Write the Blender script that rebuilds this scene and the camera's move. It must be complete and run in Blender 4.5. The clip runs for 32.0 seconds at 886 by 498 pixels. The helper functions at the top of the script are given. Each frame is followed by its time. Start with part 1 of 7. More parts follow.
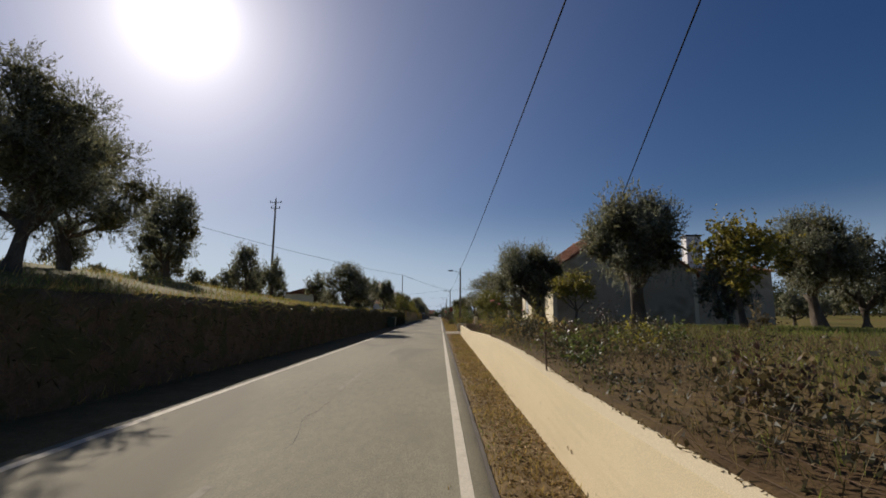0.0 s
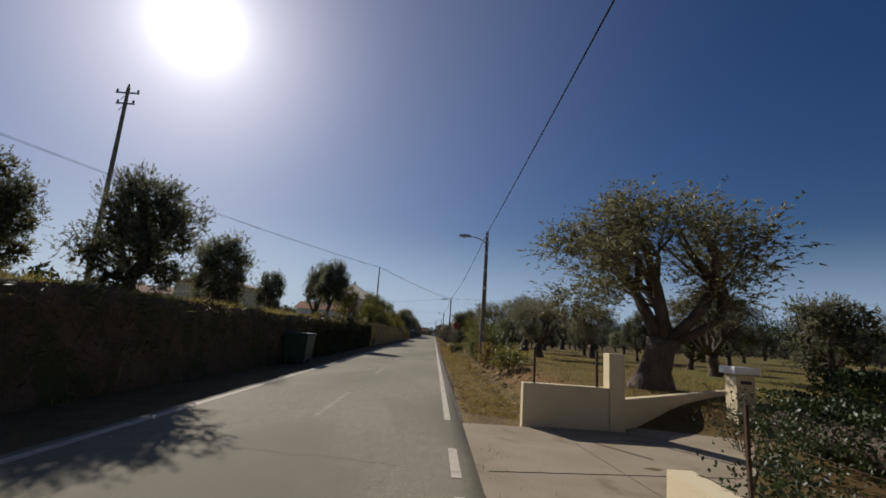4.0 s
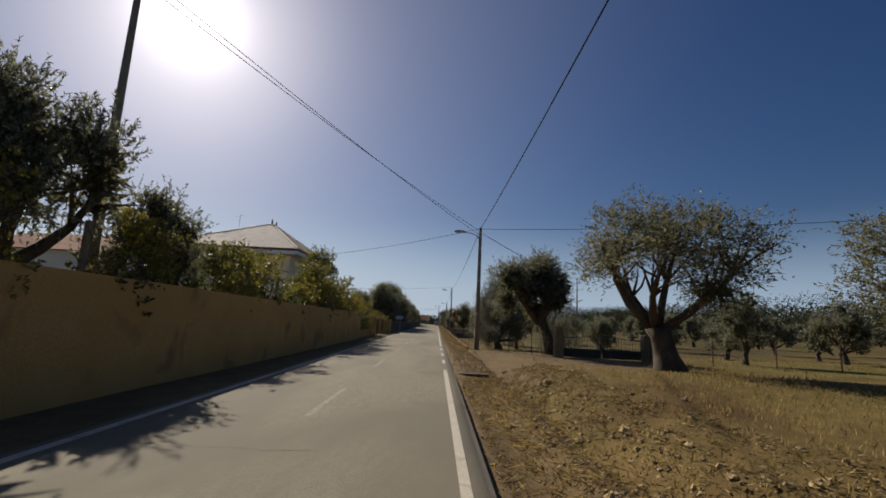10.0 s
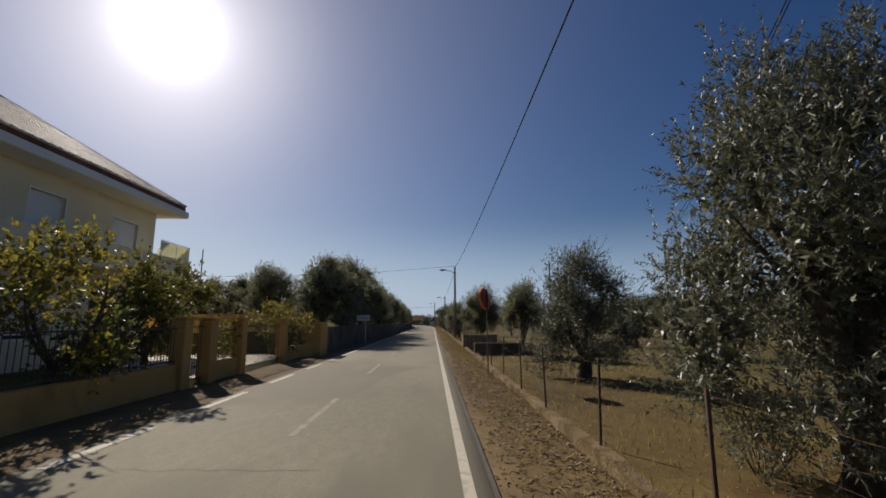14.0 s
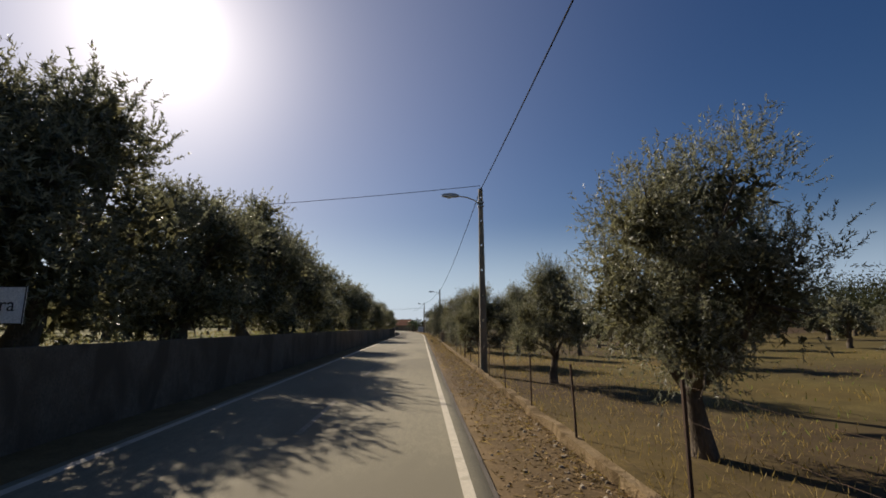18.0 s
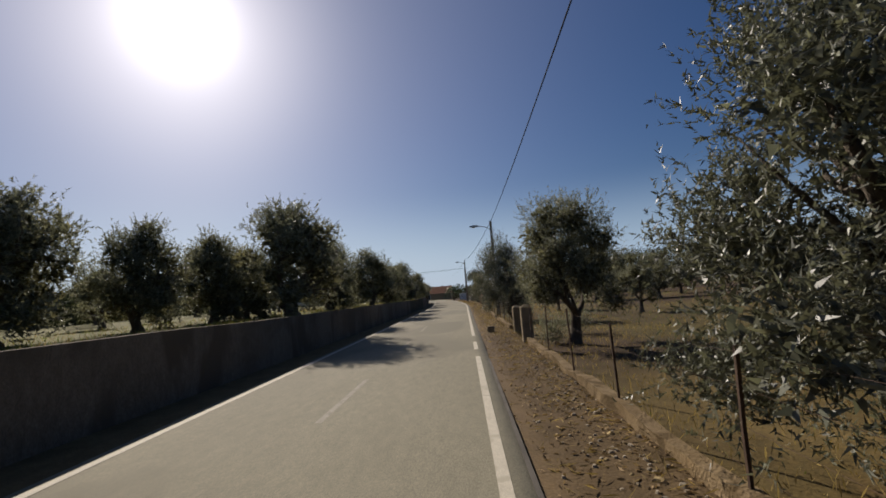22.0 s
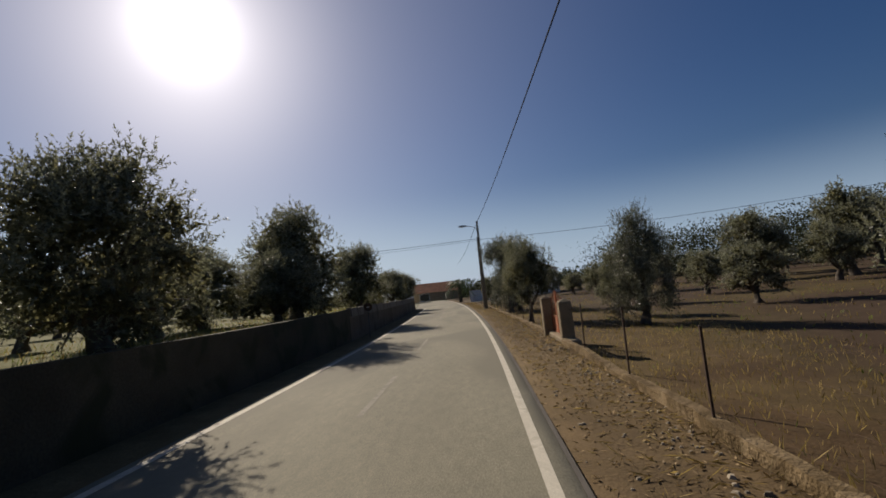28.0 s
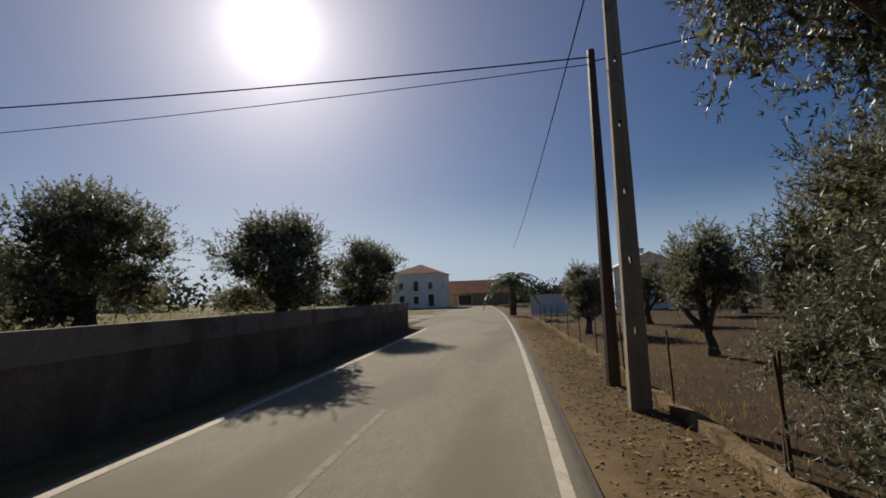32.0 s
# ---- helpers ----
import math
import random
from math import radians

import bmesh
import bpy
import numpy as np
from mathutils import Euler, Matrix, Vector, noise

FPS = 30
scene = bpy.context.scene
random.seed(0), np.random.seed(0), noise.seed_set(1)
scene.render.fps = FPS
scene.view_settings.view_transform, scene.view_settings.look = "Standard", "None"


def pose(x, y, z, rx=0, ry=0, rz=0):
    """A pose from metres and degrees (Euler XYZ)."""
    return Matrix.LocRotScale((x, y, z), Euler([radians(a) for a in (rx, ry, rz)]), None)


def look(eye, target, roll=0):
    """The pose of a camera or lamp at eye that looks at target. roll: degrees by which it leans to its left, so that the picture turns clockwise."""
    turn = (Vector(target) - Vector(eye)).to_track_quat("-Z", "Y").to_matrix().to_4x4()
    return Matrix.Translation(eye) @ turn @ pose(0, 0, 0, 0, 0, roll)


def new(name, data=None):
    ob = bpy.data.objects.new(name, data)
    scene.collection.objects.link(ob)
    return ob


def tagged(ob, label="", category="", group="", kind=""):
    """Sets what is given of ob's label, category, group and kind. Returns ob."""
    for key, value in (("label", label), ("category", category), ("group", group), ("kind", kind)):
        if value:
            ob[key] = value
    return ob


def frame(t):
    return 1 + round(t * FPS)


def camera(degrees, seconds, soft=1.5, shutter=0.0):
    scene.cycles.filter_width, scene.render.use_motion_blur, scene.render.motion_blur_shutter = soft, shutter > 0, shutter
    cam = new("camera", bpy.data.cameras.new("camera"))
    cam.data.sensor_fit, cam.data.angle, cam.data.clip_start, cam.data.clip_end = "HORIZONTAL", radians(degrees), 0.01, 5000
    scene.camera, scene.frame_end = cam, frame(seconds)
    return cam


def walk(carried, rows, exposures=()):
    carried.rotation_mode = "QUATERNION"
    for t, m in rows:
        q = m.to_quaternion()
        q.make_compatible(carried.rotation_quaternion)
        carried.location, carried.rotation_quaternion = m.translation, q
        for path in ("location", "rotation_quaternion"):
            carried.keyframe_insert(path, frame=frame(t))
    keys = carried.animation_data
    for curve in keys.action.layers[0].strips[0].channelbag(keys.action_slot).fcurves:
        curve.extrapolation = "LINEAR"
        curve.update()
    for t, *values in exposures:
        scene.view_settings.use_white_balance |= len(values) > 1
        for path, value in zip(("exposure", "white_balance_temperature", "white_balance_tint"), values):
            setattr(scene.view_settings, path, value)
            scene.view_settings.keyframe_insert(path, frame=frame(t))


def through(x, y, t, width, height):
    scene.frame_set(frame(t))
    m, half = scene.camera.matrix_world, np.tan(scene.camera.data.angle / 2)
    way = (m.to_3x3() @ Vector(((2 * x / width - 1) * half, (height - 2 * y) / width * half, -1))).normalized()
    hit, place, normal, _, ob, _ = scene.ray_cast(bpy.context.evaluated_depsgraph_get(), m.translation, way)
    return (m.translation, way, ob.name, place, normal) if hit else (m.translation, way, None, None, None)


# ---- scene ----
cam = camera(89.5, 32.0, 1.7)
PATH = [
    (0.0, 0.050, 0.000, 1.580, 98.34, -0.41, -0.36),
    (0.5, 0.064, 4.198, 1.580, 99.23, -4.70, -0.11),
    (1.0, 0.117, 8.433, 1.580, 103.46, -1.24, 1.57),
    (1.5, 0.055, 12.711, 1.580, 101.67, -6.48, 3.26),
    (2.0, 0.109, 16.951, 1.580, 96.45, -0.88, 0.36),
    (2.5, 0.087, 21.307, 1.580, 87.27, -1.11, 2.27),
    (3.0, 0.103, 25.662, 1.580, 87.52, -1.27, -2.03),
    (3.5, 0.001, 29.973, 1.580, 97.13, -10.78, -7.57),
    (4.0, -0.062, 34.211, 1.580, 100.72, -3.84, -1.14),
    (4.5, -0.085, 38.487, 1.580, 97.90, 3.15, 4.12),
    (6.5, 0.070, 54.700, 1.600, 95.80, 0.50, 1.70),
    (7.0, 0.005, 58.970, 1.600, 100.82, -5.30, 2.56),
    (7.5, 0.015, 63.103, 1.600, 100.46, -0.09, -0.01),
    (8.0, -0.046, 67.303, 1.600, 99.09, -5.50, 1.17),
    (8.5, -0.033, 71.365, 1.600, 98.31, 1.52, -2.30),
    (9.0, -0.022, 75.428, 1.600, 97.15, -1.69, -0.51),
    (9.5, -0.007, 79.420, 1.600, 99.09, -5.08, -3.02),
    (10.0, -0.062, 83.410, 1.600, 99.24, -2.79, -0.82),
    (10.5, -0.122, 87.471, 1.600, 100.39, -3.10, 1.48),
    (11.0, -0.105, 91.463, 1.600, 97.97, -1.19, 0.29),
    (11.5, -0.160, 95.384, 1.600, 100.72, -3.70, 2.57),
    (12.0, -0.145, 99.376, 1.600, 99.98, 3.21, 0.71),
    (12.5, -0.125, 103.229, 1.600, 100.62, -1.58, -1.51),
    (13.0, -0.032, 106.943, 1.600, 99.20, 0.32, -2.60),
    (13.5, -0.076, 110.584, 1.600, 98.89, -2.28, -3.11),
    (14.0, -0.049, 114.157, 1.600, 99.23, 0.11, -1.31),
    (14.5, -0.089, 117.657, 1.600, 100.12, 1.62, -1.90),
    (15.0, -0.130, 121.227, 1.600, 101.24, -0.69, -0.71),
    (15.5, -0.100, 124.730, 1.600, 100.16, 1.51, 0.00),
    (17.5, -0.100, 140.200, 1.620, 98.40, 3.30, 0.00),
    (18.0, -0.173, 144.665, 1.620, 99.85, 0.27, -2.77),
    (18.5, -0.176, 149.061, 1.620, 98.11, 0.03, -1.79),
    (19.0, -0.106, 153.377, 1.620, 97.01, 2.92, -1.57),
    (19.5, -0.037, 157.555, 1.620, 97.68, -3.24, -2.98),
    (20.0, 0.101, 161.663, 1.620, 97.31, 0.03, -1.79),
    (20.5, 0.098, 165.633, 1.620, 100.85, -4.67, 1.23),
    (21.0, 0.167, 169.385, 1.620, 100.22, 1.56, 2.17),
    (21.5, 0.101, 173.196, 1.620, 98.10, -1.23, 3.26),
    (22.0, 0.101, 177.017, 1.620, 95.85, 4.61, 2.73),
    (22.5, 0.101, 180.908, 1.620, 95.64, -0.29, 0.38),
    (23.0, 0.032, 184.798, 1.620, 98.78, -2.16, -2.72),
    (23.5, 0.031, 188.550, 1.620, 97.02, -1.19, -1.77),
    (24.0, 0.034, 192.223, 1.620, 97.14, -1.38, 0.22),
    (24.5, 0.107, 195.895, 1.620, 95.99, 1.85, -1.83),
    (25.0, 0.039, 199.568, 1.620, 96.23, -3.45, -2.20),
    (25.5, -0.028, 203.171, 1.620, 97.49, 0.76, -1.99),
    (26.0, -0.100, 206.785, 1.620, 97.76, -0.83, 2.62),
    (26.5, -0.026, 210.170, 1.620, 100.27, 7.03, 4.82),
    (28.5, -0.200, 224.900, 1.680, 94.75, 4.00, 3.60),
    (29.0, -0.212, 229.142, 1.680, 94.99, -2.14, 3.79),
    (29.5, -0.194, 233.357, 1.680, 96.86, -1.82, 4.82),
    (30.0, -0.199, 237.512, 1.680, 97.54, 0.49, 9.42),
    (30.5, -0.372, 241.627, 1.680, 96.84, -0.37, 11.15),
    (31.0, -0.507, 245.600, 1.680, 96.16, -0.86, 13.11),
    (31.5, -0.701, 249.572, 1.680, 99.12, -2.32, 10.47),
    (32.0, -0.824, 253.399, 1.680, 96.15, 1.81, 11.45),
]
LIGHT = ((0, 0.05, 6600), (1, -0.25, 6480), (2, -0.22, 6650), (3, -0.15, 6580), (4, -0.12, 6300), (7, 0.0, 6600), (9, 0.02, 6720), (11, 0.0, 6760), (12, 0.02, 6680), (13, 0.0, 6420), (14, 0.0, 6600), (15, 0.0, 6660), (18, 0.3, 7050),
         (19, 0.3, 6950), (20, 0.3, 6850), (22, 0.1, 6680), (24, 0.15, 6680), (26, 0.12, 6650), (29, -0.05, 6850), (30, -0.1, 6680), (31, -0.12, 6800), (32, -0.05, 6720))
walk(cam, [(t, pose(*p)) for t, *p in PATH], [(t, e, k, 14) for t, e, k in LIGHT])

# ---- world, sun, exposure ----
SUN_LEFT, SUN_UP = radians(32.5), radians(31.0)
SUN = Vector((-math.sin(SUN_LEFT) * math.cos(SUN_UP), math.cos(SUN_LEFT) * math.cos(SUN_UP), math.sin(SUN_UP)))

world = bpy.data.worlds.new("sky")
scene.world = world
world.use_nodes = True
wn, wl = world.node_tree.nodes, world.node_tree.links
for node in list(wn):
    wn.remove(node)
sky = wn.new("ShaderNodeTexSky")
sky.sky_type, sky.sun_disc = "NISHITA", False
sky.sun_elevation, sky.sun_rotation = SUN_UP, -SUN_LEFT
sky.altitude, sky.air_density, sky.dust_density, sky.ozone_density = 100, 1.0, 0.5, 3.0
bg = wn.new("ShaderNodeBackground")
bg.inputs["Strength"].default_value = 0.045
deep = wn.new("ShaderNodeHueSaturation")
deep.inputs["Saturation"].default_value, deep.inputs["Hue"].default_value = 1.28, 0.51
wl.new(sky.outputs[0], deep.inputs["Color"])
# pale haze over the horizon
co = wn.new("ShaderNodeTexCoord")
split = wn.new("ShaderNodeSeparateXYZ")
wl.new(co.outputs["Generated"], split.inputs[0])
low = wn.new("ShaderNodeMapRange")
low.interpolation_type = "SMOOTHSTEP"
for socket, v in zip(low.inputs[1:5], (0.0, 0.24, 0.8, 0.0)):
    socket.default_value = v
wl.new(split.outputs["Z"], low.inputs[0])
haze = wn.new("ShaderNodeMix")
haze.data_type = "RGBA"
haze.inputs[7].default_value = (8.0, 10.8, 14.5, 1)
wl.new(low.outputs[0], haze.inputs[0])
wl.new(deep.outputs[0], haze.inputs[6])
wl.new(haze.outputs[2], bg.inputs["Color"])
# the bright aureole that haze spreads round the sun, widened to stand for glare
dot = wn.new("ShaderNodeVectorMath")
dot.operation = "DOT_PRODUCT"
dot.inputs[1].default_value = SUN
wl.new(co.outputs["Generated"], dot.inputs[0])


def wmath(op, a, b):
    m = wn.new("ShaderNodeMath")
    m.operation = op
    for socket, v in zip(m.inputs, (a, b)):
        if isinstance(v, (int, float)):
            socket.default_value = v
        else:
            wl.new(v, socket)
    return m.outputs[0]


up = wmath("MAXIMUM", dot.outputs["Value"], 0.0)
core = wmath("MULTIPLY", wmath("POWER", up, 420.0), 1.0)
mid = wmath("MULTIPLY", wmath("POWER", up, 56.0), 0.40)
wide = wmath("MULTIPLY", wmath("POWER", up, 5.0), 0.135)
glow = wn.new("ShaderNodeBackground")
glow.inputs["Color"].default_value = (1.0, 0.97, 0.98, 1)
wl.new(wmath("ADD", core, wmath("ADD", mid, wide)), glow.inputs["Strength"])
both, out = wn.new("ShaderNodeAddShader"), wn.new("ShaderNodeOutputWorld")
wl.new(bg.outputs[0], both.inputs[0])
wl.new(glow.outputs[0], both.inputs[1])
wl.new(both.outputs[0], out.inputs["Surface"])

sun_data = bpy.data.lights.new("sun", "SUN")
sun_data.energy, sun_data.angle, sun_data.color = 5.0, radians(0.53), (1.0, 0.93, 0.82)
sun = new("sun", sun_data)
sun.matrix_world = look(SUN * 60, (0, 0, 0))
scene.view_settings.exposure = 0.0

# ---- materials ----
def mat(name, a, b, rough=0.85, scale=3.0, fine=40.0, bump=0.25, depth=0.02, spec=0.3, metal=0.0, island=0.0, rnd=0.0,
        stain=None, stain_scale=0.7, stain_at=0.58, through=0.0, stretch=(1, 1, 1), grit=0.0):
    """A surface whose colour wanders from a to b at two scales, with fine relief; stain: a third colour in patches;
    island, rnd: how far single leaves or objects differ in brightness; through: light let through (leaves)."""
    m = bpy.data.materials.new(name)
    m.use_nodes = True
    n, k = m.node_tree.nodes, m.node_tree.links
    for x in list(n):
        n.remove(x)
    tc, mp = n.new("ShaderNodeTexCoord"), n.new("ShaderNodeMapping")
    mp.inputs["Scale"].default_value = stretch
    k.new(tc.outputs["Object"], mp.inputs["Vector"])

    def noise_tex(s, detail=4.0, distort=0.0):
        t = n.new("ShaderNodeTexNoise")
        t.inputs["Scale"].default_value, t.inputs["Detail"].default_value, t.inputs["Distortion"].default_value = s, detail, distort
        k.new(mp.outputs[0], t.inputs["Vector"])
        return t.outputs["Fac"]

    def mix(f, x, y, how="MIX"):
        c = n.new("ShaderNodeMix")
        c.data_type, c.blend_type = "RGBA", how
        for socket, v in ((c.inputs[0], f), (c.inputs[6], x), (c.inputs[7], y)):
            if isinstance(v, (int, float)):
                socket.default_value = v
            elif isinstance(v, tuple):
                socket.default_value = (*v, 1)
            else:
                k.new(v, socket)
        return c.outputs[2]

    def ramp(f, lo, hi, x=0.0, y=1.0):
        r = n.new("ShaderNodeMapRange")
        r.inputs[1].default_value, r.inputs[2].default_value, r.inputs[3].default_value, r.inputs[4].default_value = lo, hi, x, y
        k.new(f, r.inputs[0])
        return r.outputs[0]

    big, small = noise_tex(scale), noise_tex(fine, 5.0)
    col = mix(ramp(big, 0.3, 0.7), a, b)
    col = mix(1.0, col, ramp(small, 0.25, 0.75, 0.72, 1.25), "MULTIPLY")
    if grit:
        col = mix(grit, col, ramp(noise_tex(9.0, 6.0), 0.3, 0.7, 0.55, 1.45), "MULTIPLY")
        col = mix(grit, col, ramp(noise_tex(240.0, 2.0), 0.35, 0.65, 0.4, 1.6), "MULTIPLY")
    if stain:
        col = mix(ramp(noise_tex(stain_scale, 5.0, 0.6), stain_at, stain_at + 0.1), col, stain)
    if island:
        g = n.new("ShaderNodeNewGeometry")
        col = mix(1.0, col, ramp(g.outputs["Random Per Island"], 0, 1, 1 - island, 1 + island), "MULTIPLY")
    if rnd:
        o = n.new("ShaderNodeObjectInfo")
        col = mix(1.0, col, ramp(o.outputs["Random"], 0, 1, 1 - rnd, 1 + rnd), "MULTIPLY")
    p, o = n.new("ShaderNodeBsdfPrincipled"), n.new("ShaderNodeOutputMaterial")
    k.new(col, p.inputs["Base Color"])
    p.inputs["Metallic"].default_value, p.inputs["Specular IOR Level"].default_value = metal, spec
    k.new(ramp(small, 0.2, 0.8, max(0.02, rough - 0.1), min(1, rough + 0.1)), p.inputs["Roughness"])
    if bump:
        bp = n.new("ShaderNodeBump")
        bp.inputs["Strength"].default_value, bp.inputs["Distance"].default_value = bump, depth
        k.new(small, bp.inputs["Height"])
        k.new(bp.outputs[0], p.inputs["Normal"])
    last = p.outputs[0]
    if through:
        t, ms = n.new("ShaderNodeBsdfTranslucent"), n.new("ShaderNodeMixShader")
        k.new(mix(1.0, col, (1.1, 1.1, 0.88), "MULTIPLY"), t.inputs["Color"])
        ms.inputs[0].default_value = through
        k.new(last, ms.inputs[1])
        k.new(t.outputs[0], ms.inputs[2])
        last = ms.outputs[0]
    k.new(last, o.inputs["Surface"])
    return m


ASPHALT = mat("asphalt", (0.196, 0.178, 0.123), (0.245, 0.223, 0.156), 0.9, 0.45, 70, 0.5, 0.006, 0.2, stain=(0.17, 0.154, 0.108), stain_scale=0.3, stain_at=0.5, stretch=(1, 0.35, 1), grit=0.2)
TAR = mat("dark_tar_edge", (0.075, 0.066, 0.055), (0.12, 0.105, 0.085), 0.9, 1.5, 90, 0.5, 0.008, 0.2)
PAINT = mat("road_paint", (0.47, 0.425, 0.33), (0.55, 0.505, 0.40), 0.8, 3, 90, 0.3, 0.004, 0.2, stain=(0.40, 0.36, 0.275), stain_scale=3, stain_at=0.55)
WORN = mat("worn_road_paint", (0.265, 0.24, 0.185), (0.33, 0.30, 0.24), 0.85, 4, 120, 0.3, 0.004, 0.2, stain=(0.22, 0.198, 0.147), stain_scale=6, stain_at=0.5)
FADED = mat("almost_gone_road_paint", (0.235, 0.213, 0.16), (0.295, 0.268, 0.208), 0.88, 4, 120, 0.3, 0.004, 0.2, stain=(0.20, 0.18, 0.13), stain_scale=6, stain_at=0.48)
CREAM = mat("cream_plaster", (0.64, 0.54, 0.345), (0.68, 0.58, 0.38), 0.9, 0.35, 120, 0.12, 0.003, 0.15, stain=(0.54, 0.44, 0.28), stain_scale=1.6, stain_at=0.66)
# darker, warmer than the front: the gable's shaded tone put into the colour
GABLE = mat("shade_toned_gable_render", (0.44, 0.35, 0.235), (0.53, 0.43, 0.30), 0.95, 0.6, 60, 0.3, 0.006, 0.1, stain=(0.36, 0.285, 0.19), stain_scale=0.6, stain_at=0.52)
CREAMLIGHT = mat("pale_plaster", (0.73, 0.64, 0.44), (0.79, 0.70, 0.50), 0.9, 0.8, 80, 0.15, 0.004, 0.2)
OCHRE = mat("ochre_plaster", (0.45, 0.275, 0.095), (0.52, 0.33, 0.125), 0.92, 0.9, 50, 0.3, 0.008, 0.12, stain=(0.33, 0.205, 0.085), stain_scale=0.8, stain_at=0.56)
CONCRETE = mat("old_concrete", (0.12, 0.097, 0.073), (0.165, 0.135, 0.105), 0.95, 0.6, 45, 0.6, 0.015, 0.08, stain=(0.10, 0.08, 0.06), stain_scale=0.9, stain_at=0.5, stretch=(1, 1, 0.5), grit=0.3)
# concrete darkened in its colour for the deep shade under the olives
SHADEWALL = mat("shade_darkened_concrete", (0.055, 0.047, 0.032), (0.085, 0.072, 0.05), 0.9, 0.8, 30, 0.7, 0.02, 0.12, stain=(0.04, 0.042, 0.024), stain_scale=0.9, stain_at=0.5)
KERB = mat("earthy_kerb_concrete", (0.17, 0.118, 0.06), (0.255, 0.19, 0.11), 0.95, 2.2, 30, 0.9, 0.03, 0.08, stain=(0.115, 0.08, 0.04), stain_scale=2.6, stain_at=0.5)
PEBBLE = mat("pale_pebble", (0.25, 0.21, 0.15), (0.36, 0.305, 0.225), 0.95, 3, 40, 0.3, 0.006, 0.15, island=0.35)
POLE = mat("pole_concrete", (0.20, 0.172, 0.13), (0.27, 0.235, 0.18), 0.9, 2.0, 60, 0.4, 0.006, 0.15, stain=(0.14, 0.12, 0.09), stain_scale=2.5)
PILLAR = mat("gate_pillar_cement", (0.21, 0.165, 0.105), (0.28, 0.225, 0.15), 0.95, 2.5, 50, 0.6, 0.015, 0.1, stain=(0.13, 0.10, 0.07), stain_scale=4)
WHITE = mat("white_plaster", (0.74, 0.73, 0.70), (0.80, 0.79, 0.76), 0.85, 1.0, 70, 0.15, 0.005, 0.25)
STONE = mat("rubble_stone", (0.16, 0.125, 0.085), (0.24, 0.19, 0.135), 0.95, 2.0, 25, 0.8, 0.03, 0.1, rnd=0.3)
EARTHBANK = mat("earth_bank", (0.085, 0.064, 0.043), (0.15, 0.115, 0.08), 0.95, 1.6, 18, 0.9, 0.05, 0.06, stain=(0.075, 0.075, 0.036), stain_scale=1.5, stain_at=0.5)
STEEL = mat("galvanised_steel", (0.45, 0.46, 0.46), (0.55, 0.55, 0.54), 0.45, 3, 80, 0.1, 0.002, 0.5, metal=0.8)
LAMPGREY = mat("lamp_housing", (0.40, 0.41, 0.40), (0.48, 0.48, 0.47), 0.5, 5, 80, 0.1, 0.002, 0.5)
LENS = mat("lamp_lens", (0.62, 0.62, 0.58), (0.70, 0.70, 0.66), 0.2, 5, 50, 0.05, 0.001, 0.5)
RUST = mat("rusty_iron", (0.06, 0.04, 0.028), (0.105, 0.065, 0.042), 0.85, 8, 90, 0.5, 0.003, 0.2, rnd=0.3)
REDIRON = mat("red_lead_paint", (0.30, 0.095, 0.04), (0.39, 0.135, 0.052), 0.75, 5, 70, 0.3, 0.003, 0.3, stain=(0.17, 0.07, 0.035), stain_scale=6)
DARKIRON = mat("dark_iron", (0.035, 0.034, 0.03), (0.06, 0.055, 0.05), 0.6, 6, 80, 0.3, 0.002, 0.4)
YELLOWIRON = mat("yellow_gate_paint", (0.50, 0.31, 0.075), (0.56, 0.36, 0.095), 0.65, 4, 70, 0.15, 0.002, 0.25)
DARKWOOD = mat("dark_wood", (0.05, 0.03, 0.018), (0.09, 0.055, 0.03), 0.6, 2, 60, 0.3, 0.003, 0.4, stretch=(1, 1, 0.1))
ROOF = mat("clay_roof_tile", (0.18, 0.078, 0.045), (0.27, 0.118, 0.066), 0.92, 1.5, 40, 0.3, 0.008, 0.1, rnd=0.35, stain=(0.11, 0.065, 0.045), stain_scale=1.3)
# bleached tile, its colour lightened further for the sheen of grazing sun
ROOFPALE = mat("bleached_sheen_roof_tile", (0.62, 0.53, 0.40), (0.72, 0.62, 0.48), 0.7, 1.5, 40, 0.2, 0.004, 0.3, rnd=0.15, stain=(0.50, 0.41, 0.30), stain_scale=1.3)
SHUTTER = mat("white_shutter", (0.78, 0.78, 0.76), (0.82, 0.82, 0.80), 0.5, 4, 80, 0.05, 0.001, 0.4)
SCREEN = mat("translucent_screen", (0.78, 0.77, 0.72), (0.82, 0.81, 0.76), 0.5, 3, 40, 0, 0, 0.3, through=0.6)
YARD = mat("pale_yard_paving", (0.46, 0.41, 0.32), (0.56, 0.5, 0.4), 0.9, 1.2, 40, 0.3, 0.006, 0.15, stain=(0.38, 0.33, 0.25), stain_scale=1.0)
CABLE = mat("cable_rubber", (0.012, 0.012, 0.014), (0.02, 0.02, 0.022), 0.92, 6, 80, 0, 0, 0.05)
SIGNRED = mat("mirror_back_red", (0.34, 0.055, 0.03), (0.42, 0.075, 0.04), 0.5, 4, 60, 0.1, 0.001, 0.4)
SIGNORANGE = mat("mirror_rim_orange", (0.70, 0.16, 0.04), (0.78, 0.22, 0.06), 0.45, 4, 60, 0.1, 0.001, 0.4)
SIGNWHITE = mat("sign_white", (0.72, 0.72, 0.70), (0.78, 0.78, 0.76), 0.4, 4, 60, 0.05, 0.001, 0.4)
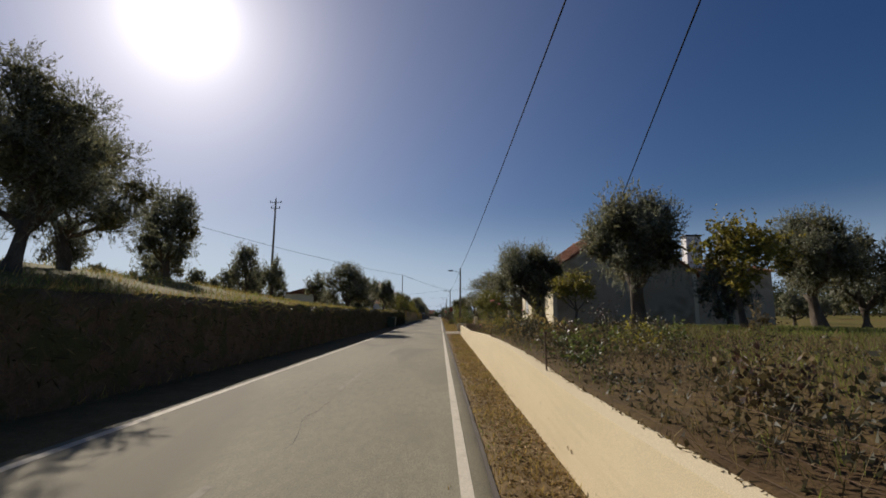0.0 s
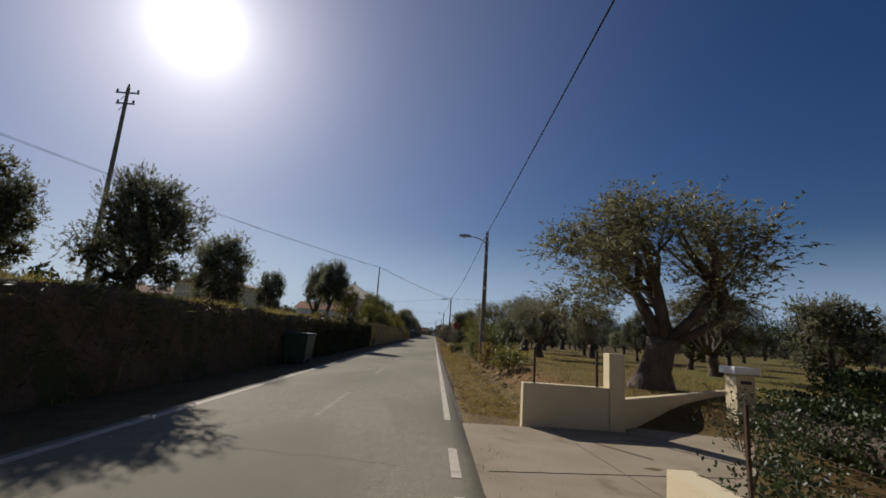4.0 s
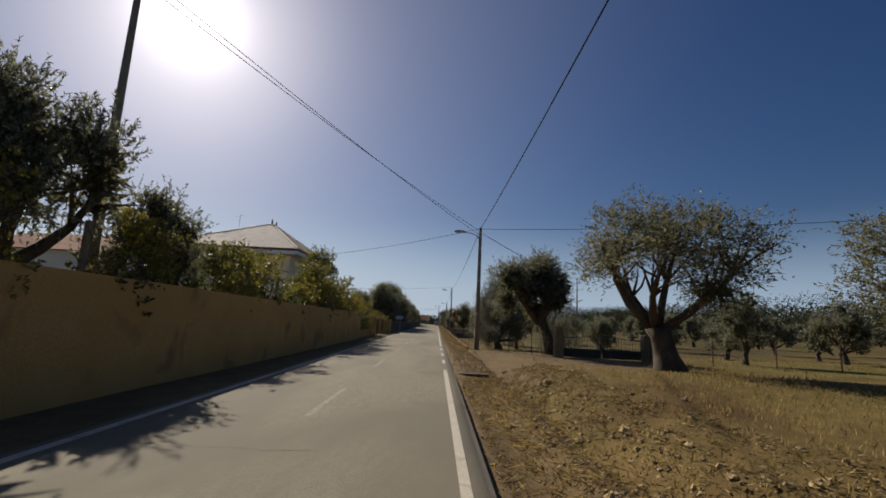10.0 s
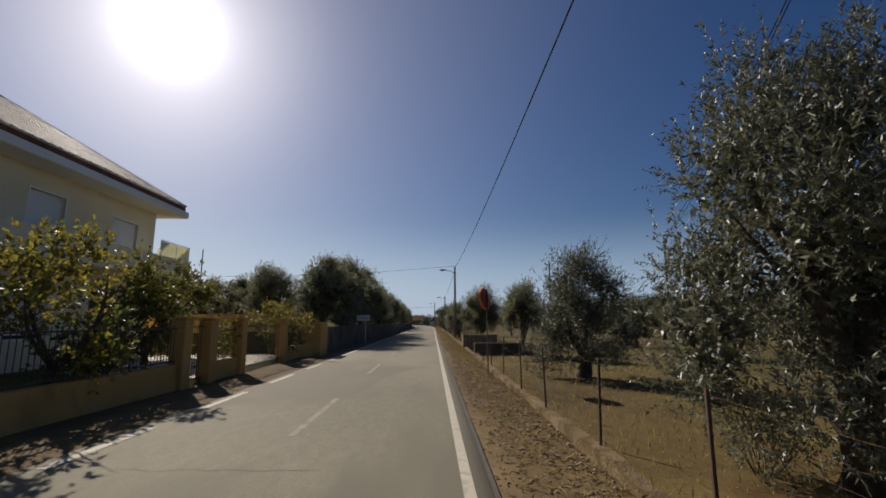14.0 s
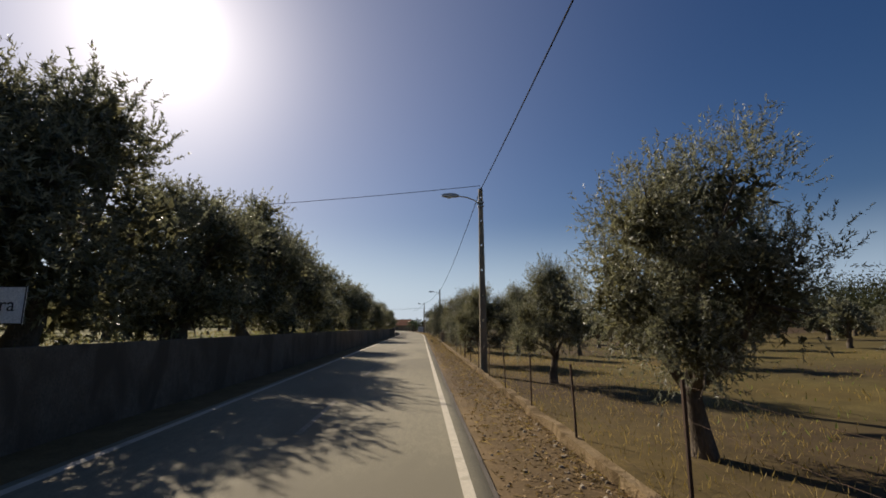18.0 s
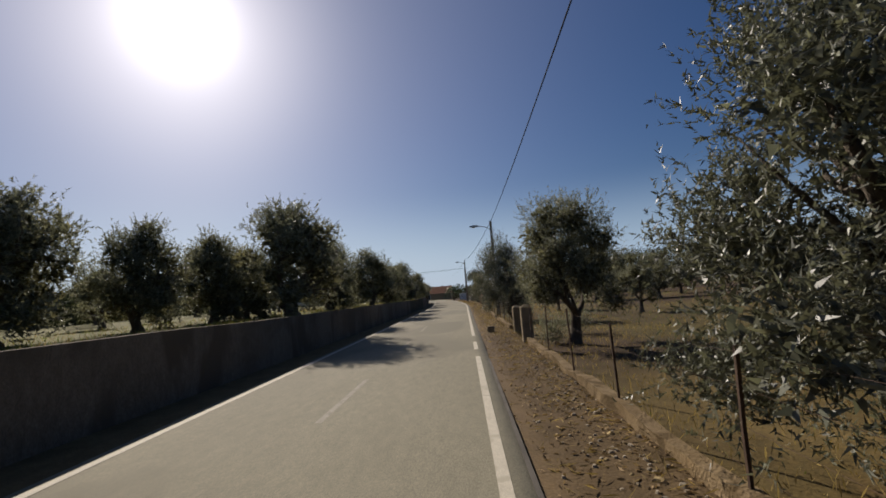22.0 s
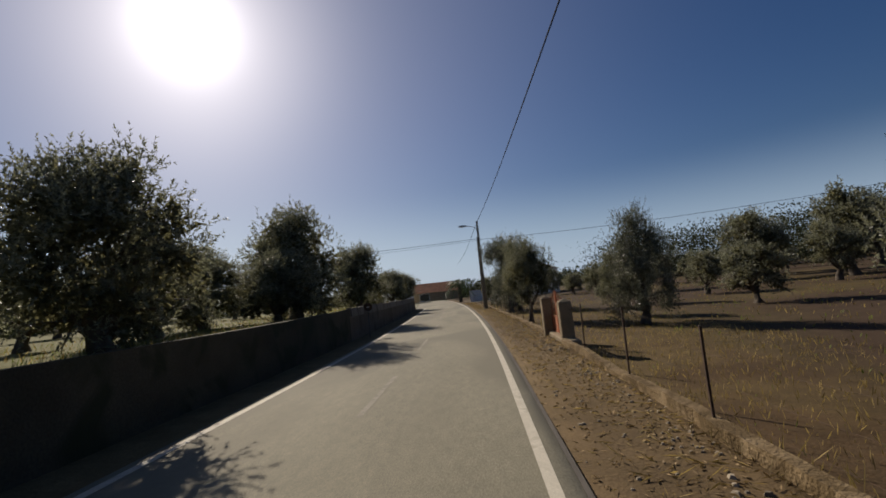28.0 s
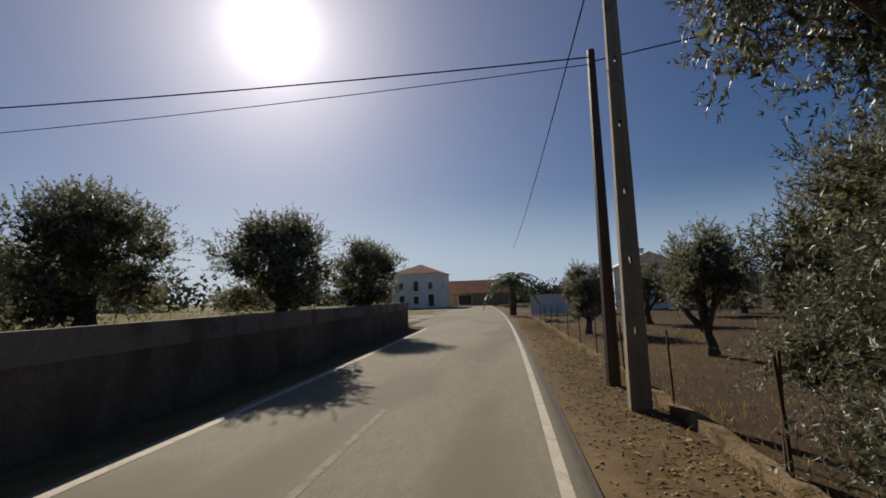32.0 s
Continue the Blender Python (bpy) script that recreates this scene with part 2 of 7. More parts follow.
SIGNBLACK = mat("sign_black", (0.02, 0.02, 0.02), (0.03, 0.03, 0.03), 0.4, 4, 60, 0.05, 0.001, 0.4)
GREENBIN = mat("green_bin_plastic", (0.03, 0.05, 0.032), (0.05, 0.075, 0.05), 0.5, 3, 60, 0.1, 0.002, 0.4)
BARK = mat("olive_bark", (0.075, 0.06, 0.045), (0.14, 0.115, 0.09), 0.95, 5, 35, 0.9, 0.04, 0.1, stretch=(1, 1, 0.35))
TWIG = mat("bare_twig", (0.15, 0.11, 0.075), (0.22, 0.17, 0.12), 0.9, 5, 50, 0.4, 0.01, 0.15)
OLIVE = mat("olive_leaf", (0.14, 0.142, 0.096), (0.232, 0.236, 0.174), 0.5, 1.2, 6, 0, 0, 0.5, island=0.6, through=0.42)
# darker copy of the olive leaf: self-shading of close crowns put into colour
OLIVEDIMMED = mat("self_shaded_olive_leaf", (0.095, 0.098, 0.062), (0.175, 0.18, 0.128), 0.45, 1.2, 6, 0, 0, 0.5, island=0.7, through=0.24)
# inner leaves darker than outer ones: the crown's shade put into the colour
OLIVESHADE = mat("shade_toned_inner_leaf", (0.105, 0.1, 0.06), (0.15, 0.142, 0.09), 0.75, 1.2, 6, 0, 0, 0.15, island=0.4, through=0.6)
OLIVEDRY = mat("sparse_olive_leaf", (0.14, 0.135, 0.073), (0.215, 0.203, 0.12), 0.55, 1.2, 6, 0, 0, 0.45, island=0.55, through=0.4)
FRUITLEAF = mat("fruit_tree_leaf", (0.11, 0.116, 0.03), (0.19, 0.175, 0.045), 0.5, 1.4, 6, 0, 0, 0.4, island=0.55, through=0.45)
AUTUMN = mat("autumn_leaf", (0.165, 0.165, 0.034), (0.27, 0.21, 0.047), 0.55, 1.6, 6, 0, 0, 0.35, island=0.5, through=0.45)
SHRUBLEAF = mat("shrub_leaf", (0.075, 0.1, 0.03), (0.135, 0.155, 0.048), 0.5, 1.4, 6, 0, 0, 0.4, island=0.5, through=0.38)
IVY = mat("ivy_leaf", (0.085, 0.078, 0.034), (0.14, 0.118, 0.055), 0.6, 1.4, 6, 0, 0, 0.25, island=0.5, through=0.35)
GARDENLEAF = mat("dusky_garden_leaf", (0.05, 0.05, 0.03), (0.09, 0.085, 0.052), 0.6, 1.4, 6, 0, 0, 0.3, island=0.5, through=0.25)
HEDGELEAF = mat("hedge_leaf", (0.03, 0.05, 0.016), (0.055, 0.08, 0.025), 0.5, 1.4, 6, 0, 0, 0.4, island=0.4, through=0.2)
REDSHRUB = mat("dark_red_shrub_leaf", (0.055, 0.035, 0.028), (0.095, 0.05, 0.035), 0.55, 1.4, 6, 0, 0, 0.35, island=0.4, through=0.25)
WOODS = mat("far_wood_leaf", (0.05, 0.06, 0.03), (0.08, 0.085, 0.045), 0.9, 0.2, 3, 0, 0, 0.1, island=0.35, through=0.15)
PALMLEAF = mat("palm_leaf", (0.05, 0.085, 0.028), (0.08, 0.12, 0.04), 0.45, 2, 8, 0, 0, 0.4, island=0.3, through=0.25)
DRYGRASS = mat("dry_grass_blade", (0.235, 0.168, 0.06), (0.35, 0.262, 0.108), 0.8, 0.8, 8, 0, 0, 0.2, island=0.5, through=0.4)
HAY = mat("bleached_hay", (0.19, 0.135, 0.06), (0.32, 0.24, 0.12), 0.8, 0.8, 8, 0, 0, 0.2, island=0.55, through=0.2)
GREENGRASS = mat("green_grass_blade", (0.12, 0.16, 0.035), (0.20, 0.22, 0.06), 0.7, 0.8, 8, 0, 0, 0.25, island=0.4, through=0.4)
LITTER = mat("dry_leaf_litter", (0.20, 0.13, 0.058), (0.36, 0.26, 0.14), 0.8, 1.5, 8, 0, 0, 0.2, island=0.55, through=0.2)
WEED = mat("brown_weed_stalk", (0.115, 0.088, 0.045), (0.19, 0.145, 0.075), 0.85, 0.8, 8, 0, 0, 0.15, island=0.5, through=0.3)
CHIP = mat("bare_plaster_chip", (0.34, 0.265, 0.16), (0.42, 0.335, 0.21), 0.95, 4, 60, 0.3, 0.004, 0.1)
ROSE = mat("pink_rose_petal", (0.66, 0.26, 0.28), (0.72, 0.34, 0.36), 0.6, 5, 30, 0.1, 0.002, 0.3, through=0.3)
BAND = mat("plastered_wall_band", (0.175, 0.15, 0.12), (0.22, 0.19, 0.155), 0.95, 0.9, 45, 0.4, 0.008, 0.1, stain=(0.12, 0.10, 0.08), stain_scale=1.3, stain_at=0.52, stretch=(1, 1, 0.5))
CLOD = mat("dry_clod", (0.27, 0.20, 0.095), (0.38, 0.29, 0.15), 0.95, 3, 40, 0.6, 0.01, 0.1, island=0.35)
DRIVE = mat("driveway_cement", (0.27, 0.22, 0.15), (0.35, 0.295, 0.21), 0.92, 1.0, 70, 0.4, 0.006, 0.15, stain=(0.21, 0.165, 0.11), stain_scale=1.2)
GLASS = mat("window_glass", (0.02, 0.025, 0.03), (0.03, 0.035, 0.04), 0.05, 2, 20, 0, 0, 0.6)


def ground_material():
    """Soil, dry grass and green grass, mixed by the two weights that the ground sheet carries."""
    m = mat("ground_soil_and_grass", (0.115, 0.083, 0.032), (0.175, 0.125, 0.05), 0.95, 0.35, 24, 0.45, 0.03, 0.1, stain=(0.095, 0.06, 0.025), stain_scale=0.3, stain_at=0.5)
    n, k = m.node_tree.nodes, m.node_tree.links
    p = [x for x in n if x.type == "BSDF_PRINCIPLED"][0]
    base = p.inputs["Base Color"].links[0].from_socket
    tc = [x for x in n if x.type == "TEX_COORD"][0]

    def tone(s, x, y):
        t, c = n.new("ShaderNodeTexNoise"), n.new("ShaderNodeMix")
        t.inputs["Scale"].default_value, t.inputs["Detail"].default_value = s, 6.0
        k.new(tc.outputs["Object"], t.inputs["Vector"])
        c.data_type = "RGBA"
        c.inputs[6].default_value, c.inputs[7].default_value = (*x, 1), (*y, 1)
        k.new(t.outputs["Fac"], c.inputs[0])
        return c.outputs[2], t.outputs["Fac"]

    last = base
    for attr, (x, y) in (("green", ((0.085, 0.086, 0.022), (0.142, 0.135, 0.034))), ("dirt", ((0.115, 0.08, 0.04), (0.19, 0.137, 0.073))),
                         ("red", ((0.16, 0.085, 0.04), (0.23, 0.125, 0.06))), ("dark", ((0.045, 0.03, 0.02), (0.075, 0.05, 0.033)))):
        w, c, f = n.new("ShaderNodeAttribute"), n.new("ShaderNodeMix"), n.new("ShaderNodeMath")
        w.attribute_name = attr
        colour, grain = tone(9.0, x, y)
        f.operation, f.use_clamp = "MULTIPLY_ADD", True
        f.inputs[1].default_value = 1.7
        k.new(w.outputs["Fac"], f.inputs[0])
        sub = n.new("ShaderNodeMath")
        sub.operation = "SUBTRACT"
        sub.inputs[1].default_value = 0.85
        k.new(grain, sub.inputs[0])
        k.new(sub.outputs[0], f.inputs[2])
        c.data_type = "RGBA"
        k.new(f.outputs[0], c.inputs[0])
        k.new(last, c.inputs[6])
        k.new(colour, c.inputs[7])
        last = c.outputs[2]
    speck, contrast = tone(1.9, (0.45, 0.45, 0.38), (1.5, 1.46, 1.4))
    c = n.new("ShaderNodeMix")
    c.data_type, c.blend_type = "RGBA", "MULTIPLY"
    c.inputs[0].default_value = 0.85
    k.new(last, c.inputs[6])
    k.new(speck, c.inputs[7])
    fine, _ = tone(38.0, (0.45, 0.43, 0.38), (1.55, 1.55, 1.55))
    d = n.new("ShaderNodeMix")
    d.data_type, d.blend_type = "RGBA", "MULTIPLY"
    d.inputs[0].default_value = 0.9
    k.new(c.outputs[2], d.inputs[6])
    k.new(fine, d.inputs[7])
    k.new(d.outputs[2], p.inputs["Base Color"])
    return m


GROUND = ground_material()

# ---- tools ----
class Geo:
    """Collects vertices and faces of one mesh."""

    def __init__(self):
        self.v, self.f = [], []

    def add(self, verts, faces):
        n = len(self.v)
        self.v += [tuple(p) for p in verts]
        self.f += [tuple(i + n for i in f) for f in faces]
        return self

    def box(self, x0, y0, z0, x1, y1, z1, b=0.0, m=None):
        """A box; b: width of the chamfer along its edges."""
        if b <= 0:
            v = [(x, y, z) for z in (z0, z1) for y in (y0, y1) for x in (x0, x1)]
            f = [(0, 2, 3, 1), (4, 5, 7, 6), (0, 1, 5, 4), (2, 6, 7, 3), (0, 4, 6, 2), (1, 3, 7, 5)]
        else:
            v, f = [], []
            lo, hi = (x0, y0, z0), (x1, y1, z1)
            idx = {}
            for cx in (0, 1):
                for cy in (0, 1):
                    for cz in (0, 1):
                        for ax in range(3):
                            c = (cx, cy, cz)
                            p = [hi[i] if c[i] else lo[i] for i in range(3)]
                            for i in range(3):
                                if i != ax:
                                    p[i] += -b if c[i] else b
                            idx[c, ax] = len(v)
                            v.append(tuple(p))
            for ax in range(3):
                i, j = [q for q in range(3) if q != ax]
                for s in (0, 1):
                    quad = []
                    for a, c in ((0, 0), (1, 0), (1, 1), (0, 1)):
                        key = [0, 0, 0]
                        key[ax], key[i], key[j] = s, a, c
                        quad.append(idx[tuple(key), ax])
                    f.append(tuple(quad))
                for a in (0, 1):
                    for c in (0, 1):
                        k0, k1 = [0, 0, 0], [0, 0, 0]
                        k0[i] = k1[i] = a
                        k0[j] = k1[j] = c
                        k1[ax] = 1
                        f.append((idx[tuple(k0), i], idx[tuple(k1), i], idx[tuple(k1), j], idx[tuple(k0), j]))
            for cx in (0, 1):
                for cy in (0, 1):
                    for cz in (0, 1):
                        f.append(tuple(idx[(cx, cy, cz), ax] for ax in range(3)))
        if m is not None:
            v = [m @ Vector(p) for p in v]
        return self.add(v, f)

    def tube(self, points, radii, n=8, caps=True, sq=False):
        """A round (or square) bar along points, with a radius at each."""
        pts = [Vector(p) for p in points]
        rows = []
        side = None
        for i, p in enumerate(pts):
            d = (pts[min(i + 1, len(pts) - 1)] - pts[max(i - 1, 0)]).normalized()
            if side is None:
                side = d.cross(Vector((0, 1, 0)) if abs(d.y) < 0.9 else Vector((1, 0, 0))).normalized()
            side = (side - d * side.dot(d)).normalized()
            up = d.cross(side)
            r = radii[i] if hasattr(radii, "__len__") else radii
            rows.append([p + (side * math.cos(a) + up * math.sin(a)) * r for a in
                         (2 * math.pi * (j + (0.5 if sq else 0)) / n for j in range(n))])
        v = [q for row in rows for q in row]
        f = [(i * n + j, i * n + (j + 1) % n, (i + 1) * n + (j + 1) % n, (i + 1) * n + j) for i in range(len(pts) - 1) for j in range(n)]
        if caps:
            f += [tuple(range(n - 1, -1, -1)), tuple(range((len(pts) - 1) * n, len(pts) * n))]
        return self.add(v, f)

    def mesh(self, name, smooth=False):
        me = bpy.data.meshes.new(name)
        me.from_pydata(self.v, [], self.f)
        bm = bmesh.new()
        bm.from_mesh(me)
        bmesh.ops.recalc_face_normals(bm, faces=bm.faces)
        bm.to_mesh(me)
        bm.free()
        if smooth:
            me.polygons.foreach_set("use_smooth", [True] * len(me.polygons))
        return me


def part(name, geo, material, parent=None, label="", smooth=False, kind=""):
    """Links a Geo or a mesh as one object under a thing or part."""
    me = geo.mesh(name, smooth) if isinstance(geo, Geo) else geo
    if material and not me.materials:
        me.materials.append(material)
    ob = new(name, me)
    ob.parent = parent
    return tagged(ob, label=label, kind=kind)


def thing(name, place, label, category, group="", turn=0.0, size=(1, 1, 1)):
    """An Empty at a thing's base."""
    ob = new(name)
    ob.empty_display_size = 0.2
    ob.location, ob.rotation_euler, ob.scale = place, (0, 0, radians(turn)), size
    return tagged(ob, label, category, group)


def smooth01(x, lo, hi):
    t = min(1.0, max(0.0, (x - lo) / (hi - lo)))
    return t * t * (3 - 2 * t)


def bend(y):
    """How far the road lies to the side of its straight line: it turns gently to the left at its far end."""
    u = y - 228.0
    if u <= 0:
        return 0.0
    if u < 15:
        return -0.0012 * u * u
    u -= 15
    return -0.27 - 0.036 * u - 0.0007 * u * u


def leaf_mesh(name, base, way, length, width, material, corners=4):
    """One mesh of many single leaves: base points, directions, lengths and widths as arrays."""
    n = len(base)
    way = way / np.linalg.norm(way, axis=1, keepdims=True)
    other = np.random.normal(size=(n, 3))
    side = np.cross(way, other)
    side /= np.linalg.norm(side, axis=1, keepdims=True) + 1e-9
    length, width = np.broadcast_to(length, n)[:, None], np.broadcast_to(width, n)[:, None]
    v = np.empty((n, corners, 3))
    if corners == 3:
        v[:, 0], v[:, 1], v[:, 2] = base + side * width * 0.5, base - side * width * 0.5, base + way * length
    else:
        v[:, 0], v[:, 2] = base, base + way * length
        v[:, 1], v[:, 3] = base + way * length * 0.5 + side * width * 0.5, base + way * length * 0.5 - side * width * 0.5
    me = bpy.data.meshes.new(name)
    me.vertices.add(corners * n)
    me.vertices.foreach_set("co", v.ravel())
    me.loops.add(corners * n)
    me.loops.foreach_set("vertex_index", np.arange(corners * n, dtype=np.int32))
    me.polygons.add(n)
    me.polygons.foreach_set("loop_start", np.arange(0, corners * n, corners, dtype=np.int32))
    me.update(calc_edges=True)
    me.materials.append(material)
    return me


def unit(n):
    d = np.random.normal(size=(n, 3))
    return d / np.linalg.norm(d, axis=1, keepdims=True)

# ---- ground, road ----
def left_face(y):
    """Where the walls along the left side of the road stand."""
    x = -6.35 + 0.25 * smooth01(y, 50, 58) + 0.1 * smooth01(y, 76.4, 77.4) - 0.25 * smooth01(y, 119.3, 120.3) + 0.6 * smooth01(y, 135.6, 137)
    return x + bend(y)


def right_face(y):
    """Where the garden wall, later the low kerb under the fence, stands on the right."""
    return 1.38 + 0.010 * min(y, 38) + (1.92 - 1.76) * smooth01(y, 42, 60) + 0.2 * smooth01(y, 205, 225) + bend(y)


def garden_top(y):
    """Top of the cream garden wall."""
    return 0.76 + 0.15 * smooth01(y, 4, 10) - 0.22 * smooth01(y, 14, 27)


def left_level(y):
    z = 1.92 - 0.12 * smooth01(y, 56, 60) - 0.55 * smooth01(y, 76, 80) - 1.15 * smooth01(y, 116.2, 119.2) + 1.05 * smooth01(y, 136, 138.5)
    return z - 1.15 * smooth01(y, 277, 280)


def right_level(y):
    z = (garden_top(y) - 0.05) * (1 - smooth01(y, 36.8, 37.6)) + 0.2 * smooth01(y, 43.2, 45) - 0.15 * smooth01(y, 96, 99)
    return z - 0.40 * smooth01(y, 110, 116)


def ground_at(x, y):
    lf, rf = left_face(y), right_face(y)
    wob = 0.05 * noise.noise(Vector((x * 0.35, y * 0.35, 1.7))) + 0.006 * noise.noise(Vector((x * 1.3, y * 1.3, 4.1)))
    if x < lf - 0.11:
        d = lf - x
        rise = (0.20 * min(d, 5.5) + 0.03 * max(0, d - 5.5)) * (1 - 0.75 * smooth01(y, 18, 40)) * (1 - smooth01(y, 55, 80)) + 0.012 * max(0, d - 8) * smooth01(y, 130, 150)
        return left_level(y) + min(rise, 3.2) + wob * min(1, d)
    if x < -4.58 + bend(y) and y < 279:
        return -0.03 + 0.3 * wob
    if x < 0.56 + bend(y):
        return -0.07
    if x < rf + 0.09:
        f = (x - 0.56 - bend(y)) / (rf - 0.5 - bend(y))
        ditch = smooth01(y, 44, 52) * (1 - smooth01(y, 96, 99))
        return -0.02 - 0.06 * f - 0.32 * ditch * math.sin(math.pi * min(1, f)) + wob * 0.5
    d = x - rf
    z = right_level(y) + wob * min(1.0, d)
    field = smooth01(y, 43, 47) * (1 - smooth01(y, 98, 112))
    if d < 4:
        z += field * smooth01(d, 0.0, 0.3) * (0.15 * noise.noise(Vector((x * 1.5, y * 1.2, 8.8))) + 0.11 * noise.noise(Vector((x * 3.1, y * 1.6 + 3, 2.8)))) * (1 - smooth01(d, 2.2, 4))
    z += field * (-0.42 * (1 - smooth01(d, 0.1, 1.3)) + 0.25 * smooth01(d, 0.7, 2.0))
    z += (0.06 - 0.10 * smooth01(y, 17, 28)) * min(d, 6) * (1 - smooth01(y, 34, 37))
    far = max(0.0, d - 12)
    return z + min(0.022 * far, 5.0) * smooth01(y, 20, 100)


def make_ground():
    left = (-0.10, -0.13, -0.5, -1.0, -1.6, -2.4, -3.3, -4.5, -6, -7.5, -9.5, -12, -15, -19, -24, -30, -38, -50, -70, -100, -150, -250, -450, -900, -2200)
    right = (0.08, 0.12, 0.35, 0.6, 0.9, 1.2, 1.6, 2.1, 2.7, 3.4, 4.2, 5.1, 6.2, 7.5, 9, 11, 13, 16, 20, 25, 31, 39, 50, 65, 85, 120, 170, 260, 450, 900, 2200)
    ys = [-2200, -900, -400, -200, -110, -60, *(q / 2 for q in range(-72, 690)), 352, 362, 375, 395, 420, 460, 520, 620, 800, 1200, 2400]
    ncol = len(left) + 5 + 4 + len(right)
    v, w = [], {"green": [], "dirt": [], "red": [], "dark": []}
    for y in ys:
        lf, rf, b = left_face(y), right_face(y), bend(y)
        xs = [lf + o for o in reversed(left)] + [lf + 0.02, -4.6 + b, -4.5 + b, -2 + b, 0.55 + b]
        xs += [0.57 + b + (rf + 0.04 - 0.57 - b) * f for f in (0, 0.3, 0.6, 0.9)] + [rf + o for o in right]
        for x in xs:
            v.append((x, y, ground_at(x, y)))
            p1 = noise.noise(Vector((x * 0.12, y * 0.12, 7.3)))
            verge = b + 0.5 < x < rf + 0.3 or lf - 0.05 < x < b - 4.3
            w["dirt"].append(0.85 if verge and y > 60 else 0.7 if verge else
                             (0.9 if b + 0.5 < x < 9 - 2 * abs(y - 103) / 5 and 96 < y < 112 else 0.12 + 0.35 * max(0, p1)))
            lawn = 0.35 + 0.5 * p1
            if x < lf:
                lawn = 0.95 + 0.3 * p1 if y > 138 else 0.55 + 0.4 * p1
            w["green"].append(max(0, 0.12 + 0.5 * p1) if verge and y < 37 else 0.0 if verge else max(0, min(1, lawn + (0.2 if x > 6 else 0))))
            w["red"].append(max(0, 0.9 - abs(x - 3.2) / 1.3) * smooth01(y, 43, 46) * (1 - smooth01(y, 66, 84)) if x > 1 else 0.0)
            # dark soil; its rise past y 185 also paints in orchard tree shade
            w["dark"].append(((0.85 if rf + 0.1 < x < 9 else 0.4) * (0.6 + 0.4 * smooth01(y, 17, 23))) if -30 < y < 37.3 and x > rf else max(0.0, 0.45 + 0.25 * smooth01(y, 185, 225) + 0.55 * p1) * smooth01(y, 108, 122) if x > rf + 0.4 else 0.42 * smooth01(y, 114, 125) * (1 + 0.8 * p1) if x > b + 0.5 else 0.0)
    f = [(r * ncol + c, r * ncol + c + 1, (r + 1) * ncol + c + 1, (r + 1) * ncol + c) for r in range(len(ys) - 1) for c in range(ncol - 1)]
    me = bpy.data.meshes.new("ground")
    me.from_pydata(v, [], f)
    me.polygons.foreach_set("use_smooth", [True] * len(f))
    for name, values in w.items():
        me.attributes.new(name, "FLOAT", "POINT").data.foreach_set("value", values)
    tagged(part("ground", me, GROUND), "uneven ground of dry grass, bare soil and olive orchard", "ground", kind="structure")


def strip(x0, x1, z, y0, y1, step=2.0, thick=0.0):
    """A band along the road between two distances from its axis line."""
    g = Geo()
    n = max(1, int(round((y1 - y0) / step)))
    rows = []
    for i in range(n + 1):
        y = y0 + (y1 - y0) * i / n
        b = bend(y)
        rows += [(x0 + b, y, z), (x1 + b, y, z), (x1 + b, y, z - thick), (x0 + b, y, z - thick)]
    f = []
    for i in range(n):
        a, c = 4 * i, 4 * i + 4
        f += [(a, a + 1, c + 1, c), (a + 1, a + 2, c + 2, c + 1), (a + 3, a, c, c + 3)]
    f += [(0, 3, 2, 1), (4 * n, 4 * n + 1, 4 * n + 2, 4 * n + 3)]
    return g.add(rows, f)


make_ground()
road_geo = Geo()
ry = [-60 + 1.5 * i for i in range(266)]
rows = []
for y in ry:
    b = bend(y)
    edge = 0.58 + 0.035 * noise.noise(Vector((0, y * 0.9, 0)))
    wide = 0.3 + 0.03 * noise.noise(Vector((5, y * 0.7, 0))) - 9 * smooth01(y, 279, 284)
    rows.append([(-4.92 + wide + b, y, -0.02), (-4.4 + b, y, 0.0), (-2.0 + b, y, 0.025), (0.3 + b, y, 0.0), (edge + b, y, -0.005), (edge + 0.02 + b, y, -0.08)])
for i, row in enumerate(rows):
    road_geo.v += row
    if i:
        road_geo.f += [(6 * i - 6 + c, 6 * i - 5 + c, 6 * i + 1 + c, 6 * i + c) for c in range(5)]
road = part("road", road_geo, ASPHALT, smooth=True)
tagged(road, "worn grey-beige asphalt country road with a frayed edge", "road", kind="structure")
for y0, y1 in ((-60, 36.6), (37.2, 39.0), (39.6, 40.9), (43.0, 98.9), (101.2, 102.9), (105.2, 106.9), (109.3, 111.0), (113.4, 188.6), (190.0, 192.0), (194.0, 330)):
    part("edge_line", strip(0.245, 0.365, 0.006, y0, y1), PAINT, road, "white painted edge line")
for y0, y1 in ((-60, 118), (119.5, 121.5), (123, 125), (126.5, 128.5), (130, 132), (133.5, 278)):
    part("edge_line", strip(-4.42, -4.28, 0.006, y0, y1), PAINT, road, "white painted edge line")
starts = [9.5 + 8.25 * i for i in range(-4, 8)] + [75.0, 82.9, 90.8, 98.5, 106.4, 113.6, 120.8] + [128.4 + 7.83 * i for i in range(8)] + [190.4 + 7.4 * i for i in range(12)]
for y0 in starts:
    part("centre_dash", strip(-2.08, -1.98, 0.0275, y0, y0 + 3.1, 1.55), FADED if y0 > 186 or y0 < 30 else WORN, road, "faded centre dash")


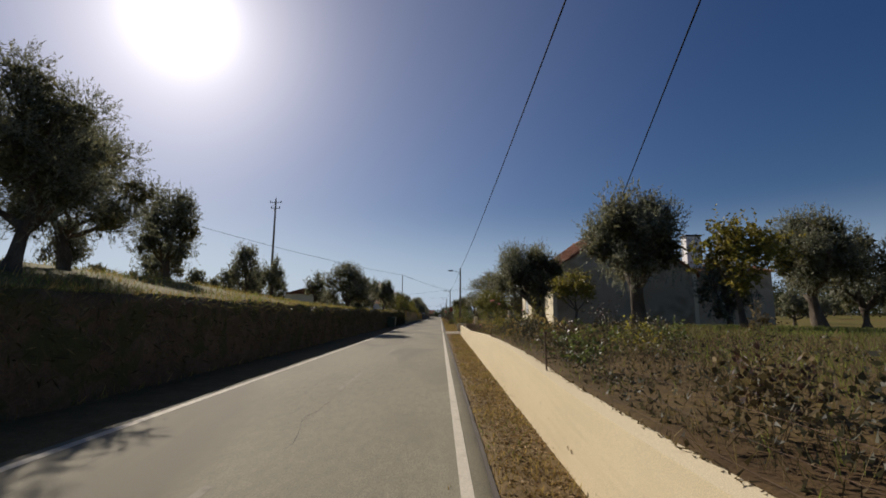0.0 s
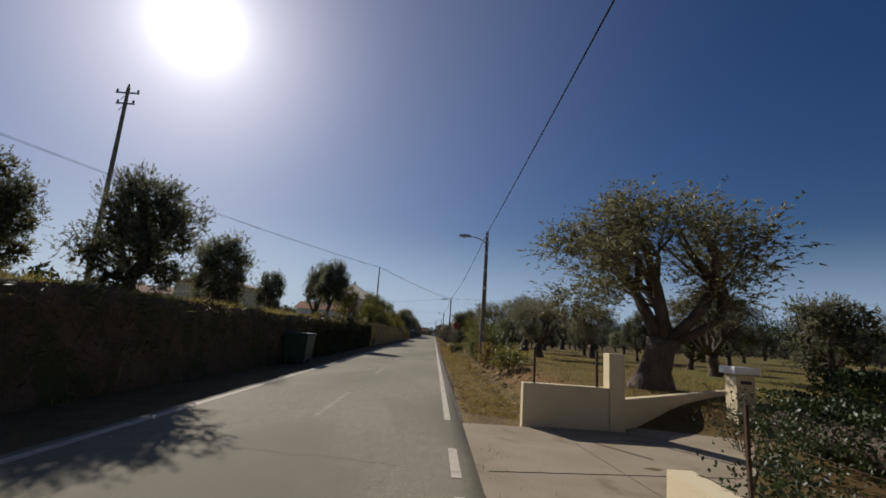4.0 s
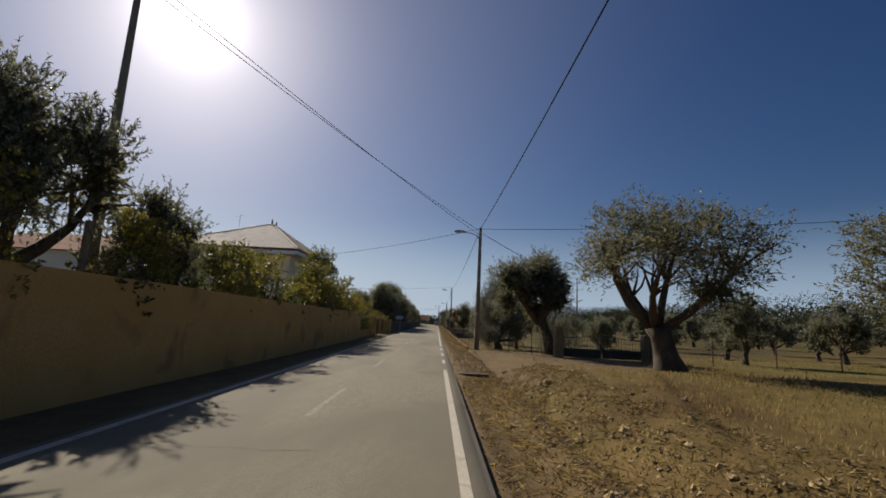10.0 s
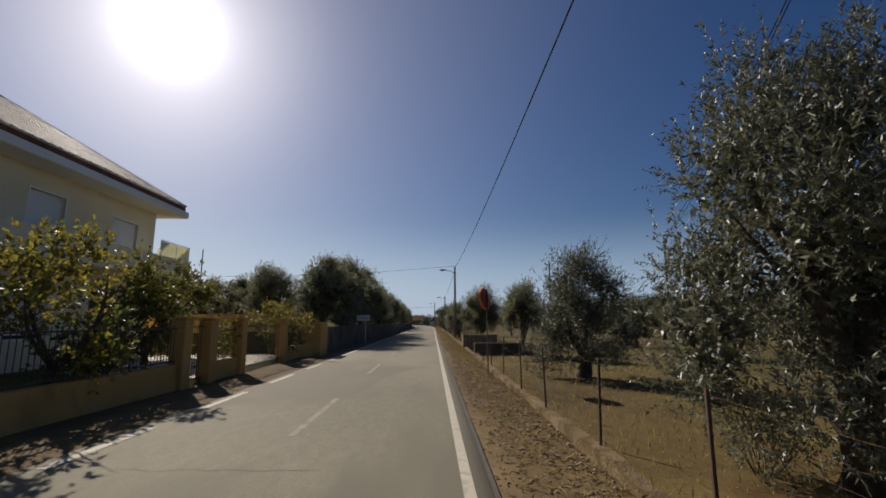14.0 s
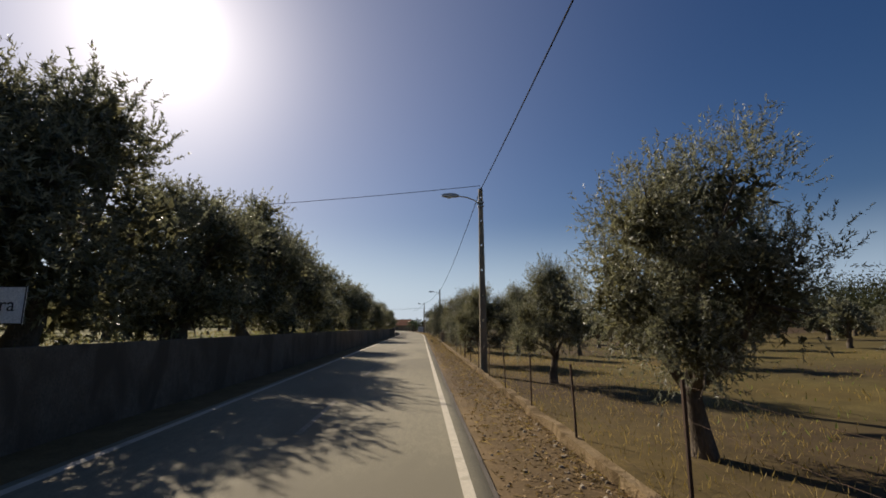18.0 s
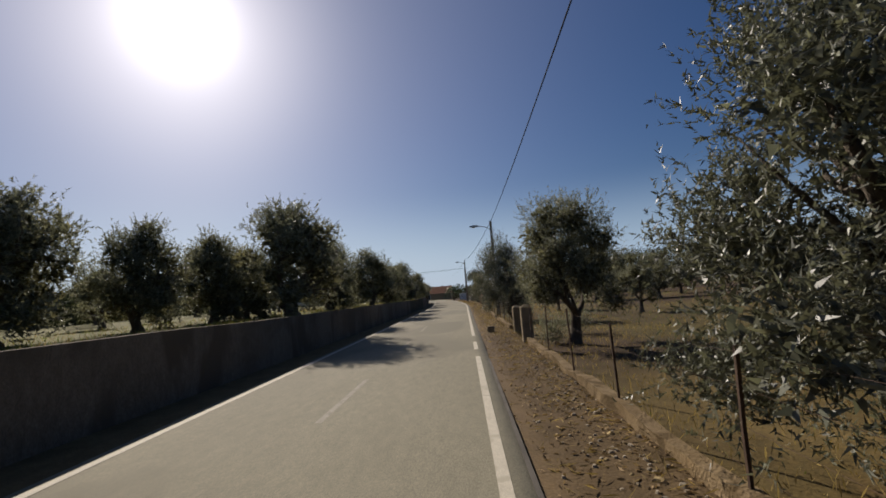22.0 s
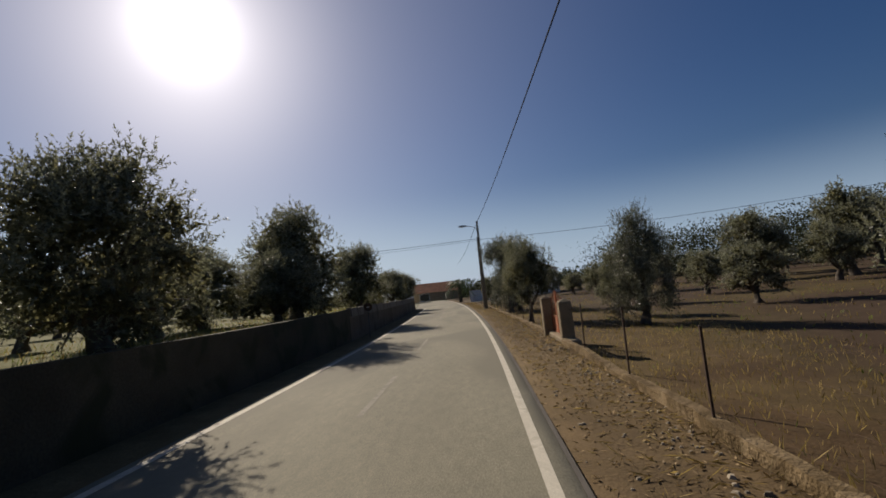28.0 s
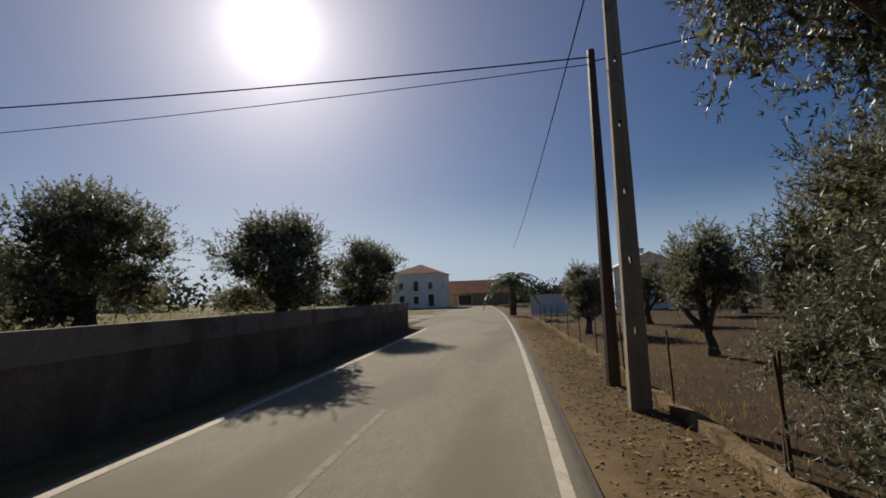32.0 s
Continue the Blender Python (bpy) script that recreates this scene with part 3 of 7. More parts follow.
for y0, y1 in ((-60, 37.4), (42.9, 98), (112, 188), (195, 330)):
    part("tar_edge", strip(0.535, 0.585, 0.001, y0, y1, 1.0), TAR, road, "dark broken tar along the road edge")


# ---- walls along the road ----
def wall_strip(name, face, depth, y0, y1, base, top, material, label, step=1.5, rough=0.0, lip=0.0, soft=True):
    """A wall that follows face(y), with a rough front; depth to its back, positive to the left."""
    g = Geo()
    n = max(1, int((y1 - y0) / step))
    levels = 2 if not rough else 9
    ring = []
    for i in range(n + 1):
        y = y0 + (y1 - y0) * i / n
        t = top(y) if callable(top) else top
        row = []
        for j in range(levels):
            z = base + (t - base) * j / (levels - 1)
            r = rough * (noise.noise(Vector((y * 1.1, z * 1.6, 2.2))) + 0.6 * noise.noise(Vector((y * 3.1, z * 3.7, 9.2))))
            row.append((face(y) + r + (lip * (j / (levels - 1)) ** 2), y, z))
        zt = t + rough * 0.8 * noise.noise(Vector((y * 0.8, 0, 3.3)))
        row[-1] = (row[-1][0] - 0.02 * (depth > 0), y, zt)
        row += [(face(y) - depth, y, zt), (face(y) - depth, y, base)]
        ring.append(row)
    m = levels + 2
    g.v = [p for row in ring for p in row]
    g.f = [(i * m + j, i * m + j + 1, i * m + m + j + 1, i * m + m + j) for i in range(n) for j in range(m - 1)]
    g.f += [tuple(range(m - 1, -1, -1)), tuple(range(n * m, n * m + m))]
    return tagged(part(name, g, material, smooth=soft and rough > 0), label, "wall", kind="structure")


wall_strip("wall_bank", left_face, 0.5, -45, 58.5, -0.15, lambda y: 1.97 + 0.12 * noise.noise(Vector((y * 0.2, 0, 0))), EARTHBANK, "rough dark rubble and earth retaining wall under dry grass", 0.35, 0.13)
wall_strip("wall_ivy", left_face, 0.4, 58.5, 76.4, -0.15, 1.85, EARTHBANK, "old wall wholly overgrown with dark ivy", 0.5, 0.1)
wall_strip("wall_ochre", left_face, 0.22, 81.4, 119.0, -0.1, lambda y: 2.15 - 0.15 * smooth01(y, 84, 116), OCHRE, "long ochre plastered garden wall in shade", 1.5)
wall_strip("wall_ochre_low", left_face, 0.22, 119.0, 125.5, -0.1, 0.58, OCHRE, "low ochre plastered fence wall", 1.5)
concrete_top = lambda y: 1.36 + 0.08 * smooth01(y, 240.6, 240.9) - 0.05 * smooth01(y, 185, 190) * (1 - smooth01(y, 230, 240))
# the middle stretch takes the concrete with tree shade in its colour
for ya, yb, stuff, words in ((137.95, 224.0, CONCRETE, "weathered grey concrete retaining wall in shade"), (224.0, 240.7, SHADEWALL, "retaining wall with the olive trees' shade put into its colour"), (240.7, 279.0, CONCRETE, "weathered grey concrete retaining wall in shade")):
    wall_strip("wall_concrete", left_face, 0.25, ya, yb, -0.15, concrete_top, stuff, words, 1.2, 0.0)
wall_strip("wall_garden", right_face, -0.2, -14, 37.8, -0.2, garden_top, CREAM, "low cream plastered garden wall, chipped and sunlit", 0.9, 0.012, soft=False)
kerb = wall_strip("kerb", right_face, -0.16, 113, 144.0, -0.45, lambda y: 0.06 + 0.04 * noise.noise(Vector((y * 0.6, 0, 0))) + 0.03 * noise.noise(Vector((y * 3.7, 5, 0))), KERB, "crumbling earth-stained concrete kerb under the wire fence", 0.3, 0.07, soft=False)
wall_strip("kerb", right_face, -0.16, 145.5, 191.3, -0.45, lambda y: 0.06 + 0.04 * noise.noise(Vector((y * 0.6, 0, 0))) + 0.03 * noise.noise(Vector((y * 3.7, 5, 0))), KERB, "crumbling earth-stained concrete kerb under the wire fence", 0.3, 0.07, soft=False)
wall_strip("kerb", right_face, -0.16, 196.9, 233.8, -0.45, lambda y: 0.06 + 0.04 * noise.noise(Vector((y * 0.6, 0, 0))) + 0.03 * noise.noise(Vector((y * 3.7, 5, 0))), KERB, "crumbling earth-stained concrete kerb under the wire fence", 0.3, 0.07, soft=False)
wall_strip("kerb", right_face, -0.16, 237.0, 285, -0.45, lambda y: 0.06 + 0.04 * noise.noise(Vector((y * 0.6, 0, 0))) + 0.03 * noise.noise(Vector((y * 3.7, 5, 0))), KERB, "crumbling earth-stained concrete kerb under the wire fence", 0.3, 0.07, soft=False)
wall_strip("wall_band", lambda y: left_face(y) + 0.02, 0.27, 241.0, 279.2, 1.04, 1.445, BAND, "paler plastered band along the top of the wall", 1.2, 0.0)

# ---- trees ----
def limb_path(a, b, sag=0.15, n=5, rng=random):
    a, b = Vector(a), Vector(b)
    off = Vector((rng.uniform(-1, 1), rng.uniform(-1, 1), rng.uniform(-0.4, 0.4))) * (b - a).length * sag
    return [a.lerp(b, i / (n - 1)) + off * math.sin(math.pi * i / (n - 1)) for i in range(n)]


def shoots(centres, radii, n, length, per, leaf, wide, upward=0.5, fill=0.25, spread=0.55):
    """Leaves along many short shoots that stand out of some round clumps; returns arrays for leaf_mesh."""
    which = np.random.choice(len(centres), n, p=radii[:, 0] ** 2 / (radii[:, 0] ** 2).sum())
    d = unit(n)
    inner = np.random.rand(n) < fill
    rad = np.where(inner, np.random.uniform(0.2, 0.8, n), np.random.uniform(0.66, 1.02, n))[:, None]
    start = centres[which] + d * radii[which] * rad
    way = d + np.array((0, 0, upward)) + 0.5 * np.random.normal(size=(n, 3))
    way /= np.linalg.norm(way, axis=1, keepdims=True)
    long = length * np.random.uniform(0.5, 1.35, n)
    t = np.random.rand(n, per)
    base = start[:, None, :] + way[:, None, :] * (t * long[:, None])[:, :, None]
    out = way[:, None, :] * 0.55 + spread * unit(n * per).reshape(n, per, 3) * 1.5
    k = n * per
    return base.reshape(k, 3), out.reshape(k, 3), leaf * np.random.uniform(0.6, 1.25, k), wide * np.random.uniform(0.7, 1.2, k)


def lumps(centres, radii, each):
    """Breaks round clumps into smaller ones that stand round their outsides, so that the crown grows lumpy."""
    k = len(centres)
    d = unit(k * each)
    d[:, 2] = np.abs(d[:, 2]) * np.where(np.random.rand(k * each) < 0.78, 1, -1)
    big = np.repeat(radii, each, 0)
    c = np.repeat(centres, each, 0) + d * big * np.random.uniform(0.42, 0.92, (k * each, 1))
    return c, big * np.random.uniform(0.28, 0.52, (k * each, 1))


def olive_kind(seed, n, per, leaf, wide, leaves, blobs=11, gnarl=False, low=True, upward=0.5, trunk_r=0.2, fork=1.0, dense=600, inside=(0.26, 0.13), skirt_z=0.8, corners=3, lean_to=(0, 0), each=13, shoot=0.34, swell=1.0):
    """Meshes of one olive tree, 5 m high and 2 m in radius: trunk, limbs and crown; lean_to: how far the crown hangs to the side."""
    random.seed(seed), np.random.seed(seed)
    cs, rs = [], []
    low_z = skirt_z if low else max(1.7, skirt_z)
    mid, half = (low_z + 4.3) / 2, (4.3 - low_z) / 2 - 0.35
    for i in range(blobs):
        up = 1 - 2 * (i + 0.5) / blobs
        a = i * 2.39996 + random.uniform(-0.35, 0.35)
        q = random.uniform(0.74, 1.15) * math.sqrt(1 - up * up * (1 if up > 0 else 0.5)) * (1.2 - 0.22 * up)
        z, r = mid + half * up * random.uniform(0.8, 1.12), random.uniform(0.6, 0.88)
        if gnarl:
            z, r = max(z + 0.25, 2.1), r * random.uniform(0.7, 0.95)
        cs.append((math.cos(a) * q, math.sin(a) * q, z))
        rs.append((r, r, r * random.uniform(0.85, 1.15)))
    if not gnarl:
        cs.append((0, 0, mid))
        rs.append((1.05, 1.05, half))
    cs, rs = np.array(cs), np.array(rs) * swell
    cs[:, 0] += lean_to[0]
    cs[:, 1] += lean_to[1]
    lc, lr = lumps(cs, rs, each)
    sets = [shoots(lc, lr, n, shoot, per, leaf, wide, upward, 0.14 if gnarl else 0.25, 0.45)]
    # upright shoots out of the upper crown, and hanging sprays round its skirt
    top = lc[:, 2] > 2.6
    sets.append(shoots(lc[top], lr[top] * 0.95, max(12, n // 11), shoot * 1.35, int(per * 1.3), leaf, wide, 1.9, 0.0, 0.35))
    skirted = lc[:, 2] < 2.2
    if skirted.any():
        sets.append(shoots(lc[skirted], lr[skirted], max(12, n // 14), shoot * 1.4, int(per * 1.3), leaf, wide, -1.2, 0.0, 0.35))
    crown = leaf_mesh("crown", *(np.concatenate(q) for q in zip(*sets)), leaves, corners)
    inner = None
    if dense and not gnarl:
        # leaves deep inside close the crown against the sky; olive ones carry painted shade
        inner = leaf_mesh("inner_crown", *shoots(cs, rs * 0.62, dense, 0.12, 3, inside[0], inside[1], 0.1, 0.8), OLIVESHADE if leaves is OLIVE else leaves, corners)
    trunk = Geo()
    lean = Vector((random.uniform(-0.2, 0.2), random.uniform(-0.2, 0.2), 0))
    lean += Vector((*lean_to, 0)) * 0.75
    pts = [Vector((0, 0, -0.25)), Vector((0, 0, 0.05)), lean * 0.3 + Vector((0, 0, fork * 0.35)), lean * 0.65 + Vector((0, 0, fork * 0.75)), lean + Vector((0, 0, fork))]
    trunk.tube(pts, [trunk_r * q for q in (1.6, 1.3, 0.95, 0.85, 1.0)], 12)
    trunk.v = [tuple(Vector(p) + Vector((1, 1, 0.2)) * 0.10 * noise.noise(Vector(p) * 3.4 + Vector((seed, 0, 0)))) for p in trunk.v]
    limbs = []
    order = sorted(range(blobs), key=lambda i: -rs[i][0])[:6 if gnarl else 5]
    for i in order:
        g = Geo()
        start = pts[-1] - Vector((0, 0, 0.15))
        path = limb_path(start, Vector(cs[i]), 0.18)
        r0 = trunk_r * random.uniform(0.55, 0.75) * (0.72 if gnarl else 1)
        g.tube(path, [r0 * q for q in (1.0, 0.8, 0.6, 0.42, 0.22)], 7)
        for _ in range(7 if gnarl else 4):
            tip = Vector(cs[i]) + Vector(unit(1)[0]) * rs[i][0] * 1.0
            g.tube(limb_path(path[random.choice((2, 3))], tip, 0.12, 4), [r0 * 0.35, r0 * 0.26, r0 * 0.16, r0 * 0.05], 5)
        limbs.append(g.mesh("limb", True))
    return trunk.mesh("trunk", True), limbs, crown, inner


# seed, shoots, leaves a shoot, leaf length and width, material
NEAR = [olive_kind(s, 1800, 15, 0.10, 0.034, OLIVE, 11, low=s != 13, upward=0.6 + 0.2 * (s % 3), dense=800) for s in (11, 12, 13, 14)]
BUSHY = [olive_kind(s, 2500, 15, 0.092, 0.032, OLIVE, 17, upward=0.8, dense=1500, inside=(0.2, 0.11), skirt_z=0.1, fork=0.6, trunk_r=0.2, swell=1.1, each=11) for s in (17, 18, 19)]
CLOSE = [olive_kind(s, 3100, 17, 0.07, 0.019, OLIVE, 13, upward=0.75, dense=3000, inside=(0.14, 0.065), fork=1.05, skirt_z=0.95, trunk_r=0.145, each=11) for s in (15, 16, 20)]
# crown here and in OVERHANG uses the leaf darkened for self-shading
FOOTED = [olive_kind(s, 3300, 17, 0.068, 0.019, OLIVEDIMMED, 17, upward=0.85, dense=3200, inside=(0.12, 0.055), fork=0.7, skirt_z=0.1, trunk_r=0.2, each=11, lean_to=to) for s, to in ((81, (-0.1, 0)), (82, (-0.75, 0.1)))]
HIGH = [olive_kind(s, 2900, 16, 0.08, 0.026, OLIVE, 12, upward=0.7, dense=1400, skirt_z=1.5, fork=1.3, trunk_r=0.22) for s in (71, 72)]
LEANING = [olive_kind(s, 3000, 16, 0.075, 0.024, OLIVE, 12, upward=0.7, dense=1700, skirt_z=1.6, fork=1.5, trunk_r=0.25, lean_to=(-0.95, -0.1)) for s in (73, 74)]
MID = [olive_kind(s, 850, 11, 0.13, 0.048, OLIVE, 10, upward=0.6, dense=650, inside=(0.24, 0.13), each=9) for s in (21, 22, 23)]
FAR = [olive_kind(s, 280, 7, 0.32, 0.17, OLIVE, 9, dense=110, upward=0.4, trunk_r=0.22, inside=(0.45, 0.3), each=7) for s in (31, 32)]
GNARL = [olive_kind(s, 2500, 10, 0.085, 0.03, OLIVEDRY, 11, True, False, 0.5, 0.24, 1.15, each=9, shoot=0.4) for s in (41, 42, 43)]
FRUIT = [olive_kind(s, 760, 9, 0.14, 0.07, FRUITLEAF, 9, dense=220, upward=0.2, trunk_r=0.09, fork=1.0, inside=(0.2, 0.12), corners=4, each=8) for s in (51, 52)]
YELLOW = [olive_kind(s, 300, 9, 0.14, 0.085, AUTUMN, 8, dense=60, upward=0.3, trunk_r=0.1, fork=1.0, inside=(0.2, 0.12), corners=4, each=8) for s in (61,)]
OVERHANG = [olive_kind(83, 2600, 17, 0.068, 0.019, OLIVEDIMMED, 12, upward=0.3, dense=1500, inside=(0.12, 0.055), fork=2.2, skirt_z=2.75, trunk_r=0.16, each=11, lean_to=(-0.85, 0), swell=0.9)]
QUINCE = [olive_kind(s, 640, 8, 0.15, 0.085, AUTUMN, 10, dense=90, upward=0.3, trunk_r=0.1, fork=1.7, inside=(0.2, 0.12), skirt_z=2.1, corners=4, each=8) for s in (53, 54)]
UMBRELLA = [olive_kind(s, 900, 10, 0.14, 0.06, FRUITLEAF, 10, dense=300, upward=0.2, trunk_r=0.12, fork=2.0, inside=(0.2, 0.12), skirt_z=3.0, each=9, swell=0.8) for s in (91,)]
tree_count = [0]


def tree(kinds, x, y, h, r, label, category="tree", name="olive_tree", group="", z=None, turn=None, bark=None):
    """One tree at x, y, of height h and crown radius r, out of one of the kinds."""
    tree_count[0] += 1
    i = tree_count[0]
    trunk, limbs, crown, inner = kinds[i % len(kinds)]
    base = ground_at(x, y) if z is None else z
    root = thing(name, (x, y, base), label, category, group, turn if turn is not None else (i * 137.5) % 360, (r / 2.05, r / 2.05, h / 5.0))
    part("trunk", trunk, bark or BARK, root)
    for me in limbs:
        part("limb", me, bark or BARK, root)
    ob = part("crown", crown, None, root)
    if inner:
        part("inner_crown", inner, None, ob, "leaves deep in the crown, olive ones coloured for shade")
    return root


def olive(x, y, h, r, kinds=None, label="grey-green olive tree with a dark gnarled trunk", group="roadside olive trees"):
    return tree(kinds or NEAR, x, y, h, r, label, group=group)

# left terrace of the first stretch
G1 = "olive trees on the terrace"
olive(-10.5, 12.5, 5.0, 2.4, CLOSE, "large backlit olive tree on the grassy terrace", G1)
olive(-8.6, 9.0, 4.8, 1.9, CLOSE, "large backlit olive tree on the grassy terrace", G1)
olive(-12.9, 21.2, 4.9, 1.7, NEAR, "olive tree on the grassy terrace", G1)
olive(-15.0, 34.5, 5.3, 1.4, MID, "slender olive tree on the grassy terrace", G1)
olive(-16.3, 43.5, 5.3, 1.35, MID, "slender olive tree on the grassy terrace", G1)
olive(-7.9, 38.2, 4.3, 2.25, BUSHY, "broad olive tree at the edge of the terrace", G1)
olive(-8.4, 46.6, 3.9, 1.7, BUSHY, "olive tree at the edge of the terrace", G1)
olive(-9.4, 53.6, 3.6, 1.5, BUSHY, "olive tree at the edge of the terrace", G1)
tree(HIGH, -9.0, 70.7, 5.6, 1.5, "leaning olive tree above the ivy wall", group=G1, turn=40).rotation_euler[1] = radians(9)
olive(-11.7, 78.8, 6.6, 1.75, NEAR, "olive tree above the ivy wall", G1)
olive(-13.4, 70.5, 4.1, 1.5, NEAR, "olive tree in a garden", G1)
olive(-17.5, 68.5, 3.9, 1.4, MID, "olive tree in a garden", G1)
for x, y in ((-22, 26), (-19, 31), (-24, 37), (-21, 45), (-27, 50), (-19, 52), (-32, 42), (-30, 60), (-38, 33), (-24, 58), (-13, 47), (-36, 70), (-44, 52), (-28, 20), (-19, 17), (-40, 22)):
    olive(x, y, 4.0 + 0.04 * ((x * 7 + y * 3) % 25), 1.5, FAR if x < -26 else MID, "olive tree far back on the terrace", G1)

tree_count[0] += 1
# right garden and the field behind it
tree(HIGH, 7.4, 16.7, 5.8, 2.25, "dense dark olive tree in the front garden", group="garden trees")
tree(LEANING, 5.9, 24.7, 5.6, 2.1, "dense dark leaning olive tree in front of the house", group="garden trees", turn=0)
tree(QUINCE, 8.95, 13.2, 3.6, 1.6, "small fruit tree with yellowing leaves", name="fruit_tree", group="garden fruit trees")
tree(QUINCE, 6.3, 21.0, 3.0, 1.3, "small fruit tree with yellowing leaves", name="fruit_tree", group="garden fruit trees")
tree(FRUIT, 3.2, 26.4, 2.9, 1.25, "fruit tree with green and yellow leaves by the wall", name="fruit_tree", group="garden fruit trees")
tree(HIGH, 14.8, 17.5, 5.0, 2.0, "dark olive tree beside the house", group="garden trees")
tree(MID, 19, 20, 5.0, 1.8, "dark olive tree beside the house", group="garden trees")
tree(MID, 15.5, 24, 5.0, 1.7, "dark olive tree beside the house", group="garden trees")
G2 = "old pruned olive trees"
olive(6.3, 47.5, 6.1, 4.16, GNARL, "old olive tree with a forked trunk and open crown", G2)
olive(7.0, 64.5, 4.0, 2.47, GNARL, "old olive tree with an open crown", G2)
olive(8.7, 78.4, 5.7, 2.85, GNARL, "old olive tree with an open yellowing crown", G2)
olive(9.2, 90.9, 4.0, 2.21, GNARL, "hard-pruned old olive tree with thick bare limbs", G2)
olive(8.3, 99.6, 6.4, 3.77, GNARL, "old olive tree with a massive trunk and open crown", G2)
olive(17.5, 96.5, 5.6, 2.73, GNARL, "old olive tree with an open crown", G2)
olive(12.5, 70.0, 4.5, 2.6, GNARL, "old olive tree with an open crown", G2)
olive(13.5, 56.0, 4.4, 2.47, GNARL, "old olive tree with an open crown", G2)
G3 = "olive trees behind the wire fence"
tree(LEANING, 6.4, 108.6, 6.2, 2.75, "dense leaning olive tree beside the iron gate", group=G3, turn=8)
olive(4.9, 119.4, 6.2, 2.5, FOOTED[:1], group=G3)
olive(5.3, 130.3, 5.0, 2.2, FOOTED[:1], group=G3)
olive(6.6, 121.0, 4.6, 1.5, MID, group=G3)
olive(5.2, 140.6, 4.6, 1.5, NEAR, group=G3)
olive(4.1, 151.6, 5.2, 2.15, CLOSE, group=G3)
olive(4.5, 160.8, 4.9, 1.75, CLOSE, group=G3)
olive(3.15, 168.9, 4.5, 1.9, CLOSE, group=G3)
olive(6.4, 175.2, 5.0, 1.5, NEAR, group=G3)
tree(FOOTED[:1], 3.7, 180.5, 5.2, 2.25, "grey-green olive tree with leafy shoots down to the ground", group=G3)
olive(3.55, 192.0, 5.4, 2.2, CLOSE, "big olive tree behind the old gate pillars", G3)
tree(FOOTED[1:], 3.2, 205.2, 5.7, 2.0, "bushy olive tree leaning over the fence", group=G3, turn=0)
olive(7.3, 212.3, 3.9, 1.25, MID, group=G3)
olive(10.5, 204.3, 4.0, 1.35, MID, group=G3)
olive(10.3, 229.7, 6.1, 2.3, NEAR, group=G3)
olive(6.5, 239.5, 5.1, 1.65, FOOTED[:1], "bushy olive tree with leafy shoots behind the red gate", G3)
olive(10.3, 250.5, 3.9, 1.4, MID, group=G3)
olive(2.6, 245.0, 5.0, 1.75, CLOSE, "olive tree with a thick trunk behind the fence", G3)
tree(OVERHANG, 3.3, 257.0, 6.6, 2.1, "tall olive tree with sprays hanging over the verge", group=G3, turn=0)
olive(3.3, 259.0, 4.4, 1.9, CLOSE, "olive tree behind the fence", G3)
tree(FOOTED[:1], 2.5, 256.3, 4.5, 1.85, "olive tree leaning over the fence and verge", group=G3, turn=0)
olive(1.7, 276.5, 3.8, 1.6, NEAR, group=G3)
olive(6.0, 283.0, 4.4, 1.8, MID, group=G3)
olive(11.5, 290.0, 4.8, 2.0, MID, group=G3)
olive(4.4, 268.5, 4.2, 1.6, NEAR, group=G3)
olive(13.8, 224.2, 6.7, 2.5, NEAR, group=G3)
olive(15.6, 265.2, 5.4, 2.2, MID, group=G3)
olive(10.6, 175.3, 4.0, 1.15, MID, group=G3)
olive(17.2, 173.5, 3.9, 1.5, MID, group=G3)
olive(17.8, 218.8, 4.3, 1.9, MID, group=G3)
# orchard rows on the right, farther off
random.seed(5)
for i in range(9):
    for j in range(26):
        x, y = 14.5 + i * 8.2 + random.uniform(-1.6, 1.6), 50 + j * 9.6 + random.uniform(-2, 2)
        if x < 20 and 90 < y < 104 or (x < 19 and (168 < y < 180 or 200 < y < 235 or 260 < y < 270)) or (x > 40 and random.random() < 0.35):
            continue
        olive(x, y, random.uniform(3.2, 4.4), random.uniform(1.35, 2.0), MID if x < 24 else FAR, "olive tree in the orchard", "orchard olive trees")

# left garden of the ochre wall
GF = "garden fruit trees behind the ochre wall"
tree(FRUIT, -9.8, 83.0, 5.6, 2.0, "fruit tree with thin green leaves", name="fruit_tree", group=GF)
tree(FRUIT, -7.4, 83.6, 3.6, 1.1, "fruit tree with thin reddish leaves", name="fruit_tree", group=GF)
tree(FRUIT, -7.4, 86.6, 4.6, 1.5, "fruit tree with thin green leaves", name="fruit_tree", group=GF)
tree(NEAR, -8.0, 91.3, 5.1, 2.0, "dense round citrus tree over the wall", name="citrus_tree", group=GF)
tree(NEAR, -8.1, 95.9, 4.0, 1.7, "dense round citrus tree over the wall", name="citrus_tree", group=GF)
tree(FRUIT, -7.7, 99.5, 3.3, 1.5, "fruit tree with brown-edged leaves", name="fruit_tree", group=GF)
tree(FRUIT, -8.6, 103.5, 3.6, 1.2, "young loquat tree with pale green leaves", name="fruit_tree", group=GF)
tree(FRUIT, -7.3, 109.6, 3.9, 1.6, "dense round citrus tree over the wall", name="citrus_tree", group=GF)
tree(YELLOW, -7.3, 106.5, 2.2, 1.1, "vine with yellowing leaves", name="grape_vine", group="vines")
tree(FRUIT, -8.5, 114.5, 5.9, 1.55, "tall leafy garden tree behind the ochre wall", name="garden_tree", group=GF)
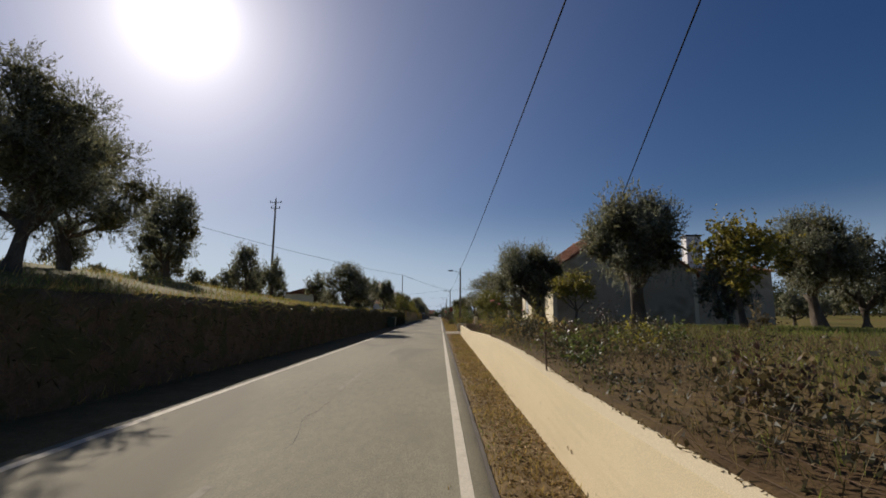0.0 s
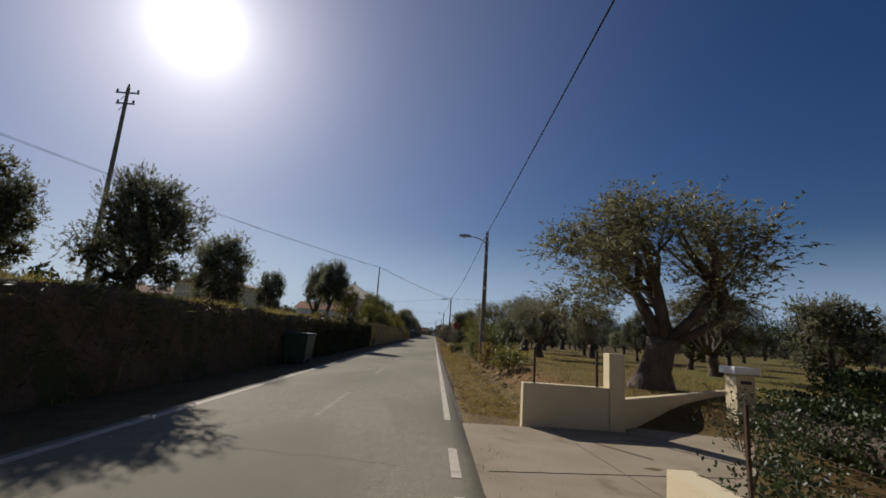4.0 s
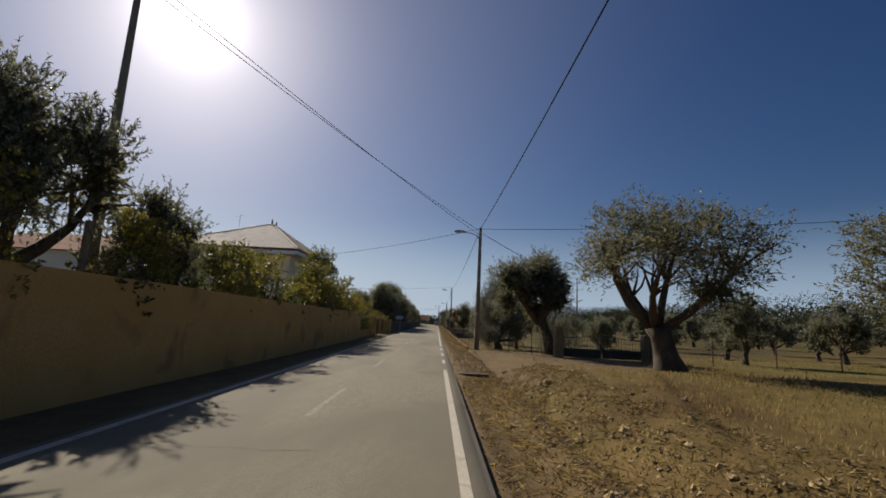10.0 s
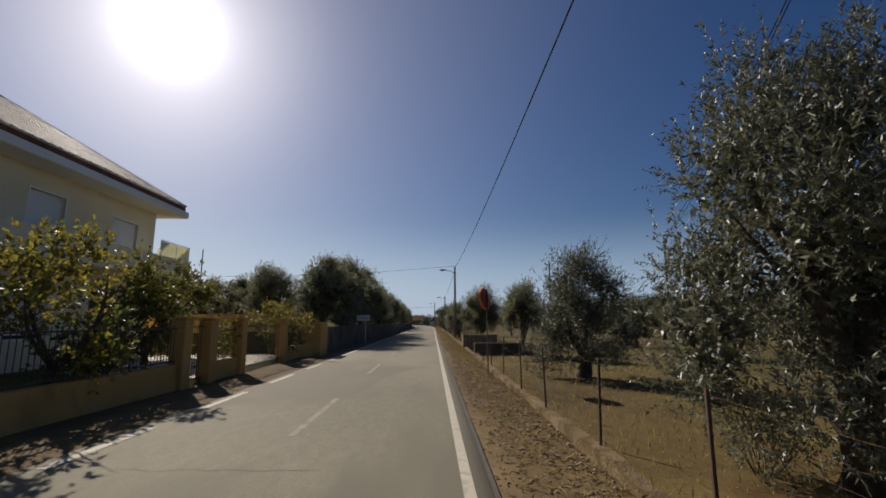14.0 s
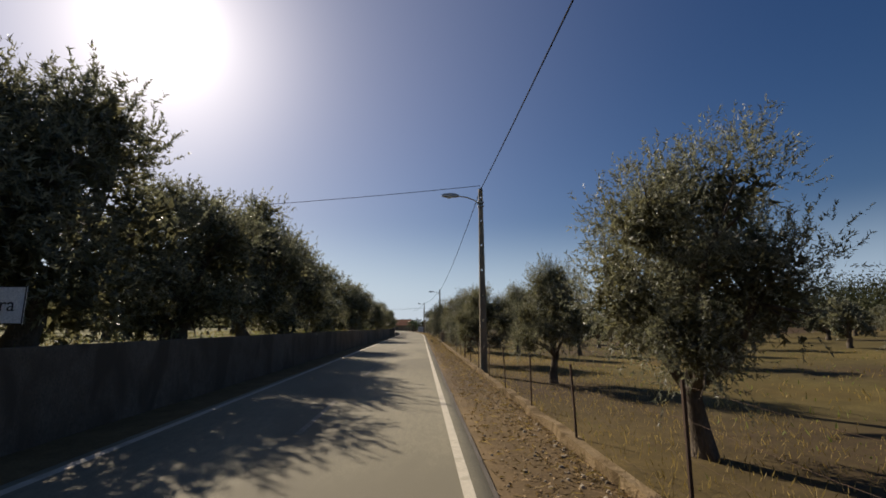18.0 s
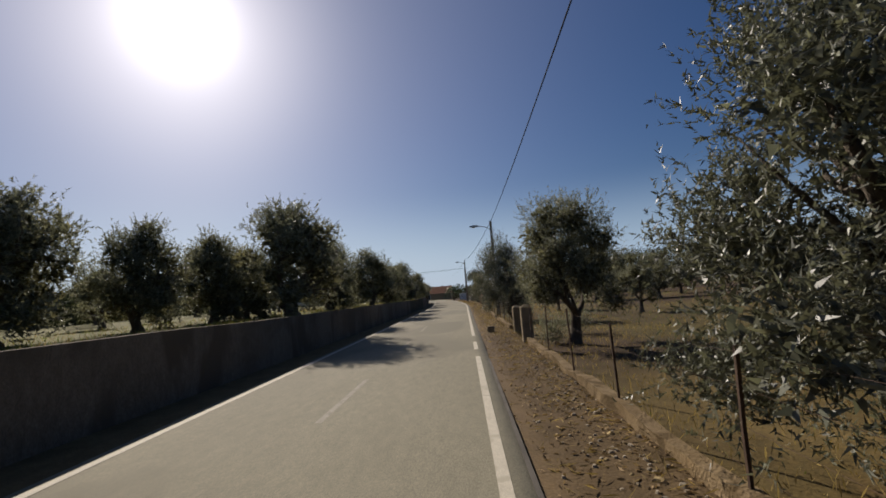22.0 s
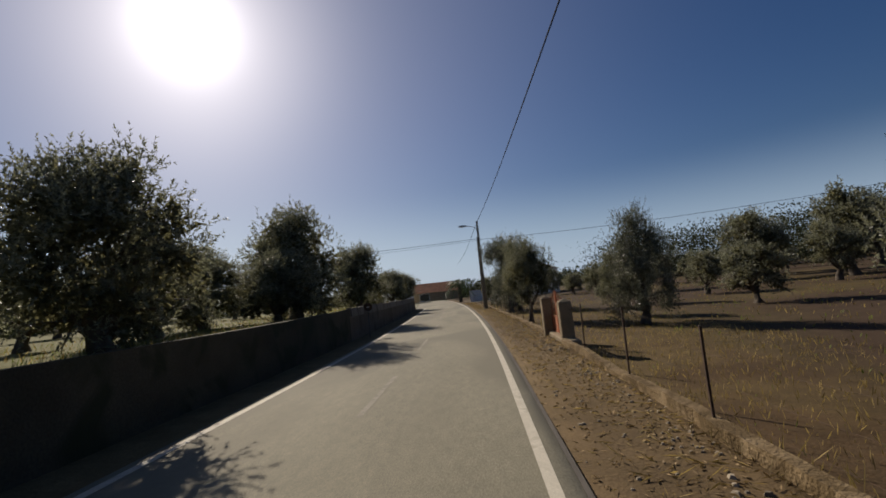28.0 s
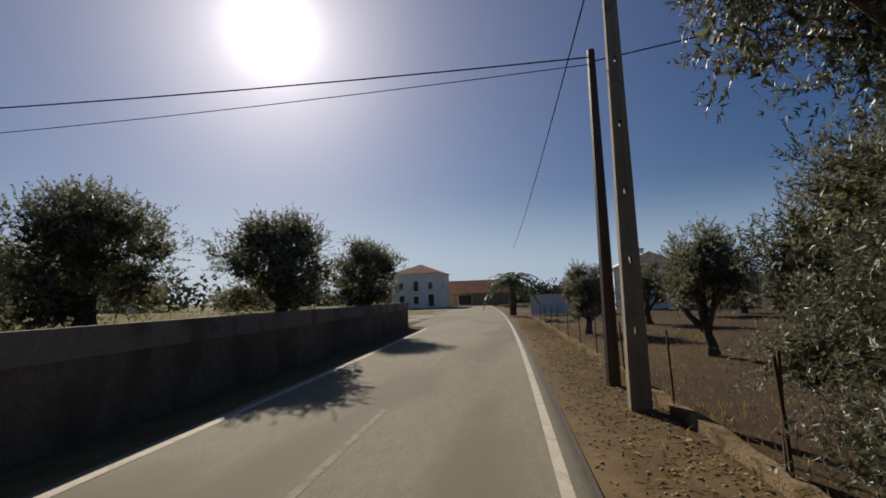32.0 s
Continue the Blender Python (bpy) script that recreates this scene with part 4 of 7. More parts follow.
tree(YELLOW, -7.2, 116.8, 3.9, 1.6, "vine with yellowing leaves", name="grape_vine", group="vines")
tree(YELLOW, -7.0, 113.9, 3.0, 1.4, "vine with yellowing leaves", name="grape_vine", group="vines")
tree(YELLOW, -7.2, 119.4, 4.1, 1.7, "leafy vine over the low wall", name="grape_vine", group="vines")
tree(YELLOW, -7.2, 122.8, 3.9, 1.7, "leafy vine over the low wall", name="grape_vine", group="vines")
tree(FRUIT, -7.5, 126.2, 3.6, 1.5, "leafy vine over the low wall", name="grape_vine", group="vines")
tree_count[0] += 1
tree(YELLOW, -7.4, 135.6, 2.8, 1.6, "yellow-green bush over the low railing", name="garden_bush", group="vines")
tree_count[0] -= 1
# left olive field behind the concrete wall
G4 = "olive trees above the concrete wall"
olive(-10.3, 142.5, 4.6, 1.9, BUSHY, "dark backlit olive tree above the wall", G4)
for x, y, h, r in ((-8.4, 149.2, 6.0, 2.7), (-8.1, 154.0, 6.8, 3.1), (-8.1, 159.6, 6.0, 3.0), (-8.2, 165.6, 7.0, 3.1), (-8.1, 171.5, 6.6, 2.9), (-7.9, 178.4, 6.0, 2.7)):
    olive(x, y, h, r, BUSHY, "dense dark backlit olive tree above the wall", G4)
for x, y, h, r in ((-12.4, 193.7, 4.7, 2.0), (-8.4, 198.8, 6.3, 3.1), (-9.2, 207.6, 5.6, 2.4), (-12.8, 203.0, 4.6, 2.0), (-13.5, 189.3, 5.4, 2.6), (-11.8, 215.6, 5.0, 1.8), (-8.0, 215.8, 5.4, 2.5), (-7.6, 221.4, 4.4, 2.1), (-7.8, 229.6, 5.0, 2.2), (-11.0, 222.0, 3.4, 1.7)):
    olive(x, y, h, r, BUSHY, "dense dark backlit olive tree above the wall", G4)
for x, y, h, r in ((-9.1, 242.6, 6.2, 2.9), (-12.2, 240.0, 4.2, 2.2), (-10.4, 234.6, 4.0, 1.9), (-7.9, 250.0, 4.8, 2.35), (-10.8, 261.8, 3.9, 2.0), (-16.2, 263.5, 3.0, 1.3), (-8.7, 266.3, 3.8, 2.1), (-8.5, 273.2, 3.8, 1.9)):
    olive(x, y, h, r, BUSHY, "bushy dark backlit olive tree above the wall", G4)
for x, y in ((-18.5, 256.5), (-21.0, 270.5), (-26.5, 279.0), (-23.0, 262.0), (-30.0, 268.0), (-19.5, 281.0), (-34.0, 284.0), (-40.0, 276.0), (-28.0, 290.0)):
    olive(x, y, 3.6, 1.8, MID, "olive tree in the field above the wall", "field olive trees above the wall")
random.seed(8)
for i in range(4):
    for j in range(15):
        x, y = -13.5 - i * 7.5 + random.uniform(-1.5, 1.5), 142 + j * 7.6 + random.uniform(-2, 2)
        if abs(x + 11.8) < 3 and abs(y - 193.7) < 4 or y > 238 and x > -20:
            continue
        olive(x, y, random.uniform(3.6, 4.6), random.uniform(1.5, 2.0), MID if i < 2 else FAR, "olive tree in the field above the wall", "field olive trees above the wall")

# single trees between the rows
tree(HIGH, -21.5, 51.8, 5.2, 1.6, "slender olive tree on a bare trunk", group=G1)
tree(BUSHY, -12.8, 199.6, 5.2, 2.2, "dense dark backlit olive tree above the wall", group=G4)
tree(BUSHY, -8.3, 238.9, 3.3, 1.9, "low bushy olive tree above the wall", group=G4)
tree(CLOSE, 6.8, 243.6, 3.7, 1.15, "small olive tree on a leaning trunk", group=G3)
tree(UMBRELLA, -12.1, 135.4, 4.0, 2.2, "small flat-topped garden tree before the ochre wall", name="garden_tree", group="villa garden trees", turn=20)
for x, y, h, r in ((-7.2, 89.6, 3.2, 1.4), (-7.1, 94.0, 2.9, 1.3), (-7.1, 101.6, 3.1, 1.4), (-7.0, 108.2, 2.8, 1.2)):
    tree(YELLOW, x, y, h, r, "vine with yellowing leaves over the ochre wall", name="grape_vine", group="vines")
for x, y in ((24.0, 262.0), (29.0, 268.0), (27.0, 255.0), (35.0, 262.0)):
    tree(MID, x, y, 7.4, 2.9, "tall dark tree behind the orchard", group="orchard trees", name="orchard_tree")

# ---- poles, lamps and cables ----
def concrete_pole(h, w0=0.15, w1=0.085):
    """The two flanges of a tapered precast pole and the pieces of web that leave a row of slots."""
    pieces = []

    def block(x0a, x1a, x0b, x1b, za, zb, da, db):
        pieces.append(Geo().add([(x0a, -da, za), (x1a, -da, za), (x1a, da, za), (x0a, da, za), (x0b, -db, zb), (x1b, -db, zb), (x1b, db, zb), (x0b, db, zb)],
              [(0, 3, 2, 1), (4, 5, 6, 7), (0, 1, 5, 4), (1, 2, 6, 5), (2, 3, 7, 6), (3, 0, 4, 7)]))

    half = lambda z: w0 + (w1 - w0) * z / h
    for s in (-1, 1):
        a, b = half(-0.5), half(h)
        block(*sorted((s * 0.025, s * a)), *sorted((s * 0.025, s * b)), -0.5, h, a * 0.8, b * 0.8)
    z = -0.5
    while z < h:
        top = min(h, z + 0.95 if z > 0 else 1.1)
        block(-0.03, 0.03, -0.03, 0.03, z, top, half(z) * 0.8 - 0.012, half(top) * 0.8 - 0.012)
        z = top + 0.11
    return pieces


def street_lamp(x, y, h, turn=0.0, label="concrete street lamp pole with a grey cobra-head lamp"):
    root = thing("street_lamp", (x, y, ground_at(x, y)), label, "street lamp", "street lamps along the road", turn)
    for i, piece in enumerate(concrete_pole(h)):
        part("flange" if i < 2 else "web", piece, POLE, root)
    arm = Geo()
    z = h - 0.75
    arm.tube([(-0.05, 0, z), (-0.25, 0, z + 0.22), (-0.6, 0, z + 0.36), (-1.05, 0, z + 0.42)], 0.028, 8)
    for zz in (z - 0.05, z + 0.12):
        arm.box(-0.13, -0.12, zz, 0.13, 0.12, zz + 0.03)
    part("arm", arm, STEEL, root)
    hz = z + 0.42
    head = Geo()
    ring = []
    for px, w, lo, hi in ((-0.95, 0.05, -0.04, 0.05), (-1.1, 0.10, -0.05, 0.09), (-1.35, 0.13, -0.05, 0.11), (-1.6, 0.11, -0.04, 0.08), (-1.7, 0.05, -0.02, 0.04)):
        ring.append([(px, -w, hz + lo), (px, w, hz + lo), (px, w * 0.7, hz + hi), (px, -w * 0.7, hz + hi)])
    head.v = [p for r in ring for p in r]
    head.f = [(4 * i + j, 4 * i + (j + 1) % 4, 4 * i + 4 + (j + 1) % 4, 4 * i + 4 + j) for i in range(4) for j in range(4)] + [(0, 1, 2, 3), (16, 17, 18, 19)]
    hd = part("lamp_head", head, LAMPGREY, root)
    lens = Geo()
    lens.tube([(-1.38, 0, hz - 0.03), (-1.38, 0, hz - 0.09), (-1.38, 0, hz - 0.11)], [0.13, 0.11, 0.05], 12)
    part("lens", lens, LENS, hd, "pale lamp lens")
    cap = Geo()
    cap.box(-0.05, -0.2, h - 0.12, 0.05, 0.2, h - 0.06)
    cap.tube([(0, 0.16, h - 0.1), (0, 0.16, h + 0.02)], 0.02, 6)
    cap.tube([(0, -0.16, h - 0.1), (0, -0.16, h + 0.02)], 0.02, 6)
    part("cable_clamp", cap, DARKIRON, root)
    return root


def plain_pole(x, y, h, label, cross=0, material=None, r=0.1, z=None):
    root = thing("utility_pole", (x, y, ground_at(x, y) if z is None else z), label, "utility pole", "utility poles")
    g = Geo()
    g.tube([(0, 0, -0.5), (0, 0, h * 0.5), (0, 0, h)], [r * 1.25, r, r * 0.7], 8)
    part("pole", g, material or POLE, root)
    for i in range(cross):
        zz = h - 0.5 - 0.9 * i
        c = Geo().box(-0.9 + 0.2 * i, -0.05, zz, 0.9 - 0.2 * i, 0.05, zz + 0.1)
        c.tube([(-0.45, 0, zz - 0.55), (0, 0, zz - 0.0)], 0.025, 5)
        arm = part("crossarm", c, STEEL, root)
        for px in (-0.8 + 0.2 * i, 0.8 - 0.2 * i):
            part("insulator", Geo().tube([(px, 0, zz + 0.1), (px, 0, zz + 0.2), (px, 0, zz + 0.34)], [0.05, 0.09, 0.05], 8), DARKIRON, arm)
    if cross:
        part("insulator", Geo().tube([(0, 0, h), (0, 0, h + 0.12), (0, 0, h + 0.28)], [0.05, 0.09, 0.05], 8), DARKIRON, root)
    return root


def cable(a, b, sag, r, label, n=18):
    a, b = Vector(a), Vector(b)
    pts = [a.lerp(b, i / n) - Vector((0, 0, sag * 4 * (i / n) * (1 - i / n))) for i in range(n + 1)]
    return tagged(part("overhead_cable", Geo().tube(pts, r, 6), CABLE), label, "cable", "overhead cables")


LAMPS = ((2.75, 60.7, 7.75), (2.5, 111.9, 7.8), (2.4, 163.4, 7.9), (2.65, 212.5, 7.5), (0.62, 260.6, 7.8))
lamp_poles = [street_lamp(x, y, h) for x, y, h in LAMPS]
for i, z in ((1, 2.2), (3, 1.15)):
    d = 0.8 * (0.15 - 0.065 * z / LAMPS[i][2])
    part("plate", Geo().box(-0.105, -d - 0.01, z, -0.035, -d - 0.002, z + 0.15, 0.001), SIGNWHITE, lamp_poles[i], "small blank white plate")
tops = [(2.2, -10, 7.8)] + [(x, y, ground_at(x, y) + h - 0.05) for x, y, h in LAMPS] + [(-3, 306, 7.0)]
for a, b in zip(tops, tops[1:]):
    cable(a, b, 0.55, 0.017, "black bundled power cable slung between the lamp poles")
plain_pole(0.55, 262.4, 6.6, "brown wooden telephone pole beside the lamp pole", 0, DARKWOOD, 0.11)
plain_pole(-7.9, 93.5, 8.5, "slender concrete pole behind the ochre wall", 0, None, 0.1)
plain_pole(-25.2, 66.7, 16.8, "tall concrete power pole with crossarms on the terrace", 2, None, 0.17)
plain_pole(-32.4, 53.0, 10.5, "slender pole on the terrace", 0, None, 0.1)
plain_pole(21.4, 195.5, 12.6, "tall concrete power pole with crossarms in the orchard", 2, None, 0.15)
plain_pole(23.0, 157.5, 10.0, "slender wooden pole in the orchard", 0, DARKWOOD, 0.1)
plain_pole(44.0, 246.0, 10.5, "tall concrete power pole far in the orchard", 2, None, 0.14)
plain_pole(-19.5, 152.0, 6.5, "slender pole behind the villa garden", 0, None, 0.06)
plain_pole(18.5, 92.0, 7.2, "slender concrete pole in the olive field", 0, None, 0.08)
for dx in (0, 0.35):
    cable((-32.4 + dx, 53.0, ground_at(-32.4, 53) + 10.4), (-7.9 + dx, 93.5, ground_at(-7.9, 93.5) + 8.4), 0.5, 0.012, "thin twin telephone wire")
    cable((-7.9 + dx, 93.5, ground_at(-7.9, 93.5) + 8.4), (2.35, 112.1 - dx, 7.65 - dx), 0.2, 0.012, "thin twin telephone wire")
    cable((2.35, 112.1, 7.6), (23.0 + dx, 157.5, ground_at(23, 157.5) + 9.9), 0.6, 0.012, "thin twin telephone wire")
cable((2.35, 112.1, 7.7), (40, 98, 9.0), 0.7, 0.014, "thin cable across the olive field")
cable((2.35, 112.1, 7.7), (-14, 126, 7.0), 0.3, 0.012, "service cable to the villa")
plain_pole(-6.5, -34.0, 8.0, "concrete pole on the bank", 0, None, 0.1)
cable((-6.5, -34.0, 9.75), (9.5, 25.8, 5.6), 0.0, 0.016, "service cable to the garden house")
cable((2.4, 163.4, 7.7), (-34, 168, 7.2), 0.6, 0.013, "thin cable across the road")
cable((0.55, 262.4, 6.4), (-42, 256, 7.0), 0.7, 0.016, "telephone cable across the road")
cable((0.55, 262.4, 6.25), (-42, 259, 6.9), 0.7, 0.01, "telephone cable across the road")
cable((0.55, 262.4, 6.3), (42, 248, 7.0), 0.8, 0.014, "telephone cable over the orchard")


# ---- fences ----
def wire_fence(y0, y1, step, off, h, label, wires=4, face=right_face, base=None, r=0.02):
    root = thing("wire_fence", (0, 0, 0), label, "fence", "wire fences along the kerb")
    n = max(1, int(round((y1 - y0) / step)))
    random.seed(int(y0 * 10))
    pts = []
    for i in range(n + 1):
        y = y0 + (y1 - y0) * i / n + random.uniform(-0.15, 0.15)
        x = face(y) + off
        z = (ground_at(x, y) if base is None else base(y))
        hh = h * random.uniform(0.93, 1.07)
        lean = random.uniform(-0.05, 0.05)
        top = (x + lean, y + random.uniform(-0.03, 0.03), z + hh)
        g = Geo().tube([(x, y, z - 0.3), (x + lean * 0.5, y, z + hh * 0.5), top], r, 4, True, True)
        part("post", g, RUST, root, "rusty angle-iron post")
        pts.append(((x, y, z), top))
    for k in range(wires):
        f = (0.25, 0.5, 0.74, 0.96)[k]
        g = Geo()
        line = []
        for i, (a, b) in enumerate(pts):
            p = Vector(a).lerp(Vector(b), f)
            if i:
                q = line[-1]
                line.append((Vector(q) + p) / 2 - Vector((0, 0, 0.03)))
            line.append(p)
        g.tube(line, 0.0016, 4)
        part("wire", g, RUST, root)
    return root


kb = lambda y: -0.08
for y0, y1 in ((112.5, 127.5), (130.2, 143.2), (145.8, 167.5), (167.5, 190.8), (197.2, 215.0), (215.0, 231.5), (237.4, 258.0), (258.0, 282.0)):
    wire_fence(y0, y1, 2.65, 0.1, 1.18, "wire fence on rusty iron posts along the kerb", base=kb)
wire_fence(-9.0, 37.0, 7.9, 0.11, 0.6, "dark iron garden fence posts with thin wire on the wall", 3, base=lambda y: garden_top(y) - 0.04, r=0.014)
cross = thing("wire_fence", (0, 0, 0), "wire fence on rusty posts across the olive field", "fence", "wire fences along the kerb")
for i in range(10):
    x, y = (3.2 + 0.9 * i, 111.2 - 1.9 * i) if i < 3 else (7.6 + 2.7 * (i - 2.2), 104.9 - 0.25 * i)
    z = ground_at(x, y)
    part("post", Geo().tube([(x, y, z - 0.3), (x, y, z + 1.15)], 0.026, 4, True, True), RUST, cross, "rusty angle-iron post")
for k in (0.35, 0.7, 1.1):
    part("wire", Geo().tube([(10.0, 104.3, ground_at(10, 104.3) + k), (20, 103.2, ground_at(20, 103.2) + k), (29, 102.4, ground_at(29, 102.4) + k)], 0.003, 4), RUST, cross)


# ---- gates and pillars ----
def pillar(x, y, h, w, label, cap=True, mat_=None, name="gate_pillar", group="cement gate pillars", d=None, z=None):
    d = d or w
    root = thing(name, (x, y, ground_at(x, y) if z is None else z), label, "gate pillar", group)
    part("shaft", Geo().box(-w / 2, -d / 2, -0.3, w / 2, d / 2, h, 0.025), mat_ or PILLAR, root)
    if cap:
        g = Geo()
        g.add([(-w / 2, -d / 2, h), (w / 2, -d / 2, h), (w / 2, d / 2, h), (-w / 2, d / 2, h), (0, 0, h + w * 0.28)], [(0, 1, 4), (1, 2, 4), (2, 3, 4), (3, 0, 4)])
        part("cap", g, mat_ or PILLAR, root, "low pyramid cap")
    return root


pillar(2.18, 236.4, 1.16, 0.35, "square cement gate pillar with a pointed cap", z=0)
pillar(2.33, 234.1, 1.08, 0.36, "square cement gate pillar with a pointed cap", z=0)
pillar(2.0, 191.5, 1.08, 0.34, "old cement gate pillar with a pointed cap", z=-0.05)
pillar(2.17, 195.6, 0.93, 0.34, "old cement gate pillar with a worn pointed cap", z=-0.05)
pillar(2.37, 196.95, 0.86, 0.28, "old cement gate pillar with a broken top", False, z=-0.05)
pillar(1.05, 195.5, 0.24, 0.3, "broken stump of a cement pillar", False)
pillar(5.85, 105.3, 1.25, 0.42, "dark cement pillar of the iron gate", False)
pillar(9.85, 104.75, 1.25, 0.42, "dark cement pillar of the iron gate", False)
block = thing("wall_block", (2.95, 144.6, ground_at(2.95, 144.6)), "square stained cement wall end by the fence", "wall")
part("block", Geo().box(-1.0, -0.35, -0.3, 1.3, 0.35, 1.12, 0.03), PILLAR, block)
part("brick", Geo().box(-0.95, -0.2, 1.12, -0.75, -0.08, 1.17, 0.008), ROOF, block, "loose red brick")
ruin = thing("ruined_wall", (2.6, 141.0, ground_at(2.6, 141)), "low dark ruined field wall in shade", "wall")
part("shell", Geo().box(-0.2, -0.25, -0.3, 3.2, 0.25, 0.72, 0.04).box(2.9, 0.2, -0.3, 3.3, 3.0, 0.66, 0.04), STONE, ruin)
part("pillar", Geo().box(-0.75, 1.5, -0.3, -0.4, 1.85, 1.15, 0.03), PILLAR, ruin)


def gate_leaf(w, h, solid, step, material, diamond=False, peak=0.12, rail=True, bar=0.008):
    """One gate leaf from x = 0 to w: frame, bars and a sheet below."""
    frame_, bars = Geo(), []
    frame_.box(0, -0.02, 0.06, 0.04, 0.02, h).box(w - 0.04, -0.02, 0.06, w, 0.02, h + peak)
    frame_.box(0.04, -0.018, 0.06, w - 0.04, 0.018, 0.1).box(0.04, -0.018, solid, w - 0.04, 0.018, solid + 0.035)
    if rail:
        frame_.tube([(0.02, 0, h - 0.05), (w * 0.5, 0, h - 0.05 + peak * 0.35), (w - 0.02, 0, h - 0.05 + peak)], 0.018, 6)
    n = int(w / step)
    for i in range(1, n):
        x = w * i / n
        top = h + peak * (i / n) ** 1.6 + (0.05 if not rail else -0.04)
        bars.append(Geo().tube([(x, 0, solid + 0.03), (x, 0, top)], bar, 6))
    sheet = Geo().box(0.04, -0.006, 0.1, w - 0.04, 0.006, solid)
    orn = None
    if diamond:
        cx, cz, r = w / 2, (0.1 + solid) / 2, min(w, solid) * 0.28
        orn = Geo()
        c = [(cx - r, -0.018, cz), (cx, -0.018, cz + r), (cx + r, -0.018, cz), (cx, -0.018, cz - r)]
        for i in range(4):
            orn.tube([c[i], c[(i + 1) % 4]], 0.012, 4)
    return frame_, bars, sheet, orn


def double_gate(name, x, y, turn, w, h, solid, step, materials, label, diamond=False, peak=0.12, rail=True, bar=0.008, z=None):
    root = thing(name, (x, y, ground_at(x, y) if z is None else z), label, "gate", "", turn)
    for side in (0, 1):
        f, bars, sheet, orn = gate_leaf(w / 2 - 0.02, h, solid, step, materials[0], diamond, peak, rail, bar)
        leaf = part("gate_leaf", f, materials[0], root)
        if side:
            leaf.matrix_local = Matrix.Translation((w, 0, 0)) @ Matrix.Diagonal((-1, 1, 1, 1))
        for b in bars:
            part("bar", b, materials[1], leaf)
        part("panel", sheet, materials[2], leaf, "sheet-metal lower panel")
        if orn:
            part("ornament", orn, DARKIRON, leaf, "diamond-shaped iron ornament")
    return root


double_gate("iron_gate", 2.41, 234.33, 93.5, 2.2, 1.06, 0.56, 0.11, (REDIRON, REDIRON, REDIRON), "rusty red-painted iron field gate with pointed bars", True, 0.35, False, z=0.0)
sill = thing("gate_sill", (0, 0, 0), "cracked cement sill under the red gate", "sill")
part("slab", Geo().box(2.12, 233.4, -0.45, 2.55, 236.9, 0.05, 0.03), PILLAR, sill)
double_gate("iron_gate", 6.08, 105.27, -8.2, 3.56, 1.0, 0.42, 0.12, (DARKIRON, DARKIRON, DARKIRON), "closed dark iron double gate with a curved top", False, 0.14)
double_gate("yellow_gate", -6.05, 77.95, 90, 3.1, 1.75, 0.72, 0.1, (YELLOWIRON, YELLOWIRON, DARKWOOD), "closed yellow metal gate with a dark lower panel", False, 0.0, True, 0.016)
for y in (77.65, 81.25):
    pillar(-6.12, y, 2.1 if y < 80 else 2.25, 0.36, "ochre plastered gate pillar", False, OCHRE, group="ochre gate pillars", z=0)
for y in (125.7, 127.05, 129.1, 133.3):
    fp = pillar(-6.33, y, 1.66, 0.38, "ochre plastered fence pillar with a flat cap", False, OCHRE, group="ochre gate pillars", z=0)
    part("cap", Geo().box(-0.23, -0.23, 1.66, 0.23, 0.23, 1.73, 0.012), OCHRE, fp)
big = thing("gate_pillar", (-6.0, 137.2, 0), "broad ochre wall end with a flat coping", "gate pillar", "ochre gate pillars")
part("shaft", Geo().box(-0.5, -0.7, -0.2, 0.5, 0.7, 1.5, 0.02), OCHRE, big)
part("coping", Geo().box(-0.55, -0.75, 1.5, 0.55, 0.75, 1.58, 0.015), OCHRE, big)
wall_strip("wall_ochre_low", left_face, 0.22, 127.25, 128.9, -0.1, 0.5, OCHRE, "low ochre plastered fence wall", 1.0)
wall_strip("wall_ochre_low", left_face, 0.22, 133.5, 136.5, -0.1, 0.55, OCHRE, "low ochre plastered fence wall", 1.0)


def rail_fence(y0, y1, z0, h, label, face=left_face, step=0.12):
    root = thing("iron_railing", (0, 0, 0), label, "railing", "iron railings")
    x = face((y0 + y1) / 2) - 0.1
    part("rail", Geo().box(x - 0.015, y0, z0 + h - 0.1, x + 0.015, y1, z0 + h - 0.07), DARKIRON, root)
    part("rail", Geo().box(x - 0.015, y0, z0 + 0.06, x + 0.015, y1, z0 + 0.09), DARKIRON, root)
    for i in range(int((y1 - y0) / step)):
        y = y0 + (i + 0.5) * step
        part("bar", Geo().tube([(x, y, z0 + 0.02), (x, y, z0 + h)], 0.008, 5), DARKIRON, root)
    return root


rail_fence(119.35, 125.5, 0.58, 0.95, "dark iron railing on the low ochre wall")
rail_fence(125.92, 126.84, 0.06, 1.5, "dark iron garden gate of upright bars")
rail_fence(127.26, 128.9, 0.5, 0.95, "dark iron railing on the low ochre wall")
rail_fence(129.3, 133.1, 0.08, 1.45, "closed dark iron sliding drive gate of upright bars")
rail_fence(133.5, 136.5, 0.55, 0.9, "dark iron railing on the low ochre wall")
yw = wall_strip("wall_yard", lambda y: -6.5, 9.5, 138.05, 138.35, -0.2, 2.0, OCHRE, "ochre plastered boundary wall of the villa yard", 0.3)
yf = thing("wire_fence", (0, 0, 0), "wire fence on pale posts along the yard wall", "fence", "wire fences along the kerb")
for i in range(7):
    part("post", Geo().tube([(-15.6 + 1.5 * i, 138.2, 1.95), (-15.6 + 1.5 * i, 138.2, 2.75)], 0.03, 6), POLE, yf, "pale concrete post")
